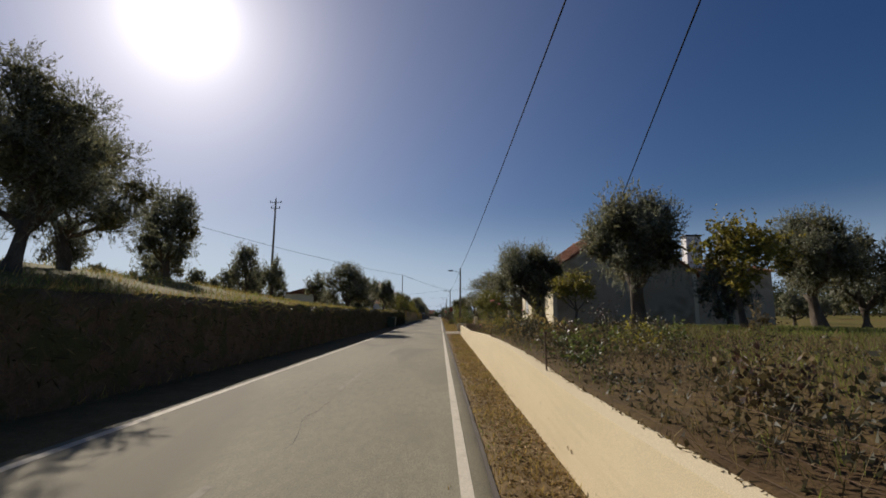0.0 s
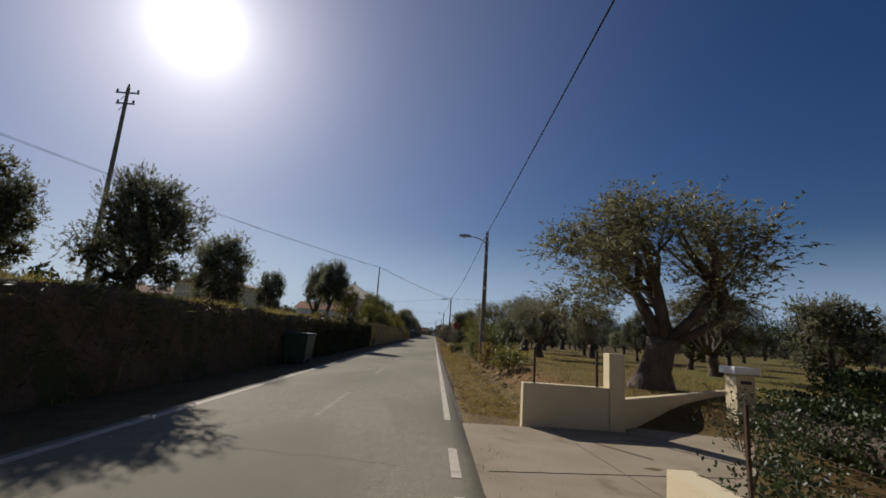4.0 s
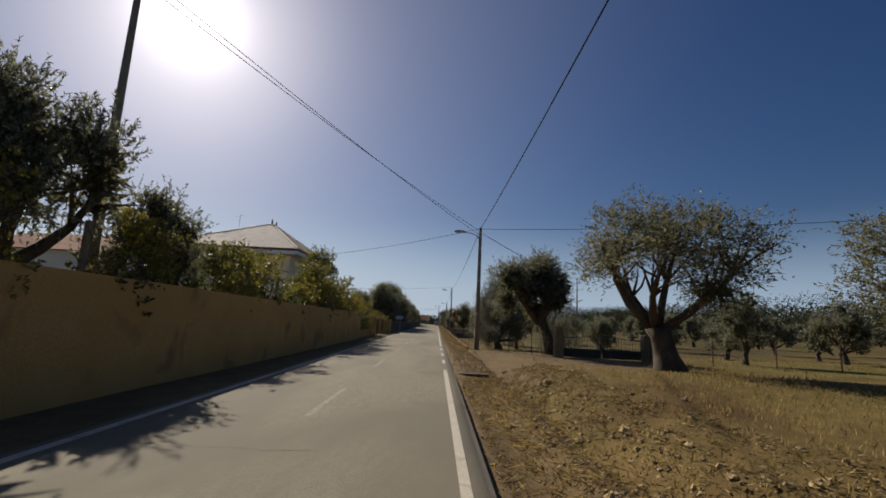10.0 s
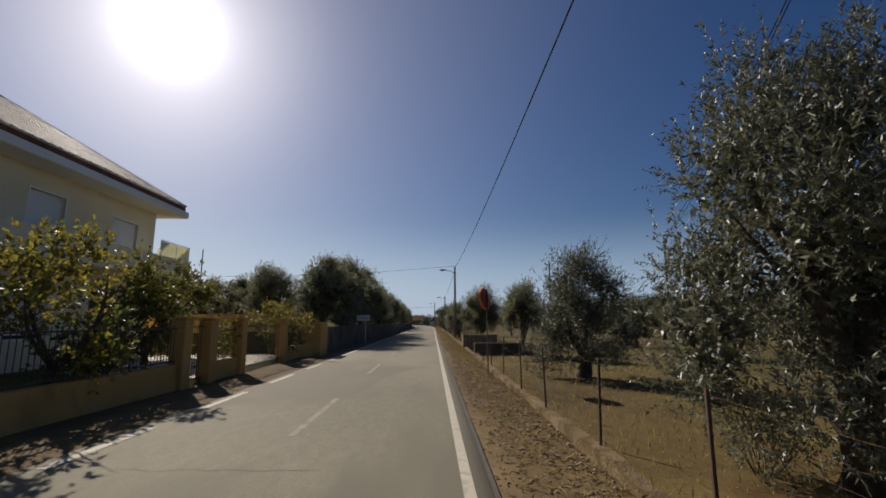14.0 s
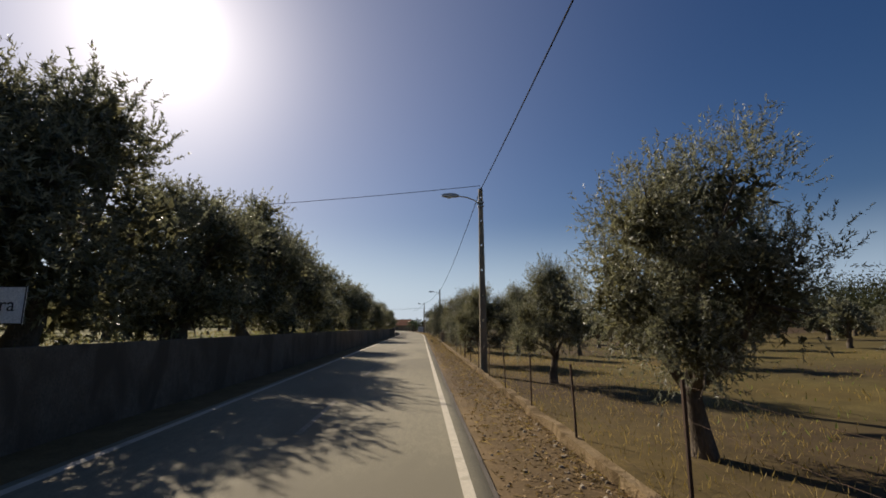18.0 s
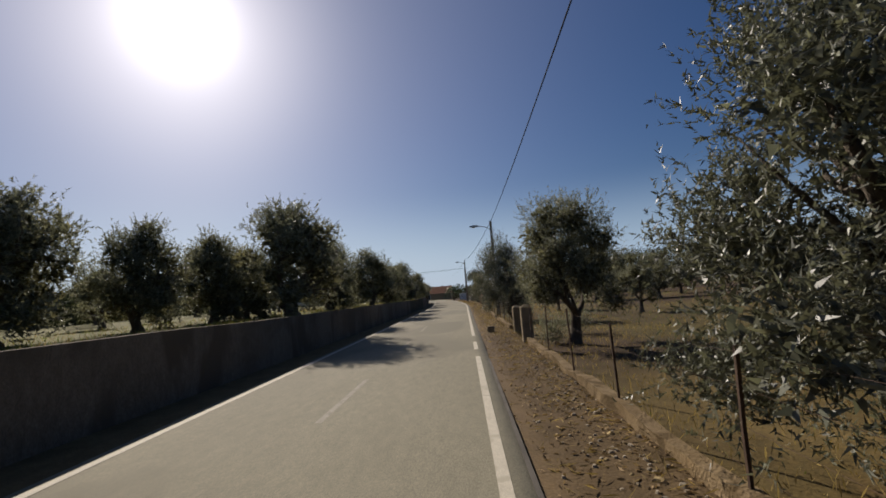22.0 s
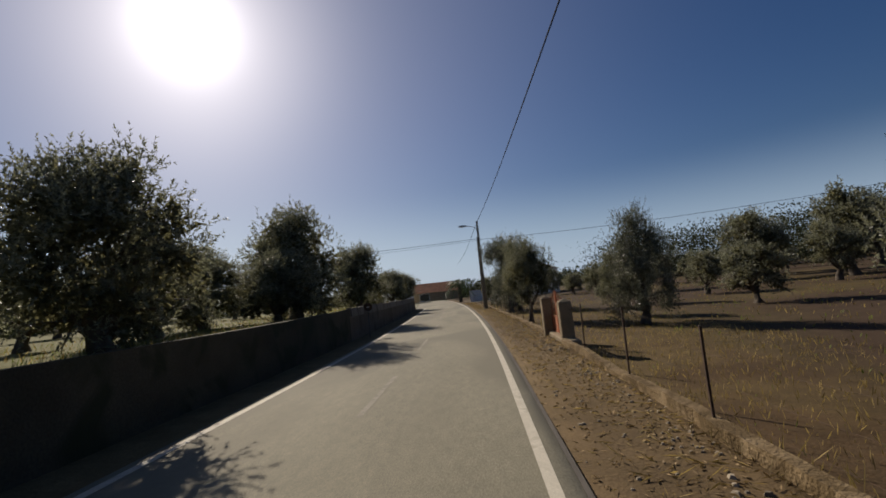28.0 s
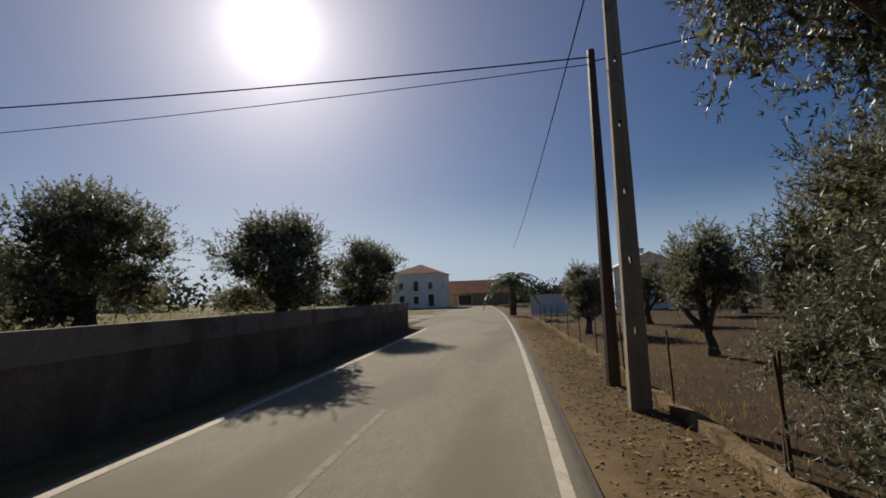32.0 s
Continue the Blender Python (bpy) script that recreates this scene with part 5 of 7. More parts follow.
for zz in (2.3, 2.7):
    part("wire", Geo().tube([(-15.6, 138.2, zz), (-6.6, 138.2, zz)], 0.004, 4), RUST, yf)

# ---- houses ----
def wall_with_openings(x0, y0, x1, y1, z0, z1, thick, holes):
    """An upright wall from (x0, y0) to (x1, y1) with real openings; holes: (from, to, sill, head) along it."""
    a, b = Vector((x0, y0, 0)), Vector((x1, y1, 0))
    d = (b - a).normalized()
    nrm = Vector((d.y, -d.x, 0)) * thick
    length = (b - a).length
    us = sorted({0.0, length, *(h[0] for h in holes), *(h[1] for h in holes)})
    zs = sorted({z0, z1, *(h[2] for h in holes), *(h[3] for h in holes)})
    g, seen = Geo(), {}

    def corner(i, k, s):
        if (i, k, s) not in seen:
            q = a + d * us[i] + nrm * s
            seen[i, k, s] = len(g.v)
            g.v.append((q.x, q.y, zs[k]))
        return seen[i, k, s]

    def solid(i, k):
        if not (0 <= i < len(us) - 1 and 0 <= k < len(zs) - 1):
            return False
        um, wm = (us[i] + us[i + 1]) / 2, (zs[k] + zs[k + 1]) / 2
        return not any(h[0] < um < h[1] and h[2] < wm < h[3] for h in holes)

    for i in range(len(us) - 1):
        for k in range(len(zs) - 1):
            if not solid(i, k):
                continue
            quad = [(i, k), (i + 1, k), (i + 1, k + 1), (i, k + 1)]
            g.f += [tuple(corner(*q, 0) for q in quad), tuple(corner(*q, 1) for q in reversed(quad))]
            for j, (di, dk) in enumerate(((0, -1), (1, 0), (0, 1), (-1, 0))):
                if not solid(i + di, k + dk):
                    p, q = quad[j], quad[(j + 1) % 4]
                    g.f.append((corner(*p, 0), corner(*p, 1), corner(*q, 1), corner(*q, 0)))
    return g


def window_unit(parent, p, along, w, h, frame_mat, shut, label="", depth=0.12):
    """A window in an opening: frame, sill and either a shutter of slats or a pane. p: lower corner; along: unit vector."""
    d = Vector(along)
    n = Vector((d.y, -d.x, 0))
    m = Matrix(((d.x, n.x, 0, p[0]), (d.y, n.y, 0, p[1]), (0, 0, 1, p[2]), (0, 0, 0, 1)))
    f = Geo()
    for b in ((-0.06, -0.03, -0.06, 0, 0.03, h + 0.06), (w, -0.03, -0.06, w + 0.06, 0.03, h + 0.06), (0, -0.03, h, w, 0.03, h + 0.06), (-0.08, -0.06, -0.07, w + 0.08, 0.04, 0)):
        f.box(*b, m=m)
    win = part("window", f, frame_mat, parent, label)
    if shut:
        slats = Geo()
        n_s = int(h / 0.055)
        for i in range(n_s):
            if i > 1:
                slats.box(0.0, depth + 0.015, i * h / n_s, w, depth + 0.033, (i + 0.86) * h / n_s, m=m)
        part("shutter", slats, SHUTTER, win, "lowered white roller shutter", kind="stuff")
    part("pane", Geo().box(0, depth, 0, w, depth + 0.01, h, m=m), GLASS, win)
    return win


def tile_slope(parent, eave0, eave1, up, rows, cols, material, single=True):
    """Clay tiles on one roof slope: eave0 to eave1 along the eave, up: vector from eave to ridge."""
    a, b, up = Vector(eave0), Vector(eave1), Vector(up)
    e = (b - a) / cols
    r = up / rows
    n = e.cross(r).normalized()
    if n.z < 0:
        n = -n
    prof = [(-0.5, 0.0), (-0.32, 0.028), (-0.12, 0.075), (0.12, 0.075), (0.32, 0.028), (0.5, 0.0)]
    v = []
    for k in (0.0, 1.12):
        v += [e * (q + 0.5) + r * k + n * (hh + (0.05 if k == 0 else 0.012)) for q, hh in prof]
    v += [e * (q + 0.5) + n * (hh + 0.02) for q, hh in prof]
    f = [(i, i + 1, i + 7, i + 6) for i in range(5)] + [(12 + i, 12 + i + 1, i + 1, i) for i in range(5)]
    if single:
        me = Geo().add(v, f).mesh("tile")
        me.materials.append(material)
        for i in range(rows):
            for j in range(cols):
                t = part("tile", me, None, parent)
                t.location = a + e * j + r * i
    else:
        g = Geo()
        for i in range(rows):
            for j in range(cols):
                off = a + e * j + r * i
                g.add([p + off for p in v], f)
        me = bpy.data.meshes.new("tile_course")
        me.from_pydata(g.v, [], g.f)
        part("tile_course", me, material, parent, kind="stuff")


def garden_house():
    root = thing("garden_house", (0, 0, 0), "single-storey cream house with a red tiled roof and a recessed porch", "house")
    x, xb, y0, y1, z0, ze, xr, zr = 7.0, 16.0, 27.7, 37.9, -0.1, 4.2, 11.5, 7.4
    front = wall_with_openings(x, y1, x, y0, z0, ze, -0.25, [(1.35, 2.55, 1.65, 2.85), (3.8, 8.3, 0.35, 3.4)])
    part("wall", front, CREAMLIGHT, root, "smooth cream road front")
    part("wall", wall_with_openings(xb, y0, xb, y1, z0, ze, -0.25, []), CREAMLIGHT, root)
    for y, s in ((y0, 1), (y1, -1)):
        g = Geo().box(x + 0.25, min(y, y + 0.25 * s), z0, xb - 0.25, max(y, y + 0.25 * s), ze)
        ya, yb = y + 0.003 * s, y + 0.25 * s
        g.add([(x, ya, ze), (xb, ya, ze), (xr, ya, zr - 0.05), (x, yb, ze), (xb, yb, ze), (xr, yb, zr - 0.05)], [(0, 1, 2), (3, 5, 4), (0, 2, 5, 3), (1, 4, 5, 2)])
        part("gable_wall", g, GABLE, root, "plain stained gable wall, its shade put into the colour")
    xp, ya, yb = x + 0.75, y1 - 8.3, y1 - 3.8
    # porch walls use the deeper cream: the recess's shade put into their colour
    for box in ((xp, ya - 0.15, z0, xp + 0.15, yb + 0.15, ze - 0.3), (x + 0.25, yb, z0, xp, yb + 0.15, ze - 0.3), (x + 0.25, ya - 0.15, z0, xp, ya, ze - 0.3), (x + 0.25, ya, 3.4, xp, yb, 3.55)):
        part("porch_wall", Geo().box(*box), CREAM, root, "wall of the recessed porch in deeper cream for its shade")
    part("porch_floor", Geo().box(x - 0.9, ya, z0, xp, yb, 0.84, 0.02), DRIVE, root)
    part("step", Geo().box(x - 1.3, ya - 1.0, z0, x - 0.9, yb, 0.66, 0.02), CREAMLIGHT, root, "cream plastered step before the porch")
    door = part("door", Geo().box(xp - 0.06, yb - 0.72, 0.86, xp, yb - 0.08, 2.74, 0.01), DARKWOOD, root, "dark wooden entrance door")
    part("door_frame", Geo().box(xp - 0.09, yb - 0.78, 0.85, xp, yb - 0.73, 2.82).box(xp - 0.09, yb - 0.07, 0.85, xp, yb - 0.02, 2.82).box(xp - 0.09, yb - 0.73, 2.75, xp, yb - 0.07, 2.82), DARKWOOD, door)
    part("panel", Geo().box(xp - 0.075, yb - 0.63, 1.2, xp - 0.06, yb - 0.17, 1.75, 0.006).box(xp - 0.075, yb - 0.63, 1.95, xp - 0.06, yb - 0.17, 2.6, 0.006), DARKWOOD, door)
    part("handle", Geo().tube([(xp - 0.07, yb - 0.68, 1.85), (xp - 0.12, yb - 0.68, 1.85), (xp - 0.12, yb - 0.58, 1.85)], 0.012, 6), STEEL, door)
    window_unit(root, (x, y1 - 1.35, 1.65), (0, -1, 0), 1.2, 1.2, CREAMLIGHT, True, "pale-framed window with a lowered white shutter", -0.05)
    porch_win = part("porch_window", Geo().box(xp - 0.04, ya + 0.85, 1.7, xp, ya + 2.15, 2.85, 0.008), CREAMLIGHT, root, "pale stone frame of the porch window")
    part("shutter", Geo().box(xp - 0.055, ya + 0.95, 1.8, xp - 0.04, ya + 2.05, 2.75, 0.004), SHUTTER, porch_win, "lowered white roller shutter")
    roof = Geo()
    over = 0.32
    for s, xe in ((1, x - over), (-1, xb + over)):
        zz = ze - over * (zr - ze) / (xr - x) + 0.12
        roof.add([(xe, y0 - 0.2, zz), (xe, y1 + 0.12, zz), (xr, y1 + 0.12, zr + 0.12), (xr, y0 - 0.2, zr + 0.12),
                  (xe, y0 - 0.2, zz - 0.1), (xe, y1 + 0.12, zz - 0.1), (xr, y1 + 0.12, zr + 0.02), (xr, y0 - 0.2, zr + 0.02)],
                 [(0, 1, 2, 3), (4, 7, 6, 5), (0, 4, 5, 1), (1, 5, 6, 2), (0, 3, 7, 4)])
    rf = part("roof", roof, ROOF, root, "red clay tile roof")
    zz = ze - over * (zr - ze) / (xr - x) + 0.13
    tile_slope(rf, (x - over - 0.05, y0 - 0.2, zz), (x - over - 0.05, y1 + 0.12, zz), (xr - x + over, 0, zr - zz + 0.12), 10, 30, ROOF)
    part("ridge", Geo().tube([(xr, y0 - 0.22, zr + 0.17), (xr, (y0 + y1) / 2, zr + 0.17), (xr, y1 + 0.14, zr + 0.17)], 0.11, 8), ROOF, rf)
    part("gutter", Geo().box(x - over - 0.12, y0 - 0.2, zz - 0.14, x - over - 0.02, y1 + 0.17, zz - 0.03, 0.015), SHUTTER, root, "white eaves gutter")
    # rounded ends added to imitate the scalloped edge of tile shade
    teeth = Geo()
    for i in range(50):
        yy = y0 + 0.12 + i * 0.203
        teeth.tube([(x - 0.19, yy, ze - 0.40), (x - 0.004, yy, ze - 0.39)], 0.088, 8)
    teeth.box(x - 0.13, y0 + 0.02, ze - 0.37, x - 0.006, y1 - 0.3, ze - 0.31)
    part("cornice", teeth, CREAMLIGHT, root, "scalloped cornice, its rounded ends shaped after the tile shade's edge")
    ch = part("chimney", Geo().box(13.2, 29.2, 4.2, 13.8, 29.8, 6.9, 0.02), CREAMLIGHT, root)
    part("chimney_cap", Geo().box(13.1, 29.1, 6.9, 13.9, 29.9, 7.0, 0.01).box(13.25, 29.25, 7.0, 13.75, 29.75, 7.2), DARKIRON, ch)


def villa():
    root = thing("villa", (0, 0, 0), "two-storey pale cream villa with a hipped tile roof and a balcony", "house")
    x0, x1, y0, y1, ze, zr = -22.5, -12.7, 121.0, 134.4, 6.5, 10.7
    part("wall", wall_with_openings(x1, y0, x1, y1, 0, ze, -0.3, [(y1 - y0 - b, y1 - y0 - a, c, d) for a, b, c, d in ((1.2, 2.6, 4.0, 5.7), (5.0, 6.4, 4.6, 5.8), (9.0, 10.4, 4.4, 5.8), (1.0, 3.4, 0.1, 2.4), (5.2, 6.6, 1.1, 2.4))]), CREAMLIGHT, root, "pale cream road front")
    part("wall", wall_with_openings(x0 + 0.3, y0, x1 - 0.3, y0, 0, ze, -0.3, [(5.6, 6.9, 4.2, 5.8), (2.4, 3.6, 4.4, 5.6)]), CREAMLIGHT, root, "pale cream gable front")
    part("wall", Geo().box(x0, y0, 0, x0 + 0.3, y1, ze).box(x0 + 0.3, y1 - 0.3, 0, x1 - 0.3, y1, ze), CREAMLIGHT, root)
    for u, z, w, h in ((1.2, 4.0, 1.4, 1.7), (5.0, 4.6, 1.4, 1.2), (9.0, 4.4, 1.4, 1.4), (5.2, 1.1, 1.4, 1.3)):
        window_unit(root, (x1, y1 - u - w, z), (0, 1, 0), w, h, SHUTTER, True, "white-framed window", -0.14)
    for u, z, w, h in ((5.6, 4.2, 1.3, 1.6), (2.4, 4.4, 1.2, 1.2)):
        window_unit(root, (x0 + 0.3 + u, y0, z), (1, 0, 0), w, h, SHUTTER, True, "white-framed window", -0.14)
    part("door", Geo().box(x1 - 0.2, y1 - 3.4, 0.1, x1 - 0.12, y1 - 1.0, 2.4), DARKWOOD, root, "dark garage door")
    o = 0.95
    soffit = Geo().box(x0 - o, y0 - o, ze - 0.02, x1 + o, y1 + o, ze + 0.28, 0.03)
    part("eave", soffit, WHITE, root, "broad white eaves slab")
    h = 0.12
    a = [(x0 - o + h, y0 - o + h, ze + 0.5), (x1 + o - h, y0 - o + h, ze + 0.5), (x1 + o - h, y1 + o - h, ze + 0.5), (x0 - o + h, y1 + o - h, ze + 0.5)]
    part("tile_edge", Geo().box(x0 - o + h, y0 - o + h, ze + 0.28, x1 + o - h, y1 + o - h, ze + 0.495), ROOF, root, "dark row of tile ends along the eaves")
    mx = (x0 + x1) / 2
    r0, r1 = (mx, y0 + 8.0, zr), (mx, y1 - 4.2, zr)
    roof = Geo().add([*a, r0, r1], [(0, 1, 4), (1, 2, 5, 4), (2, 3, 5), (3, 0, 4, 5), (0, 3, 2, 1)])
    rf = part("roof", roof, ROOFPALE, root, "bleached hipped tile roof, lightened further for sun sheen")
    # tile ribs along the two slopes that face the road
    ribs = Geo()
    for i in range(46):
        t = (i + 0.5) / 46
        yb = a[1][1] + (a[2][1] - a[1][1]) * t
        f = min(1, t * (a[2][1] - a[1][1]) / (r0[1] - a[1][1]), (1 - t) * (a[2][1] - a[1][1]) / (a[2][1] - r1[1]))
        ribs.tube([(a[1][0], yb, a[1][2] + 0.04), (a[1][0] + (mx - a[1][0]) * f, yb, a[1][2] + 0.04 + (zr - a[1][2]) * f)], 0.05, 5)
    for i in range(36):
        t = (i + 0.5) / 36
        xb = a[0][0] + (a[1][0] - a[0][0]) * t
        f = min(1, 2 * t, 2 * (1 - t))
        ribs.tube([(xb, a[0][1], a[0][2] + 0.04), (xb, a[0][1] + (r0[1] - a[0][1]) * f, a[0][2] + 0.02 + (zr - a[0][2]) * f)], 0.028, 5)
    part("tile_rib", ribs, ROOFPALE, rf, kind="stuff")
    hips = Geo()
    for p, q in ((a[1], r0), (a[2], r1), (a[0], r0), (r0, r1)):
        hips.tube([p, q], 0.1, 6)
    part("ridge_tile", hips, ROOFPALE, rf)
    for q in (r0, r1):
        part("finial", Geo().tube([q, (q[0], q[1], q[2] + 0.25), (q[0], q[1], q[2] + 0.55)], [0.07, 0.1, 0.02], 8), ROOF, rf)
    ye, xo = y1 + 0.25, x1 + 1.6
    bal = part("balcony", Geo().box(x1, y0 + 1.0, 3.42, xo, ye, 3.6, 0.02), CREAMLIGHT, root, "long balcony slab")
    part("parapet", Geo().box(xo - 0.14, y0 + 1.0, 3.6, xo, ye, 4.3, 0.015).box(x1, ye - 0.14, 3.6, xo - 0.14, ye, 4.3, 0.015), CREAMLIGHT, bal, "solid cream parapet")
    rail = Geo().tube([(x1 + 0.05, ye - 0.07, 4.92), (xo - 0.07, ye - 0.07, 4.92), (xo - 0.07, ye - 2.2, 4.92)], 0.022, 6)
    for px, py in ((xo - 0.07, ye - 0.07), (xo - 0.07, ye - 1.1), (xo - 0.07, ye - 2.2), (x1 + 0.8, ye - 0.07)):
        rail.tube([(px, py, 4.3), (px, py, 4.92)], 0.018, 6)
    part("railing", rail, STEEL, bal)
    part("screen", Geo().box(x1 + 0.1, ye - 0.08, 4.32, xo - 0.12, ye - 0.06, 4.88), SCREEN, bal, "white translucent railing screen")
    part("screen", Geo().box(xo - 0.08, ye - 2.15, 4.32, xo - 0.06, ye - 0.12, 4.88), SCREEN, bal, "white translucent railing screen")
    part("antenna", Geo().tube([(mx - 2, y0 + 5, 9), (mx - 2, y0 + 5, 10.9)], 0.02, 5).tube([(mx - 2.4, y0 + 5, 10.7), (mx - 1.6, y0 + 5, 10.8)], 0.012, 4), STEEL, root)


def plain_house(name, x0, x1, y0, y1, ze, zr, wall, roof, label, wins=(), axis="y", z=0.0, hip=False, group="far houses"):
    """A far house: walls with openings on its near and right sides, roof with eaves."""
    root = thing(name, (0, 0, 0), label, "house", group)
    near = [(u, u + w, zz, zz + h) for side, u, zz, w, h in wins if side == "n"]
    right = [(u, u + w, zz, zz + h) for side, u, zz, w, h in wins if side == "r"]
    part("wall", wall_with_openings(x0 + 0.2, y0, x1 - 0.2, y0, z, ze, -0.2, near), wall, root)
    part("wall", wall_with_openings(x1, y0, x1, y1, z, ze, -0.2, [(y1 - y0 - b, y1 - y0 - a, c, d) for a, b, c, d in right]), wall, root)
    part("wall", Geo().box(x0, y0, z, x0 + 0.2, y1, ze).box(x0 + 0.2, y1 - 0.2, z, x1 - 0.2, y1, ze), wall, root)
    for side, u, zz, w, h in wins:
        if side == "n":
            window_unit(root, (x0 + 0.2 + u, y0, zz), (1, 0, 0), w, h, SHUTTER, False, "", -0.1)
        else:
            window_unit(root, (x1, y1 - u - w, zz), (0, 1, 0), w, h, SHUTTER, False, "", -0.1)
    g, o = Geo(), 0.35
    mx, my = (x0 + x1) / 2, (y0 + y1) / 2
    if hip:
        k = min(x1 - x0, y1 - y0) / 2
        ra, rb = ((mx, y0 + k, zr), (mx, y1 - k, zr)) if (y1 - y0) > (x1 - x0) else ((x0 + k, my, zr), (x1 - k, my, zr))
        v = [(x0 - o, y0 - o, ze), (x1 + o, y0 - o, ze), (x1 + o, y1 + o, ze), (x0 - o, y1 + o, ze), ra, rb]
        g.add(v, [(0, 1, 4), (1, 2, 5, 4), (2, 3, 5), (3, 0, 4, 5), (3, 2, 1, 0)] if (y1 - y0) > (x1 - x0) else [(0, 1, 5, 4), (1, 2, 5), (2, 3, 4, 5), (3, 0, 4), (3, 2, 1, 0)])
    elif axis == "y":
        v = [(x0 - o, y0 - o, ze), (x1 + o, y0 - o, ze), (mx, y0 - o, zr), (x0 - o, y1 + o, ze), (x1 + o, y1 + o, ze), (mx, y1 + o, zr)]
        g.add(v, [(0, 2, 5, 3), (1, 4, 5, 2), (0, 3, 4, 1), (0, 1, 2), (3, 5, 4)])
    else:
        v = [(x0 - o, y0 - o, ze), (x0 - o, y1 + o, ze), (x0 - o, my, zr), (x1 + o, y0 - o, ze), (x1 + o, y1 + o, ze), (x1 + o, my, zr)]
        g.add(v, [(0, 3, 5, 2), (1, 2, 5, 4), (0, 1, 4, 3), (0, 2, 1), (3, 4, 5)])
    part("roof", g, roof, root)
    return root


garden_house()
villa()
corner = plain_house("corner_house", -23.4, -15.4, 323.0, 331.0, 5.6, 7.3, WHITE, ROOF, "white two-storey house with a red hipped roof and small windows",
                     [("n", 1.1, 3.0, 0.7, 1.1), ("n", 3.5, 2.75, 0.8, 1.6), ("n", 5.9, 3.0, 0.7, 1.1), ("n", 1.1, 0.2, 0.9, 1.9), ("n", 3.5, 0.7, 0.8, 1.2), ("n", 5.9, 0.3, 0.9, 1.9), ("r", 2, 3.0, 0.8, 1.1), ("r", 5, 3.0, 0.8, 1.1)], hip=True)
part("balcony", Geo().box(-20.3, 322.4, 2.6, -18.7, 323.0, 2.72), WHITE, corner)
bal = Geo().tube([(-20.25, 322.45, 3.5), (-18.75, 322.45, 3.5)], 0.02, 5)
for i in range(12):
    bal.tube([(-20.25 + i * 0.136, 322.45, 2.72), (-20.25 + i * 0.136, 322.45, 3.5)], 0.012, 4)
part("balcony_rail", bal, DARKIRON, corner)
plain_house("long_barn", -18.5, -4.5, 334.0, 343.0, 2.2, 4.7, PILLAR, ROOF, "long low barn with a brown tiled roof", [("n", 4, 0.2, 2.4, 1.7)], axis="x")
plain_house("white_house", 8.0, 15.5, 306.0, 316.0, 4.2, 6.0, WHITE, ROOFPALE, "white gabled house half hidden behind olive trees", [("n", 2.2, 2.2, 1.0, 1.2), ("n", 4.4, 2.2, 1.0, 1.2)], axis="y", z=-1)
plain_house("red_roof_house", -62.0, -50.0, 292.0, 302.0, 5.6, 8.0, WHITE, ROOFPALE, "white two-storey house with a pale tiled roof beyond the olive field", [("n", 1.5, 3.2, 2.2, 1.3), ("n", 5.5, 3.2, 2.2, 1.3), ("n", 2, 0.9, 1.4, 1.6), ("n", 6.5, 0.9, 1.4, 1.6), ("r", 2, 3.4, 1.2, 1.3)], axis="x")
plain_house("low_house", -44.0, -35.0, 96.0, 104.0, 4.3, 5.6, WHITE, ROOF, "low white house with a pale roof behind the garden trees", [("n", 2.0, 2.6, 1.2, 1.2), ("r", 2.0, 2.6, 1.2, 1.2)], axis="x", z=1.0)
plain_house("low_house", -21.5, -13.5, 104.0, 110.0, 4.0, 5.2, WHITE, ROOF, "low white outbuilding behind the ochre wall", [("n", 2.0, 2.4, 1.0, 1.0)], axis="x", z=0.9)
plain_house("low_house", -29.0, -21.5, 84.0, 91.0, 5.2, 6.3, CREAMLIGHT, ROOF, "low cream house with a terrace railing above the ivy wall", [("r", 1.5, 2.4, 1.2, 1.2), ("n", 3.0, 2.4, 1.2, 1.2)], axis="y", z=1.2)
for x, y, z0, h in ((-57, 296, 7.2, 1.6), (11.8, 310, 5.4, 1.2), (-40, 100, 5.0, 1.2)):
    c = thing("chimney", (x, y, z0), "square white chimney on a tiled roof", "chimney", "chimneys")
    part("shaft", Geo().box(-0.35, -0.35, 0, 0.35, 0.35, h, 0.02), WHITE, c)
    part("cap", Geo().box(-0.42, -0.42, h, 0.42, 0.42, h + 0.1, 0.01), ROOF, c)
back = plain_house("outbuilding", 18.6, 25.4, 34.0, 40.0, 5.0, 5.9, GABLE, ROOF, "plain building with two white chimneys behind the garden trees", [("n", 2.5, 2.2, 1.0, 1.2)], axis="x", group="garden buildings")
for x, top in ((20.2, 7.9), (23.0, 8.3)):
    ch = part("chimney", Geo().box(x - 0.6, 35.0, 4.8, x + 0.6, 35.8, top, 0.02), WHITE, back, "broad white chimney")
    part("chimney_cap", Geo().box(x - 0.68, 34.92, top, x + 0.68, 35.88, top + 0.12, 0.01), DARKIRON, ch)
lw = thing("low_white_wall", (0, 0, 0), "low whitewashed yard wall behind the palm", "wall")
part("wall", Geo().box(-1.2, 298.0, -0.3, 6.5, 298.3, 1.55, 0.02), WHITE, lw)
part("coping", Geo().box(-1.25, 297.95, 1.55, 6.55, 298.35, 1.63, 0.015), WHITE, lw)

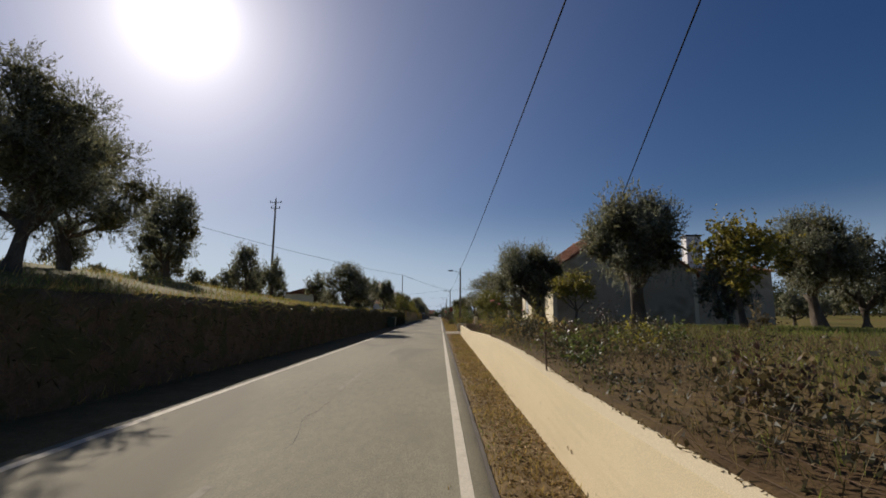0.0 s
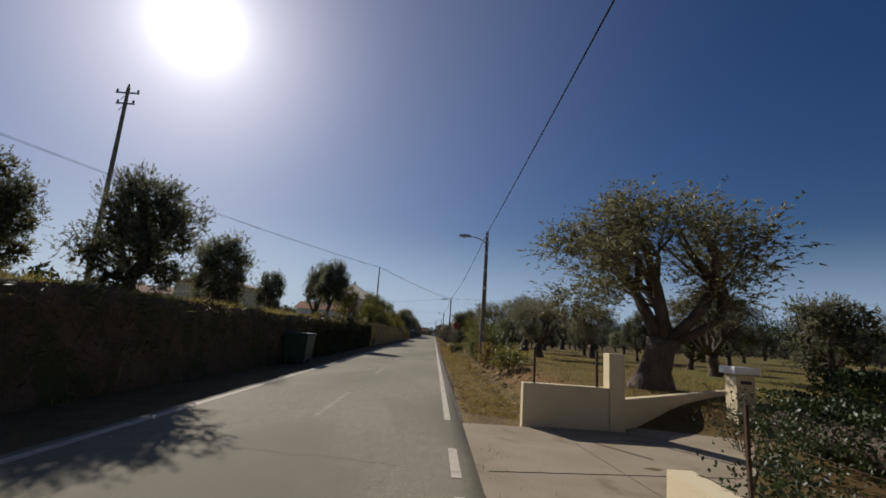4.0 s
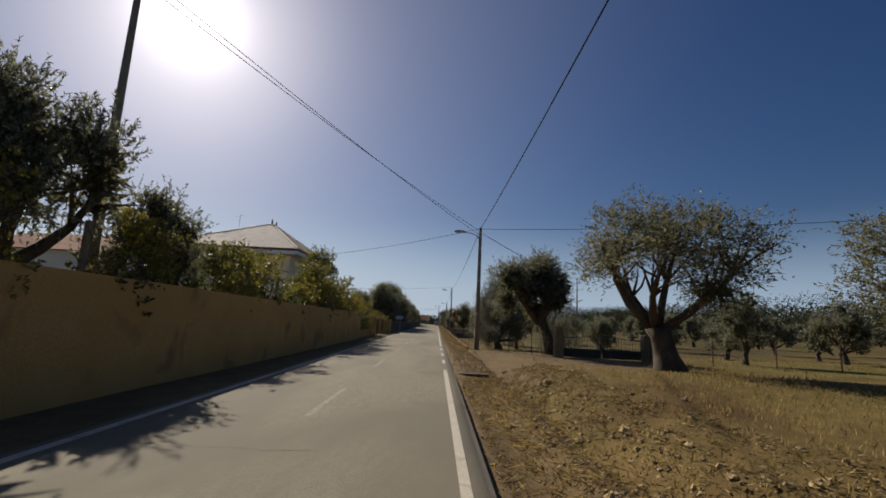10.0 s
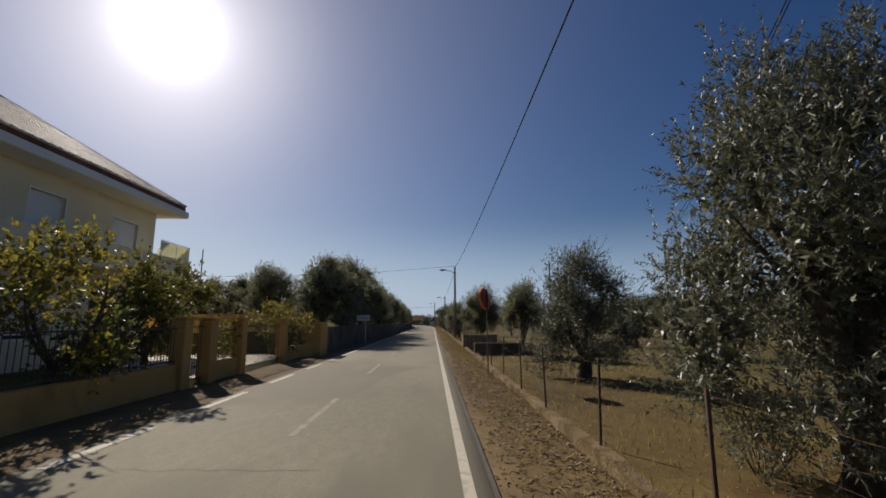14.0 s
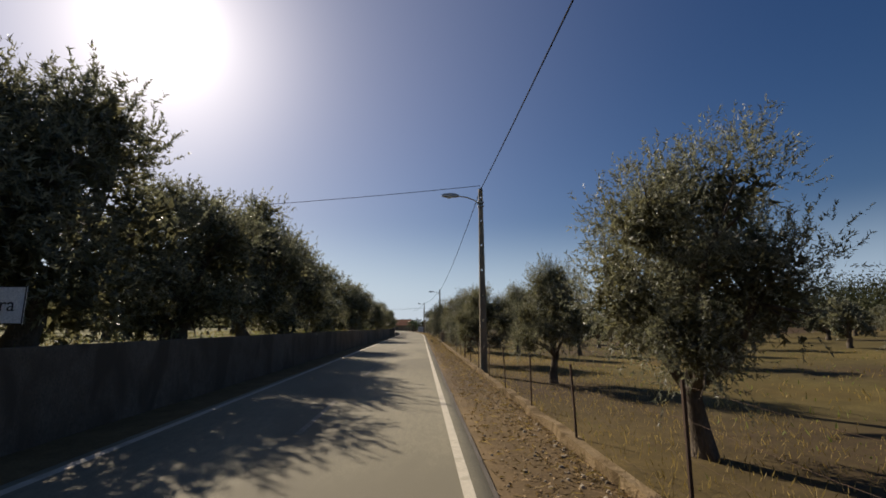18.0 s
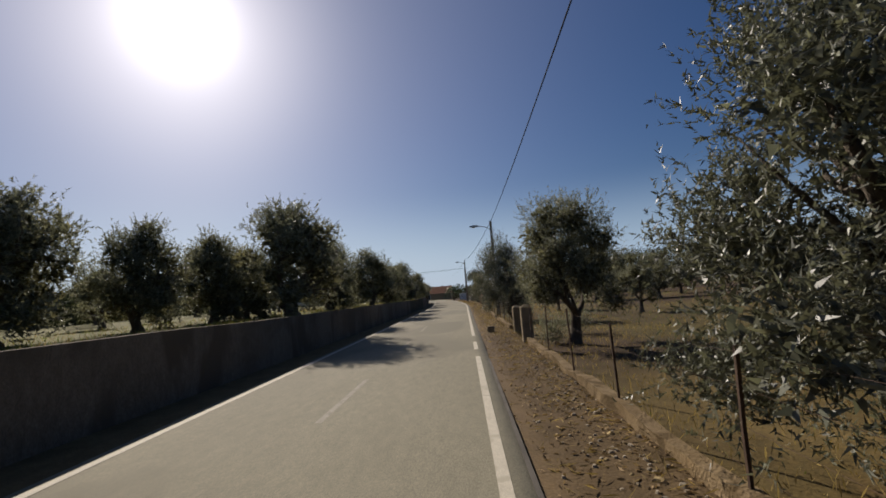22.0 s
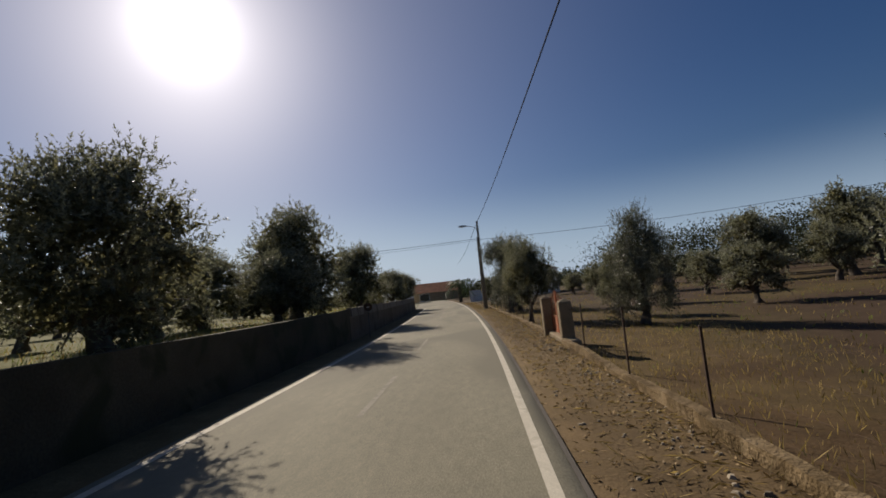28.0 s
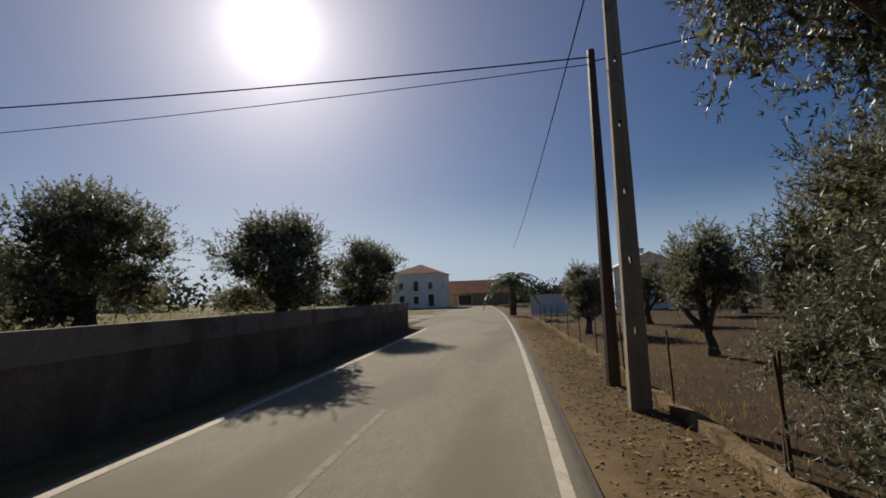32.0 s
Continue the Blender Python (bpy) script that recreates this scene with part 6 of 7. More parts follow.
# ---- shrubs, hedges and low plants ----
def shrub(x, y, h, r, material, label, n=1500, leaf=0.11, wide=0.06, group="roadside shrubs", name="shrub", stems=9, z=None):
    """A shrub of thin stems with leaves along them."""
    seed = int(abs(x * 31 + y * 17)) + 1
    random.seed(seed), np.random.seed(seed)
    root = thing(name, (x, y, ground_at(x, y) if z is None else z), label, "shrub", group)
    st, tips, rad = Geo(), [], []
    for i in range(stems):
        a = 2 * math.pi * i / stems + random.uniform(-0.3, 0.3)
        q = r * random.uniform(0.3, 0.85)
        tip = Vector((math.cos(a) * q, math.sin(a) * q, h * random.uniform(0.45, 0.95)))
        st.tube(limb_path((math.cos(a) * 0.06, math.sin(a) * 0.06, -0.1), tip, 0.12, 4), [q * min(1.0, h / 2.2) for q in (0.018, 0.014, 0.01, 0.005)], 5)
        for f in (0.45, 0.7, 0.95):
            tips.append(tuple(tip * f))
            rad.append((r * 0.42, r * 0.42, h * 0.2))
    part("stem", st, TWIG, root)
    per = 8
    part("foliage", leaf_mesh("foliage", *shoots(np.array(tips), np.array(rad), n // per, 0.3, per, leaf, wide, 0.4, 0.4), material), None, root)
    return root


shrub(2.9, 61.2, 2.75, 1.15, FRUITLEAF, "twiggy shrub growing round the lamp pole", 1500, 0.1, 0.055, stems=14)
shrub(3.5, 62.3, 2.1, 1.25, SHRUBLEAF, "leafy green shrub beside the lamp pole", 5200, 0.095, 0.05)
shrub(2.75, 63.4, 2.0, 1.0, SHRUBLEAF, "leafy green shrub beside the lamp pole", 4000, 0.095, 0.05)
shrub(3.05, 69.2, 2.7, 1.05, FRUITLEAF, "tall loose shrub with green and yellow leaves", 5200, 0.09, 0.045, stems=14)
shrub(4.3, 66.0, 0.8, 0.55, SHRUBLEAF, "low leafy shrub on the bank", 1100, 0.09, 0.05)
shrub(2.05, 80.2, 0.85, 0.62, FRUITLEAF, "low bright green bush in the verge", 1500, 0.1, 0.07)
shrub(2.7, 79.9, 0.5, 0.45, SHRUBLEAF, "low bright green bush in the verge", 700, 0.1, 0.07)
shrub(2.9, 52.5, 0.95, 0.7, FRUITLEAF, "low bright green bush on the red bank", 1500, 0.1, 0.06)
shrub(3.9, 55.5, 0.6, 0.5, FRUITLEAF, "small green bush on the bank", 700, 0.1, 0.06)
shrub(2.6, 57.5, 1.6, 0.6, DRYGRASS, "dry yellow shrub on the bank", 900)
shrub(-6.6, 134.2, 1.2, 0.7, IVY, "dark shrub at the villa gate", 1200, group="villa shrubs")
shrub(-6.9, 120.0, 1.9, 0.9, SHRUBLEAF, "climbing plant behind the railing", 1800, group="villa shrubs")
shrub(-6.9, 123.5, 1.7, 0.9, SHRUBLEAF, "climbing plant behind the railing", 1800, group="villa shrubs")
shrub(-6.8, 117.8, 2.0, 0.9, FRUITLEAF, "climbing plant behind the railing", 1800, group="villa shrubs")
shrub(-6.8, 128.4, 1.5, 0.6, FRUITLEAF, "climbing rose at the villa gate", 900, group="villa shrubs")
for i in range(9):
    y = 92.5 + i * 2.7
    shrub(-6.6 - 0.3 * (i % 2), y, 1.3 + 0.3 * ((i * 7) % 3), 0.85, (IVY, SHRUBLEAF, AUTUMN)[i % 3], "leafy garden shrub over the ochre wall", 1100, 0.13, 0.08, "shrubs behind the ochre wall")

# bean poles and vine posts behind the ochre wall
for i, y in enumerate((83.2, 87.5, 92.0, 96.0, 99.5, 102.5, 105.5, 108.0, 112.5)):
    post = thing("vine_post", (-6.9, y, ground_at(-6.9, y)), "pale weathered post of the vine trellis", "post", "vine posts")
    part("shaft", Geo().box(-0.05, -0.05, -0.3, 0.05, 0.05, 1.55 + 0.2 * (i % 3), 0.008), POLE, post)


def hedge(x0, y0, x1, y1, h, w, material, label, n=5000, z=None):
    """A clipped hedge from one end to the other."""
    np.random.seed(int(abs(x0 * 13 + y0 * 7)) + 3)
    a, b = np.array((x0, y0, 0.0)), np.array((x1, y1, 0.0))
    base_z = ground_at((x0 + x1) / 2, (y0 + y1) / 2) if z is None else z
    root = thing("hedge", (x0, y0, base_z), label, "hedge", "garden hedges")
    d = (b - a) / np.linalg.norm(b - a)
    side = np.array((d[1], -d[0], 0))
    t, s, zz = np.random.rand(n), np.random.uniform(-0.5, 0.5, n), np.random.rand(n)
    shell = np.random.rand(n)
    s = np.where(shell < 0.35, np.sign(s) * 0.5, s)
    zz = np.where((shell > 0.35) & (shell < 0.7), 1.0, zz)
    bump = 1 + 0.08 * np.sin(t * np.linalg.norm(b - a) * 5.0)
    base = (b - a) * t[:, None] + side * (s * w * bump)[:, None] + np.array((0, 0, 1.0)) * (zz * h * bump)[:, None]
    part("foliage", leaf_mesh("foliage", base, unit(n) + np.array((0, 0, 0.3)), 0.07 * np.random.uniform(0.7, 1.4, n), 0.045, material), None, root)
    core = Geo().tube([tuple((b - a) * f + np.array((0, 0, h * 0.42))) for f in (0.02, 0.5, 0.98)], min(w, h) * 0.36, 8)
    part("twig", core, TWIG if material is not HEDGELEAF else BARK, root)
    return root


hedge(5.8, 32.4, 6.0, 37.0, 0.75, 0.75, HEDGELEAF, "clipped dark green box hedge before the house", 8000, z=0.42)
hedge(6.05, 37.4, 6.45, 42.8, 0.85, 0.75, HEDGELEAF, "clipped dark green box hedge along the driveway", 8500, z=0.02)
hedge(7.3, 41.4, 7.7, 42.8, 1.3, 1.1, HEDGELEAF, "tall dark clipped bush beside the gate pillar", 5000, z=0.0)
hedge(5.6, 29.5, 5.8, 25.5, 0.7, 0.6, HEDGELEAF, "clipped dark green box hedge before the house", 4500)
hedge(7.6, 43.0, 12.0, 44.5, 0.9, 0.8, FRUITLEAF, "yellow-green hedge behind the driveway", 4500)

# garden bed: low dark red and green plants behind the cream wall
np.random.seed(77)
n = 170000
yy = np.random.uniform(-12, 36, n)
xx = 1.75 + 0.01 * yy + np.random.rand(n) ** 1.3 * 4.2
clump = 1.6 * np.array([noise.noise(Vector((a * 1.3, b * 1.3, 5.5))) + 0.5 * noise.noise(Vector((a * 3.7, b * 3.7, 1.5))) for a, b in zip(xx, yy)])
keep = (clump + np.random.normal(size=n) * 0.4 > -0.25) & ((yy > 20) | (np.random.rand(n) < 0.22))
xx, yy, clump = xx[keep], yy[keep], clump[keep]
zz = np.array([ground_at(a, b) for a, b in zip(xx, yy)]) - 0.02 + np.random.rand(len(xx)) * (0.16 + 0.28 * np.clip(clump + 0.2, 0, 1))
pts = np.stack((xx, yy, zz), 1)
red = (np.random.rand(len(xx)) < 0.6) & (yy > 22)
for sel, m_, nm in ((red, REDSHRUB, "dark red ground-cover plants in the garden bed"), (~red & (np.random.rand(len(xx)) < 0.7), GARDENLEAF, "dark green low plants in the garden bed"), (~red & (np.random.rand(len(xx)) < 0.4), WEED, "dry weeds in the garden bed")):
    k = int(sel.sum())
    tagged(part("garden_plants", leaf_mesh("garden_plants", pts[sel], unit(k) + np.array((0, 0, 0.7)), 0.055 * np.random.uniform(0.6, 1.5, k), 0.028, m_, 3), None), nm, "plants", kind="stuff")
for x, y in ((2.1, 11.5), (2.6, 21.1), (3.8, 21.1), (3.2, 15.0), (2.4, 18.8), (3.9, 20.0), (2.6, 22.6), (4.4, 22.9), (2.3, 26.0), (3.3, 9.0), (4.6, 12.5)):
    shrub(x, y, 0.9 + 0.4 * ((x * 10) % 3) / 3, 0.4, (GARDENLEAF, REDSHRUB, AUTUMN)[int(x * 10) % 3], "leggy rose bush with sparse leaves", 260, 0.06, 0.036, "rose bushes", "rose_bush", 6)


random.seed(61)
for i in range(34):
    y = random.uniform(2.0, 23.0)
    x = random.uniform(2.0, 3.6 if i < 26 else 8.0)
    kind = random.choice((GARDENLEAF, WEED, SHRUBLEAF, AUTUMN, REDSHRUB, WEED, DRYGRASS))
    low = kind is not REDSHRUB
    shrub(x, y, random.uniform(0.35, 0.6 if low else 0.75), random.uniform(0.25, 0.45), kind, "weedy low bush in the neglected front garden", 300, 0.07, 0.042, "weedy garden bushes", "garden_bush", 7)


def potted_plant(x, y, z, h, n, leaf, wide, material, label):
    """A clay pot with stems and long arching leaves."""
    random.seed(int(x * 100 + y * 10)), np.random.seed(int(x * 100 + y * 10))
    root = thing("potted_plant", (x, y, z), label, "plant", "potted plants at the porch")
    part("pot", Geo().tube([(0, 0, 0), (0, 0, 0.02), (0, 0, 0.2), (0, 0, 0.205), (0, 0, 0.24)], [0.09, 0.095, 0.13, 0.145, 0.145], 14), ROOF, root, "clay flower pot")
    tips = [(random.uniform(-0.14, 0.14), random.uniform(-0.14, 0.14), 0.24 + (h - 0.24) * random.uniform(0.45, 1.0)) for _ in range(7)]
    st = Geo()
    for tip in tips:
        st.tube(limb_path((tip[0] * 0.2, tip[1] * 0.2, 0.22), tip, 0.05, 4), [0.008, 0.007, 0.005, 0.003], 5)
    part("stem", st, TWIG, root)
    part("foliage", leaf_mesh("foliage", *shoots(np.array(tips), np.full((7, 3), 0.1), n // 6, 0.14, 6, leaf, wide, 0.3, 0.4), material), None, root)


potted_plant(6.35, 33.0, 0.42, 0.75, 420, 0.09, 0.05, SHRUBLEAF, "bushy green plant in a clay pot at the porch corner")
potted_plant(7.3, 33.4, 0.84, 1.0, 60, 0.24, 0.05, SHRUBLEAF, "tall long-leaved plant in a clay pot before the door")
potted_plant(6.2, 31.7, 0.66, 0.6, 160, 0.12, 0.06, SHRUBLEAF, "leafy plant in a clay pot on the porch step")
potted_plant(6.2, 31.2, 0.66, 0.5, 160, 0.12, 0.06, GARDENLEAF, "dark leafy plant in a clay pot on the porch step")


def rose(x, y, z):
    root = thing("rose_bloom", (x, y, z), "open pink rose bloom on its stem", "rose", "pink roses")
    g = Geo()
    for i in range(26):
        a, up = i * 2.4, 1.0 - 1.5 * i / 26
        c = Vector((math.cos(a) * math.sqrt(1 - up * up * 0.8), math.sin(a) * math.sqrt(1 - up * up * 0.8), up * 0.8))
        t = Vector((-math.sin(a), math.cos(a), 0))
        s = c.cross(t) * 0.026
        o, r = c * (0.02 + 0.0014 * i) + Vector((0, 0, 0.03)), 0.024
        g.add([o - t * r, o - s + c * 0.006, o + t * r, o + s + c * 0.008], [(0, 1, 2, 3)])
    part("petal", g, ROSE, root)
    part("stem", Geo().tube([(0, 0, 0.01), (0.01, 0.02, -0.3), (0, 0, -(z - ground_at(x, y)) - 0.02)], 0.005, 5), HEDGELEAF, root, "thin thorny stem")


for x, y, z in ((2.43, 21.0, 2.2), (2.53, 21.0, 2.22), (2.79, 21.0, 2.06), (3.89, 21.0, 1.78), (3.0, 26.0, 1.3), (2.5, 33.0, 1.05), (2.67, 29.4, 0.92), (2.75, 29.5, 0.9), (2.6, 29.5, 0.88)):
    rose(x, y, z)

# hanging dry grass and weeds along the top of the bank, ivy on the next wall
np.random.seed(91)
n = 9000
y = np.random.uniform(-40, 58, n)
lf = np.array([left_face(v) for v in y])
x = lf - np.abs(np.random.normal(size=n)) * 0.45 + 0.14
z = 1.86 + 0.1 * np.random.rand(n)
way = np.stack((np.random.normal(0.25, 0.5, n), np.random.normal(0, 0.4, n), np.random.uniform(0.2, 1.1, n)), 1)
for a, b, m_, nm in ((0, 6000, DRYGRASS, "dry grass fringe along the top of the bank"), (6000, 9000, GREENGRASS, "green weeds along the top of the bank")):
    tagged(part("bank_grass", leaf_mesh("bank_grass", np.stack((x, y, z), 1)[a:b], way[a:b], np.random.uniform(0.10, 0.30, b - a), 0.014, m_), None), nm, "grass", kind="stuff")
n = 9000
y, f = np.random.uniform(-35, 58, n), np.random.rand(n)
x = np.array([left_face(v) for v in y]) + 0.08 + 0.1 * np.random.rand(n)
tagged(part("bank_weeds", leaf_mesh("bank_weeds", np.stack((x, y, 0.1 + 1.8 * f ** 0.6), 1), unit(n) + np.array((0.5, 0, -0.3)), np.random.uniform(0.08, 0.3, n), 0.035, IVY), None), "dark weeds hanging on the rubble bank", "weeds", kind="stuff")
n = 24000
y, f = np.random.uniform(57.5, 76.6, n), np.random.rand(n)
x = np.array([left_face(v) for v in y])
bulge = 0.12 + 0.14 * np.abs(np.sin(y * 1.7) * np.cos(f * 5 + y))
top = np.random.rand(n) < 0.3
px = np.where(top, x - np.random.rand(n) * 0.6, x + bulge * np.random.rand(n))
pz = np.where(top, 1.8 + 0.25 * np.random.rand(n) * (1 + np.sin(y * 1.3)), 1.95 * f)
tagged(part("ivy", leaf_mesh("ivy", np.stack((px, y, pz), 1), unit(n) + np.array((0.7, 0, -0.1)), np.random.uniform(0.07, 0.16, n), 0.085, IVY), None), "thick dark ivy covering the old wall", "ivy", kind="stuff")


# grass on the terrace slope above the bank
np.random.seed(93)
n = 46000
y = np.random.uniform(-4, 56, n)
x = -6.3 - np.random.rand(n) ** 1.4 * 15
k = np.sin(x * 1.1 + np.sin(y * 0.6)) * np.cos(y * 0.9 + np.sin(x * 0.7)) + np.random.normal(size=n) * 0.5 > -0.1
x, y = x[k], y[k]
n = len(x)
z = np.array([ground_at(a, b) for a, b in zip(x, y)]) - 0.02
way = np.stack((np.random.normal(0, 0.45, n), np.random.normal(0, 0.45, n), np.ones(n)), 1)
half = n * 3 // 5
for a, b, m_, nm in ((0, half, DRYGRASS, "dry grass on the terrace slope"), (half, n, GREENGRASS, "green weeds on the terrace slope")):
    tagged(part("terrace_grass", leaf_mesh("terrace_grass", np.stack((x, y, z), 1)[a:b], way[a:b], np.random.uniform(0.08, 0.3, b - a), 0.02, m_, 3), None), nm, "grass", kind="stuff")


np.random.seed(94)
n = 46000
y = np.random.uniform(138.5, 284, n)
x = np.array([left_face(v) for v in y]) - 0.25 - np.random.rand(n) ** 1.5 * 14
k = np.array([noise.noise(Vector((a * 0.5, b * 0.5, 3.0))) for a, b in zip(x, y)]) + np.random.normal(size=n) * 0.2 > -0.08
x, y = x[k], y[k]
n = len(x)
z = np.array([ground_at(a, b) for a, b in zip(x, y)]) - 0.02
way = np.stack((np.random.normal(0, 0.45, n), np.random.normal(0, 0.45, n), np.ones(n)), 1)
half = n // 2
for a, b, m_, nm in ((0, half, DRYGRASS, "dry grass above the concrete wall"), (half, n, GREENGRASS, "green grass above the concrete wall")):
    tagged(part("field_grass", leaf_mesh("field_grass", np.stack((x, y, z), 1)[a:b], way[a:b], np.random.uniform(0.07, 0.28, b - a), 0.024, m_, 3), None), nm, "grass", kind="stuff")
# lichen and dirt along the top of the cream wall
n = 3000
y = np.random.uniform(-8, 37.7, n)
x = np.array([right_face(v) for v in y]) + 0.21 - np.abs(np.random.normal(0, 0.025, n))
z = np.array([garden_top(v) for v in y]) - 0.004
tagged(part("wall_top_weeds", leaf_mesh("wall_top_weeds", np.stack((x, y, z), 1), unit(n) * np.array((0.5, 0.5, 0.25)) + np.array((-0.1, 0, 0.12)), np.random.uniform(0.02, 0.07, n), 0.016, WEED, 3), None), "dry moss and weeds along the top of the garden wall", "weeds", kind="stuff")


# ---- grass and litter ----
def blades(name, n, xs, y0, y1, hmin, hmax, width, material, label, seed, patch=0.0):
    """Standing grass blades between two distances from the right kerb line."""
    np.random.seed(seed)
    y = np.random.uniform(y0, y1, n)
    u = np.random.rand(n)
    base_x = np.array([right_face(v) for v in y])
    x = base_x + xs[0] + (xs[1] - xs[0]) * u
    if patch:
        k = np.array([1.9 * noise.noise(Vector((a * 0.75, b * 0.75, seed))) for a, b in zip(x, y)]) + np.random.normal(size=n) * 0.3 > patch
        x, y = x[k], y[k]
    clear = ~((x < 9 - 0.4 * np.abs(y - 103)) & (y > 98) & (y < 111.5))
    x, y = x[clear], y[clear]
    z = np.array([ground_at(a, b) for a, b in zip(x, y)]) - 0.02
    m = len(x)
    way = np.stack((np.random.normal(0, 0.4, m), np.random.normal(0, 0.4, m), np.ones(m)), 1)
    tagged(part(name, leaf_mesh(name, np.stack((x, y, z), 1), way, np.random.uniform(hmin, hmax, m), width, material), None), label, "grass", kind="stuff")


blades("verge_grass", 8000, (-0.85, -0.02), -6, 37, 0.02, 0.09, 0.010, GREENGRASS, "short green grass on the verge", 101, 0.15)
blades("garden_weeds", 26000, (0.25, 6.5), -8, 24, 0.08, 0.34, 0.008, WEED, "brown dry weeds in the front garden", 98, -0.1)
blades("garden_weeds", 14000, (0.25, 9.0), -8, 24, 0.06, 0.22, 0.009, GREENGRASS, "green grass in the front garden", 99, 0.05)
blades("garden_grass", 26000, (2.2, 11.0), 4, 25, 0.05, 0.16, 0.012, GREENGRASS, "green grass in the front garden", 131, 0.0)
blades("verge_grass", 5000, (-1.3, -0.05), -10, 112, 0.04, 0.16, 0.012, DRYGRASS, "short dry grass on the verge", 102, 0.1)
blades("verge_grass", 15000, (-0.85, -0.02), -6, 37, 0.03, 0.13, 0.009, DRYGRASS, "matted dry grass on the verge", 108, -0.1)
blades("field_grass", 40000, (0.2, 9.0), 44, 110, 0.04, 0.16, 0.016, DRYGRASS, "dry grass in the olive field", 103, 0.0)
blades("field_grass", 7000, (0.2, 9.0), 44, 110, 0.04, 0.13, 0.014, GREENGRASS, "green grass in the olive field", 104, 0.2)
blades("field_grass", 44000, (0.2, 6.0), 112, 284, 0.04, 0.2, 0.015, DRYGRASS, "dry grass behind the wire fence", 105, 0.0)
blades("field_grass", 9000, (0.5, 8.0), 112, 284, 0.04, 0.13, 0.014, GREENGRASS, "green grass behind the wire fence", 106, 0.2)
blades("kerb_weeds", 12000, (0.1, 0.7), 112, 284, 0.12, 0.45, 0.012, DRYGRASS, "tall dry weeds along the fence", 107, 0.25)
blades("kerb_weeds", 9000, (-0.25, 0.5), 112, 284, 0.06, 0.3, 0.012, WEED, "brown dead weeds along the kerb", 109, 0.2)
blades("field_tufts", 26000, (5.0, 26.0), 112, 290, 0.06, 0.24, 0.035, DRYGRASS, "tufts of dry grass in the orchard", 121, 0.25)
blades("field_tufts", 16000, (4.0, 26.0), 112, 290, 0.06, 0.2, 0.035, GREENGRASS, "tufts of green grass in the orchard", 122, 0.3)
blades("field_tufts", 14000, (7.0, 26.0), 44, 112, 0.06, 0.22, 0.03, DRYGRASS, "tufts of dry grass in the olive field", 123, 0.2)


def litter(name, n, y0, y1, material, label, seed, size=(0.02, 0.07), far=0.3, near=0.0, wide=(0.008, 0.019)):
    np.random.seed(seed)
    y = np.random.uniform(y0, y1, n)
    b = np.array([bend(v) for v in y])
    rf = np.array([right_face(v) for v in y])
    u = np.random.beta(1.6, 1.2, n)
    x = 0.6 + near + b + (rf - 0.6 - near - b + far) * u
    z = np.array([ground_at(p, q) for p, q in zip(x, y)]) + 0.008
    way = np.stack((np.random.normal(size=n), np.random.normal(size=n), np.random.uniform(-0.05, 0.35, n)), 1)
    tagged(part(name, leaf_mesh(name, np.stack((x, y, z), 1), way, np.random.uniform(*size, n), np.random.uniform(*wide, n), material), None), label, "litter", kind="stuff")


litter("leaf_litter", 38000, 44, 284, LITTER, "dry leaves and straw on the dirt verge", 111, (0.03, 0.09), 0.3, 0.0, (0.012, 0.032))
litter("leaf_litter", 16000, -6, 37, LITTER, "dry leaves and twigs on the verge", 116, (0.03, 0.09), 0.0, 0.0, (0.012, 0.032))
litter("straw", 24000, 44, 98, DRYGRASS, "bleached cut straw on the verge", 112, (0.1, 0.35))
litter("straw", 12000, 112, 284, DRYGRASS, "bleached cut straw on the verge", 113, (0.08, 0.25))
litter("bark_chips", 12000, 80, 150, LITTER, "pale dry chips and leaves on the verge", 114, (0.05, 0.13))
litter("hay", 42000, 62, 100, HAY, "pale chopped hay on the cut bank", 115, (0.04, 0.17), 2.0, 0.5)
# stones on the dirt verge
random.seed(12)
gravel = Geo()
for i in range(5000):
    y = random.uniform(44, 282) if i < 3600 else random.uniform(98.5, 111)
    x = 0.7 + bend(y) + random.random() * (right_face(y) - bend(y) - 0.5) if i < 3600 else random.uniform(0.8, 8.4 - 0.4 * abs(y - 103))
    z, s = ground_at(x, y), random.uniform(0.008, 0.03)
    d = [Vector((math.cos(a), math.sin(a), 0)) * s * random.uniform(0.7, 1.2) for a in (0, 1.26, 2.5, 3.77, 5.0)]
    c = Vector((x, y, z))
    gravel.add([c + v for v in d] + [c + v * 0.6 + Vector((0, 0, s * 0.7)) for v in d], [(5, 6, 7, 8, 9)] + [(j, (j + 1) % 5, 5 + (j + 1) % 5, 5 + j) for j in range(5)])
for i in range(1820):
    y = random.uniform(112.5, 282) if i < 1780 else random.gauss(234.2, 1.7)
    x = right_face(y) - (random.uniform(0.02, 0.55) if i < 1780 else random.uniform(-0.05, 0.9))
    z, s = ground_at(x, y), random.uniform(0.012, 0.04) if i < 1780 else random.uniform(0.02, 0.06)
    ph = random.uniform(0, 6.28)
    d = [Vector((math.cos(a + ph), math.sin(a + ph), 0)) * s * random.uniform(0.6, 1.3) for a in (0, 1.26, 2.5, 3.77, 5.0)]
    c = Vector((x, y, z))
    gravel.add([c + v for v in d] + [c + v * 0.6 + Vector((0, 0, s * 0.7)) for v in d], [(5, 6, 7, 8, 9)] + [(j, (j + 1) % 5, 5 + (j + 1) % 5, 5 + j) for j in range(5)])
me = bpy.data.meshes.new("gravel")
me.from_pydata(gravel.v, [], gravel.f)
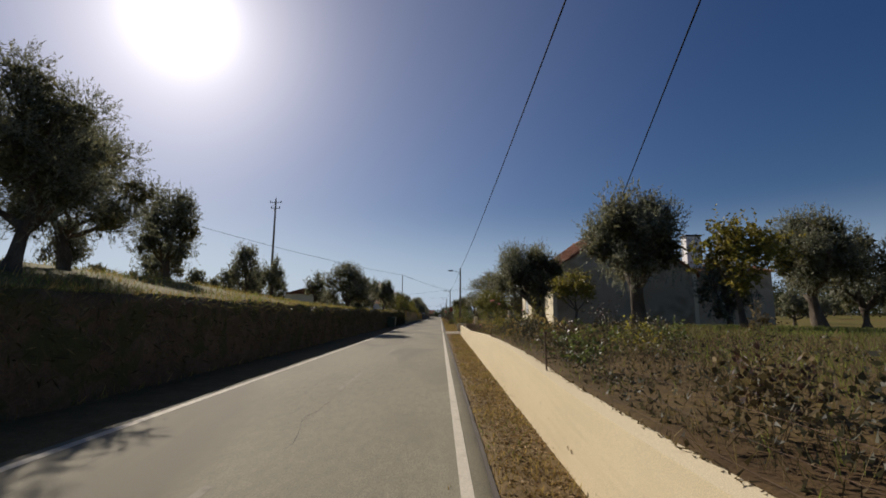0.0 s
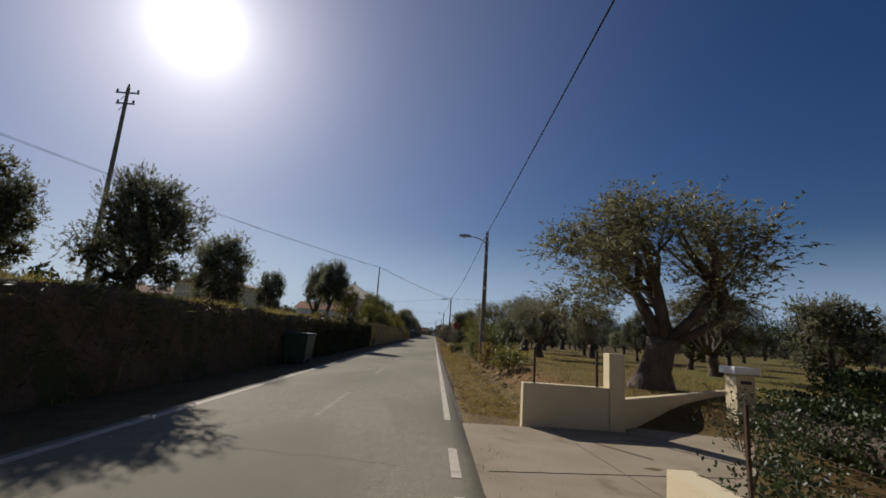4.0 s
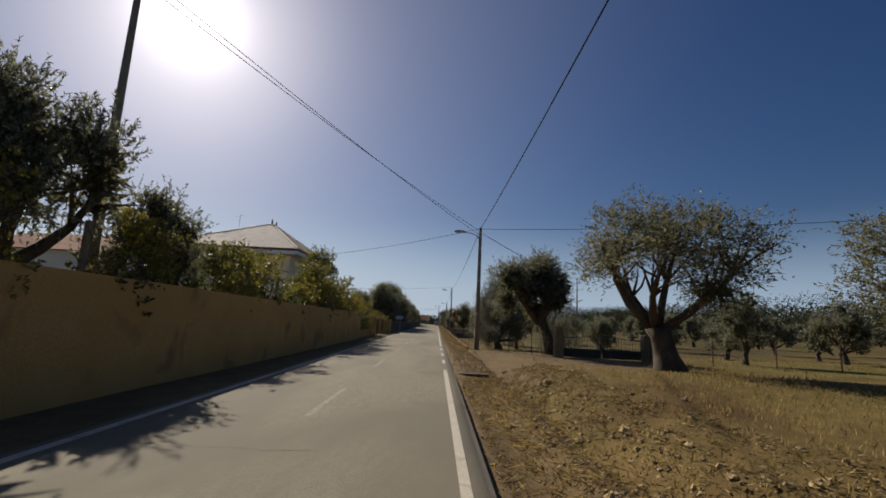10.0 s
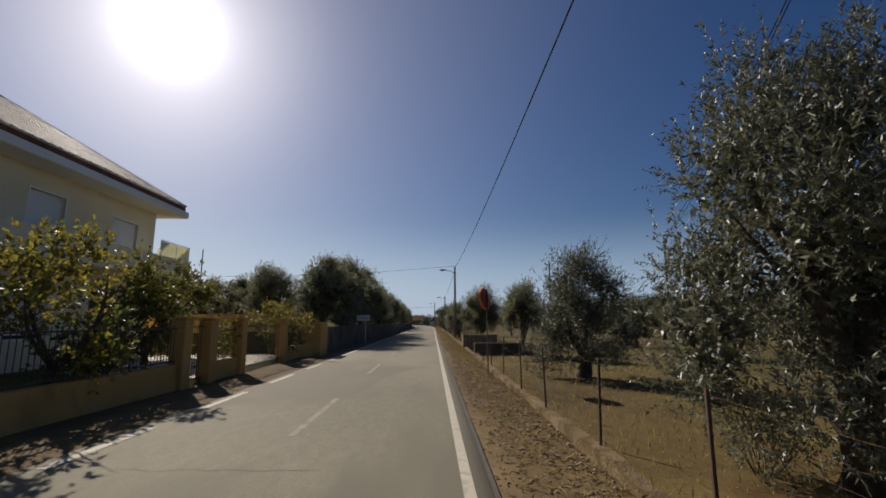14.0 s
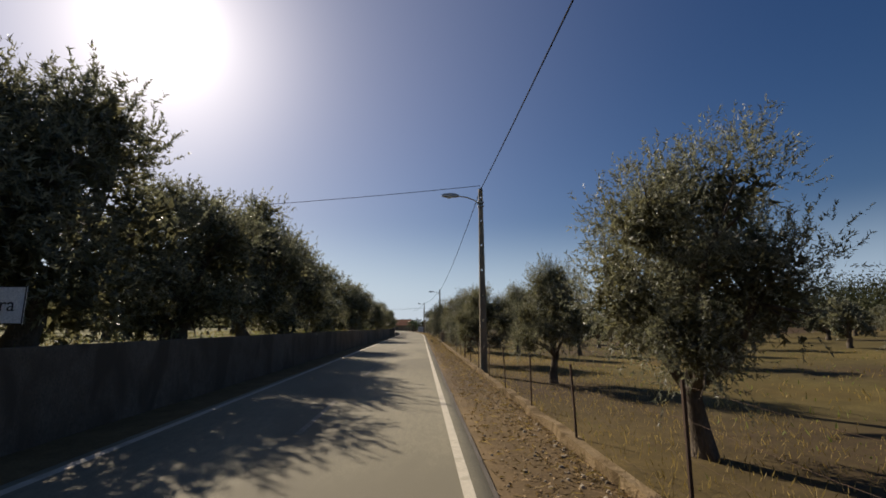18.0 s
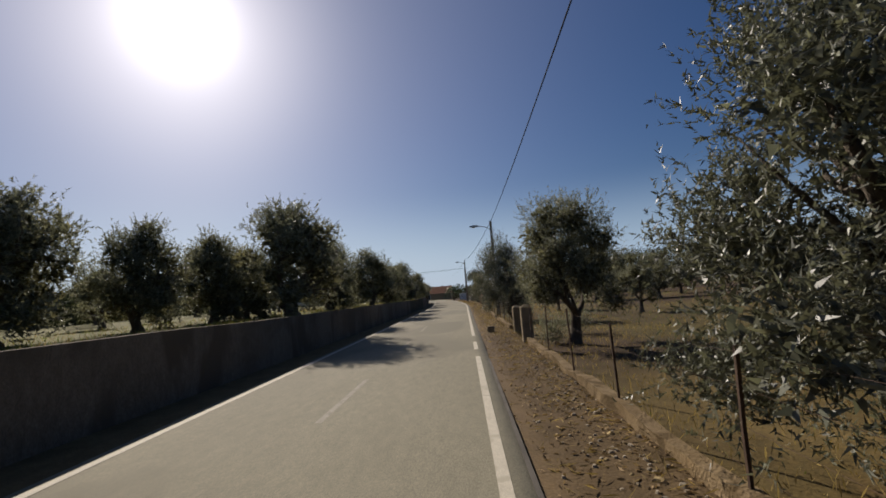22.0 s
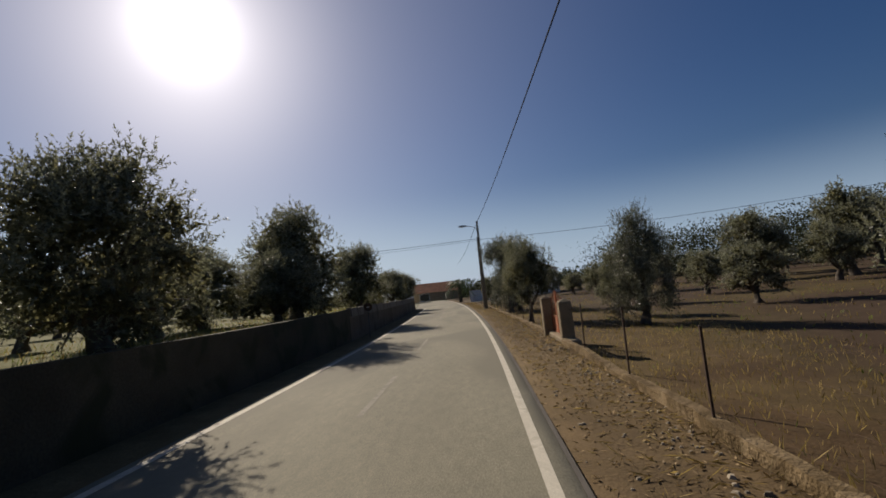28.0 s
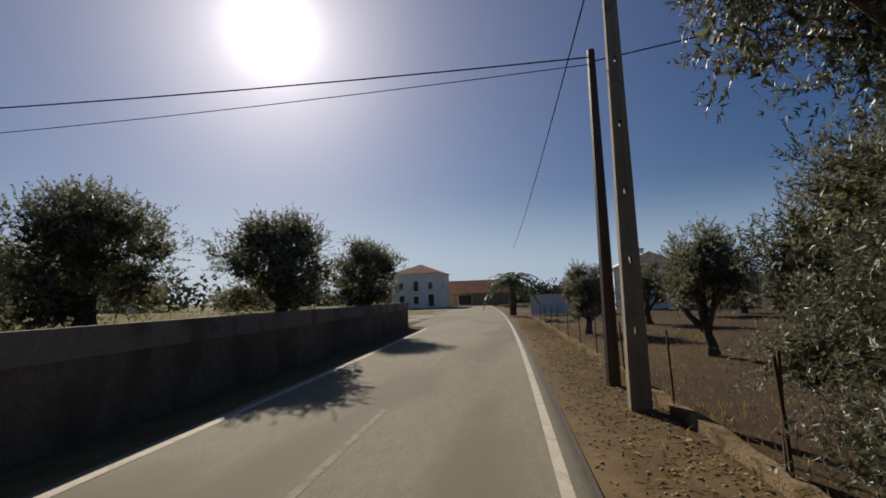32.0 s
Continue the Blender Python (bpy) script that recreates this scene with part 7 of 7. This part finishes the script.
tagged(part("gravel", me, PEBBLE), "pale stones scattered on the dirt verge", "stones", kind="stuff")

# clods of dry earth and straw on the cut bank
random.seed(21)
clods = Geo()
for i in range(5200):
    y = random.uniform(44.5, 98) if i < 4300 else random.uniform(112.5, 282)
    x = right_face(y) + (random.gauss(0.5, 0.65) if i < 4300 else random.uniform(-0.75, -0.1))
    s = random.uniform(0.02, 0.07) if i % 12 else random.uniform(0.06, 0.13)
    if i >= 4300:
        s *= 0.6
    c, ph = Vector((x, y, ground_at(x, y) - s * 0.15)), random.uniform(0, 6.28)
    ring = [Vector((math.cos(ph + a), math.sin(ph + a), 0)) * s * random.uniform(0.6, 1.25) for a in (0, 1.05, 2.1, 3.15, 4.2, 5.25)]
    top = [v * random.uniform(0.45, 0.75) + Vector((0, 0, s * random.uniform(0.25, 0.65))) for v in ring]
    clods.add([c + v for v in ring] + [c + v for v in top] + [c + Vector((0, 0, s * 0.5))],
              [(j, (j + 1) % 6, 6 + (j + 1) % 6, 6 + j) for j in range(6)] + [(6 + j, 6 + (j + 1) % 6, 12) for j in range(6)])
me = bpy.data.meshes.new("clods")
me.from_pydata(clods.v, [], clods.f)
tagged(part("clods", me, CLOD), "clods of dry earth on the cut bank", "clods", kind="stuff")

# ---- distance ----
def woods(name, n, path, hmin, hmax, size, material, label, seed, wide=14):
    """A far belt of trees along a line: clumps of foliage with an uneven top."""
    np.random.seed(seed)
    p = np.array(path, float)
    seg = np.random.randint(0, len(p) - 1, n)
    t = np.random.rand(n)[:, None]
    xy = p[seg] * (1 - t) + p[seg + 1] * t
    xy += np.random.normal(size=(n, 2)) * wide * 0.35
    s = xy[:, 0] * 0.11 + xy[:, 1] * 0.13
    crown = hmin + (hmax - hmin) * (0.45 + 0.25 * np.sin(s * 2.7 + 1.3 * np.sin(s)) + 0.3 * np.sin(s * 6.1 + 2))
    f = np.random.rand(n) ** 0.85
    z = np.array([ground_at(a, b) for a, b in xy]) + crown * f
    tagged(part(name, leaf_mesh(name, np.column_stack((xy, z)), unit(n) + np.array((0, 0, 0.3)), size * np.random.uniform(0.6, 1.4, n), size * 0.9, material, 3), None), label, "woods", kind="stuff")


woods("far_woods", 200000, ((95, -40), (92, 60), (88, 130), (84, 200), (80, 260), (85, 340)), 5.0, 11.0, 0.32, WOODS, "dark wooded ridge beyond the orchard", 201)
woods("far_woods", 60000, ((30, 322), (52, 302), (74, 276), (84, 250)), 6.5, 11.0, 0.32, WOODS, "dark trees behind the last orchard rows", 207, 10)
woods("far_woods", 6000, ((150, 20), (160, 150), (150, 320)), 6, 13, 1.7, WOODS, "dark wooded ridge beyond the orchard", 202, 30)
woods("far_woods", 26000, ((-110, 20), (-80, 70), (-70, 130), (-68, 190), (-75, 250), (-70, 330)), 3.5, 8, 1.0, WOODS, "dark woods behind the olive fields", 203)
woods("far_woods", 17000, ((-90, 372), (-40, 366), (0, 368), (40, 362), (90, 350)), 2.6, 5.8, 0.75, WOODS, "trees behind the houses at the end of the road", 204)


woods("field_trees", 15000, ((-50, 128), (-46, 165), (-44, 200), (-48, 240), (-54, 300)), 2.2, 4.6, 0.6, WOODS, "dark row of trees behind the olive field", 205, 8)
woods("field_trees", 15000, ((-62, -5), (-52, 20), (-48, 45), (-46, 70), (-50, 110)), 2.0, 4.2, 0.6, WOODS, "dark row of trees behind the terrace", 206, 8)


def palm(x, y, h, r):
    np.random.seed(9), random.seed(9)
    root = thing("palm_tree", (x, y, 0), "date palm with a thick trunk and arching fronds", "palm")
    g = Geo()
    for i in range(9):
        z = h * 0.55 * i / 9
        g.tube([(0, 0, z), (0, 0, z + h * 0.055), (0, 0, z + h * 0.061)], [0.26, 0.32, 0.25], 10)
    part("trunk", g, BARK, root)
    for i in range(34):
        a, up = i * 2.4, random.uniform(-0.15, 1.1)
        pts = []
        for j in range(8):
            t = j / 7
            rr = r * t * (0.75 + 0.25 * math.cos(up))
            pts.append(Vector((math.cos(a) * rr, math.sin(a) * rr, h * 0.55 + h * 0.45 * (up * t * 1.05 - 0.85 * t * t))))
        base, way = [], []
        for j in range(7):
            for k in range(6):
                p = pts[j].lerp(pts[j + 1], k / 6)
                d = (pts[j + 1] - pts[j]).normalized()
                s = d.cross(Vector((0, 0, 1))).normalized()
                for sg in (-1, 1):
                    base.append(p)
                    way.append(d * 0.6 + s * sg * 0.8 + Vector((0, 0, -0.25)))
        fr = part("frond", Geo().tube(pts, [0.03, 0.028, 0.025, 0.02, 0.016, 0.012, 0.008, 0.004], 4), PALMLEAF, root)
        part("leaflet", leaf_mesh("leaflet", np.array([tuple(p) for p in base]), np.array([tuple(p) for p in way]), 0.42, 0.04, PALMLEAF), None, fr)


palm(-2.6, 291.6, 5.3, 2.5)

# suckers and dry brush round the feet of the roadside olives
for x, y, h, r in ((6.7, 108.5, 2.5, 1.15), (5.9, 108.4, 1.6, 0.8), (7.3, 108.2, 1.5, 0.8), (2.5, 257.0, 1.7, 0.9), (3.0, 259.8, 1.5, 0.9), (3.1, 206.3, 1.3, 0.8), (4.4, 195.0, 1.2, 0.9), (3.0, 192.6, 1.0, 0.6), (4.2, 120.2, 1.2, 0.8)):
    shrub(x, y, h, r, OLIVE, "leafy suckers round the foot of an olive tree", 3200, 0.075, 0.02, "olive suckers", "sucker_shrub", 12)

# ---- signs, mirrors and small things ----
def traffic_mirror(x, y, h, face_turn, label):
    """A round convex mirror on a steel pole; face_turn: the way its glass looks, degrees from +x."""
    root = thing("traffic_mirror", (x, y, ground_at(x, y)), label, "traffic mirror", "convex traffic mirrors")
    part("pole", Geo().tube([(0, 0, -0.3), (0, 0, h * 0.62)], 0.025, 10), POLE, root, "pale lower part of the pole")
    part("pole", Geo().tube([(0, 0, h * 0.62), (0, 0, h)], 0.028, 10), DARKIRON, root, "dark upper part of the pole")
    m = Matrix.Translation((0, 0, h - 0.3)) @ Euler((0, radians(9), radians(face_turn))).to_matrix().to_4x4() @ Matrix.Translation((-0.13, 0, 0))
    back, rim, glass, n = Geo(), Geo(), Geo(), 28
    ring = [(0.0, 0.15), (0.18, 0.165), (0.30, 0.19), (0.33, 0.235)]
    v = [m @ Vector((d, r * math.cos(2 * math.pi * i / n), r * math.sin(2 * math.pi * i / n))) for r, d in ring for i in range(n)]
    back.add(v, [(k * n + i, k * n + (i + 1) % n, k * n + n + (i + 1) % n, k * n + n + i) for k in range(3) for i in range(n)])
    part("backing", back, SIGNRED, root, "dull red mirror back")
    v = [m @ Vector((d, r * math.cos(2 * math.pi * i / n), r * math.sin(2 * math.pi * i / n))) for r, d in ((0.33, 0.24), (0.365, 0.25), (0.365, 0.19), (0.33, 0.18)) for i in range(n)]
    rim.add(v, [(k * n + i, k * n + (i + 1) % n, (k + 1) % 4 * n + (i + 1) % n, (k + 1) % 4 * n + i) for k in range(4) for i in range(n)])
    v = [m @ Vector((0.23 + 0.03 * q, 0.36 * math.cos(a), 0.36 * math.sin(a))) for q in (0, 2.0) for a in [math.pi * j / 14 for j in range(15)]]
    rim.add(v, [(i, i + 1, 16 + i, 15 + i) for i in range(14)])
    part("rim", rim, SIGNORANGE, root, "orange rim with a hood")
    v = [m @ Vector((0.245 + 0.05 * (1 - (r / 0.32) ** 2), r * math.cos(2 * math.pi * i / n), r * math.sin(2 * math.pi * i / n))) for r in (0.325, 0.22, 0.11, 0.01) for i in range(n)]
    glass.add(v, [(k * n + i, k * n + (i + 1) % n, k * n + n + (i + 1) % n, k * n + n + i) for k in range(3) for i in range(n)] + [tuple(3 * n + i for i in range(n))])
    part("mirror", glass, MIRROR, root, "convex mirror glass", smooth=True)
    part("bracket", Geo().tube([(0, 0, h - 0.2), tuple(m @ Vector((0.17, 0, 0.1)))], 0.02, 6).tube([(0, 0, h - 0.42), tuple(m @ Vector((0.17, 0, -0.1)))], 0.02, 6), DARKIRON, root)


MIRROR = mat("mirror_glass", (0.85, 0.85, 0.86), (0.88, 0.88, 0.88), 0.12, 2, 20, 0, 0, 0.5, metal=1.0)
traffic_mirror(2.04, 77.9, 2.95, 139, "round convex traffic mirror with a red back on a steel pole")
traffic_mirror(1.78, 129.3, 2.75, 146, "round convex traffic mirror with a red back on a thin pole")
stone = thing("marker_stone", (1.72, 77.2, ground_at(1.72, 77.2)), "leaning pale concrete marker post in the ditch", "marker")
part("shaft", Geo().box(-0.08, -0.08, -0.2, 0.08, 0.08, 0.55, 0.02, Euler((radians(8), radians(18), 0)).to_matrix().to_4x4()), POLE, stone)
slab = thing("culvert_slab", (1.15, 98.4, ground_at(1.15, 98.4)), "broken concrete slab over the culvert mouth", "slab")
part("slab", Geo().box(-0.45, -0.12, -0.2, 0.55, 0.25, 0.06, 0.02), CONCRETE, slab)
rock = thing("pale_stone", (2.6, 100.5, ground_at(2.6, 100.5)), "flat pale stone on the dirt", "stone")
part("stone", Geo().tube([(0, 0, -0.03), (0, 0, 0.02), (0.01, 0, 0.05)], [0.16, 0.15, 0.08], 7), CONCRETE, rock)

# place-name sign
sign = thing("village_sign", (-5.58, 150.45, -0.03), "white village name sign on a steel post before the wall", "sign")
part("post", Geo().tube([(0.18, 0.035, -0.2), (0.18, 0.035, 2.1)], 0.03, 8), STEEL, sign)
plate = part("plate", Geo().box(-0.54, -0.012, 1.70, 0.54, 0.0, 2.17, 0.004), SIGNWHITE, sign)
part("border", Geo().box(-0.54, -0.016, 1.70, 0.54, -0.0125, 1.715).box(-0.54, -0.016, 2.155, 0.54, -0.0125, 2.17).box(-0.54, -0.016, 1.715, -0.525, -0.0125, 2.155).box(0.525, -0.016, 1.715, 0.54, -0.0125, 2.155), SIGNBLACK, plate)
txt = bpy.data.curves.new("lettering", "FONT")
txt.body, txt.size, txt.align_x, txt.align_y, txt.extrude = "Manobra", 0.24, "CENTER", "CENTER", 0.001
txt.materials.append(SIGNBLACK)
letters = new("lettering", txt)
letters.parent = plate
letters.location, letters.rotation_euler = (0, -0.0165, 1.935), (radians(90), 0, 0)

# waste bin in a recess of the bank
bin_ = thing("waste_bin", (-5.7, 53.6, -0.03), "dark green wheeled waste container against the bank", "waste bin")
part("body", Geo().add([(-0.42, -0.5, 0.15), (0.42, -0.5, 0.15), (0.42, 0.5, 0.15), (-0.42, 0.5, 0.15), (-0.5, -0.62, 1.15), (0.5, -0.62, 1.15), (0.5, 0.62, 1.15), (-0.5, 0.62, 1.15)],
                       [(0, 3, 2, 1), (4, 5, 6, 7), (0, 1, 5, 4), (1, 2, 6, 5), (2, 3, 7, 6), (3, 0, 4, 7)]), GREENBIN, bin_)
part("lid", Geo().box(-0.53, -0.66, 1.15, 0.53, 0.66, 1.25, 0.03), GREENBIN, bin_)
for x, y in ((-0.35, -0.42), (0.35, -0.42), (-0.35, 0.42), (0.35, 0.42)):
    part("wheel", Geo().tube([(x - 0.03, y, 0.1), (x + 0.03, y, 0.1)], 0.1, 12), DARKIRON, bin_)

# driveway and its walls
outline = [(0.57, 37.85), (2.3, 37.95), (4.4, 40.6), (6.9, 44.2), (9.4, 48.2), (3.6, 43.3), (1.7, 42.8), (0.57, 42.8)]
n_o = len(outline)
drive = Geo().add([(a, b, z) for z in (0.012, -0.3) for a, b in outline], [tuple(range(n_o - 1, -1, -1)), tuple(range(n_o, 2 * n_o))] + [(i, (i + 1) % n_o, n_o + (i + 1) % n_o, n_o + i) for i in range(n_o)])
tagged(part("driveway", drive, DRIVE), "pale cement driveway with a joint across it", "driveway", kind="structure")
part("joint", Geo().tube([(0.7, 39.9, 0.011), (4.0, 40.3, 0.011)], 0.008, 5), DARKIRON, bpy.data.objects["driveway"])
part("joint", Geo().tube([(2.6, 38.35, 0.011), (2.2, 42.8, 0.011)], 0.006, 5), DARKIRON, bpy.data.objects["driveway"])
gw = thing("gate_wall", (0, 0, 0), "cream plastered gate wall with a taller pillar beside the driveway", "wall")
part("wall", Geo().box(1.68, 42.9, -0.3, 3.3, 43.12, 0.78, 0.012), CREAM, gw)
part("pillar", Geo().box(3.3, 42.88, -0.3, 3.6, 43.2, 1.42, 0.012), CREAM, gw)
turn_wall = Matrix.Translation((3.58, 43.08, 0)) @ Euler((0, 0, math.atan2(4.3, 5.2))).to_matrix().to_4x4()
part("wall", Geo().box(0.05, 0.0, -0.3, 6.8, 0.2, 0.56, 0.012, turn_wall), CREAM, gw, "long low wall running back from the pillar")
for x in (1.9, 3.1):
    part("post", Geo().box(x - 0.022, 42.98, 0.78, x + 0.022, 43.02, 1.45), RUST, gw, "rusty iron post")
gp = thing("letterbox_pillar", (6.6, 44.1, 0), "cream pillar with a letterbox slot and flat white cap", "gate pillar")
part("shaft", Geo().box(-0.2, -0.2, -0.2, 0.2, 0.2, 1.15, 0.015), CREAM, gp)
part("cap", Geo().box(-0.28, -0.28, 1.15, 0.28, 0.28, 1.3, 0.015), SHUTTER, gp, "flat white cap")
part("slot", Geo().box(-0.12, -0.207, 0.95, 0.12, -0.2, 1.02), DARKIRON, gp)
for x, y, h, r in ((2.7, 37.9, 0.5, 0.45), (3.4, 38.7, 0.6, 0.5), (4.2, 39.6, 0.55, 0.5), (4.8, 40.8, 0.75, 0.5), (5.2, 42.0, 0.9, 0.5)):
    shrub(x, y, h, r, HEDGELEAF, "low dark green shrub along the driveway", 700, 0.06, 0.03, "driveway shrubs")
lan = thing("garden_lamp_post", (3.42, 22.0, ground_at(3.42, 22.0)), "slim cream garden post with a box base", "post")
part("shaft", Geo().box(-0.06, -0.06, -0.1, 0.06, 0.06, 1.05, 0.01), CREAM, lan)
part("base", Geo().box(-0.14, -0.14, -0.05, 0.11, 0.11, 0.2, 0.015), CREAM, lan)

# chips where plaster has come off the cream wall
random.seed(31)
garden_wall = bpy.data.objects["wall_garden"]
for i in range(90):
    y = random.uniform(-4, 36.5) if i % 2 else random.gauss(29.0, 1.2) if i % 4 else random.gauss(9.0, 2.0)
    z = random.uniform(0.0, 0.42) if i % 3 else random.uniform(0.0, 0.12)
    x = right_face(y) - 0.021
    n, s = 7, random.uniform(0.01, 0.036)
    g = Geo()
    g.add([(x, y + s * math.cos(a) * random.uniform(0.6, 1.5), max(-0.05, z + s * math.sin(a) * random.uniform(0.4, 0.9))) for a in [2 * math.pi * k / n for k in range(n)]], [tuple(range(n))])
    part("plaster_chip", g, CHIP, garden_wall)

# tarpaulin-covered wood stack and cars far behind the concrete wall
for k, (x, y, c) in enumerate(((-33.0, 268.0, LAMPGREY),)):
    car = thing("parked_car", (x, y, ground_at(x, y)), "light parked car in the yard beyond the wall", "car", "parked cars", 20 + 30 * k)
    prof = [(-2.0, 0.35), (-2.0, 0.8), (-1.55, 0.92), (-0.95, 1.38), (0.55, 1.42), (1.25, 0.98), (2.0, 0.82), (2.05, 0.35)]
    g = Geo()
    g.add([(px, sy * (0.82 if pz < 1.0 else 0.66), pz) for sy in (-1, 1) for px, pz in prof], [tuple(range(7, -1, -1)), tuple(range(8, 16))] + [(i, (i + 1) % 8, 8 + (i + 1) % 8, 8 + i) for i in range(8)])
    part("body", g, c, car)
    part("window", Geo().add([(-1.4, -0.8, 0.98), (1.1, -0.8, 0.98), (0.5, -0.69, 1.34), (-0.9, -0.69, 1.34)], [(0, 1, 2, 3)]), GLASS, car)
    for wx in (-1.25, 1.3):
        for wy in (-0.78, 0.78):
            part("wheel", Geo().tube([(wx, wy - 0.1, 0.31), (wx, wy + 0.1, 0.31)], 0.31, 14), CABLE, car)

# round sign seen from behind, before the step in the wall
rs = thing("round_sign", (-5.3, 241.9, -0.03), "round road sign on a post seen from its dull back", "sign")
part("post", Geo().tube([(0, 0, -0.2), (0, 0, 1.62)], 0.02, 8), DARKIRON, rs)
part("plate", Geo().tube([(0, 0.03, 1.42), (0, 0.05, 1.42)], 0.2, 28), RUST, rs, "dull brownish back of the sign plate")
part("clamp", Geo().box(-0.06, -0.04, 1.4, 0.06, 0.032, 1.44), STEEL, rs)
# paved yard behind the villa gate
tagged(part("villa_yard", Geo().box(-12.3, 126.9, -0.2, -6.45, 137.9, 0.11, 0.01), YARD), "pale paved yard behind the villa gate", "yard", kind="structure")

# cracks across and along the worn asphalt
random.seed(44)
for i in range(15):
    y0 = 6 + i * 16.6 + random.uniform(-3, 3)
    across = i % 3 != 0
    p = Vector((random.uniform(-4.2, -1.0) if across else random.uniform(-3.6, -0.2), y0, 0))
    g, line = Geo(), []
    for j in range(14):
        line.append((p.x + bend(p.y), p.y, 0.003 + 0.025 * (1 - abs(p.x + 2) / 2.4)))
        p += Vector((0.17, random.uniform(-0.07, 0.07), 0)) if across else Vector((random.uniform(-0.06, 0.06), 0.22, 0))
    for (xa, ya, za), (xb, yb, zb) in zip(line, line[1:]):
        w = random.uniform(0.002, 0.005)
        dx, dy = (0, w) if across else (w, 0)
        g.add([(xa - dx, ya - dy, za), (xa + dx, ya + dy, za), (xb + dx, yb + dy, zb), (xb - dx, yb - dy, zb)], [(0, 1, 2, 3)])
    part("crack", g, TAR, road, "thin dark crack in the asphalt")
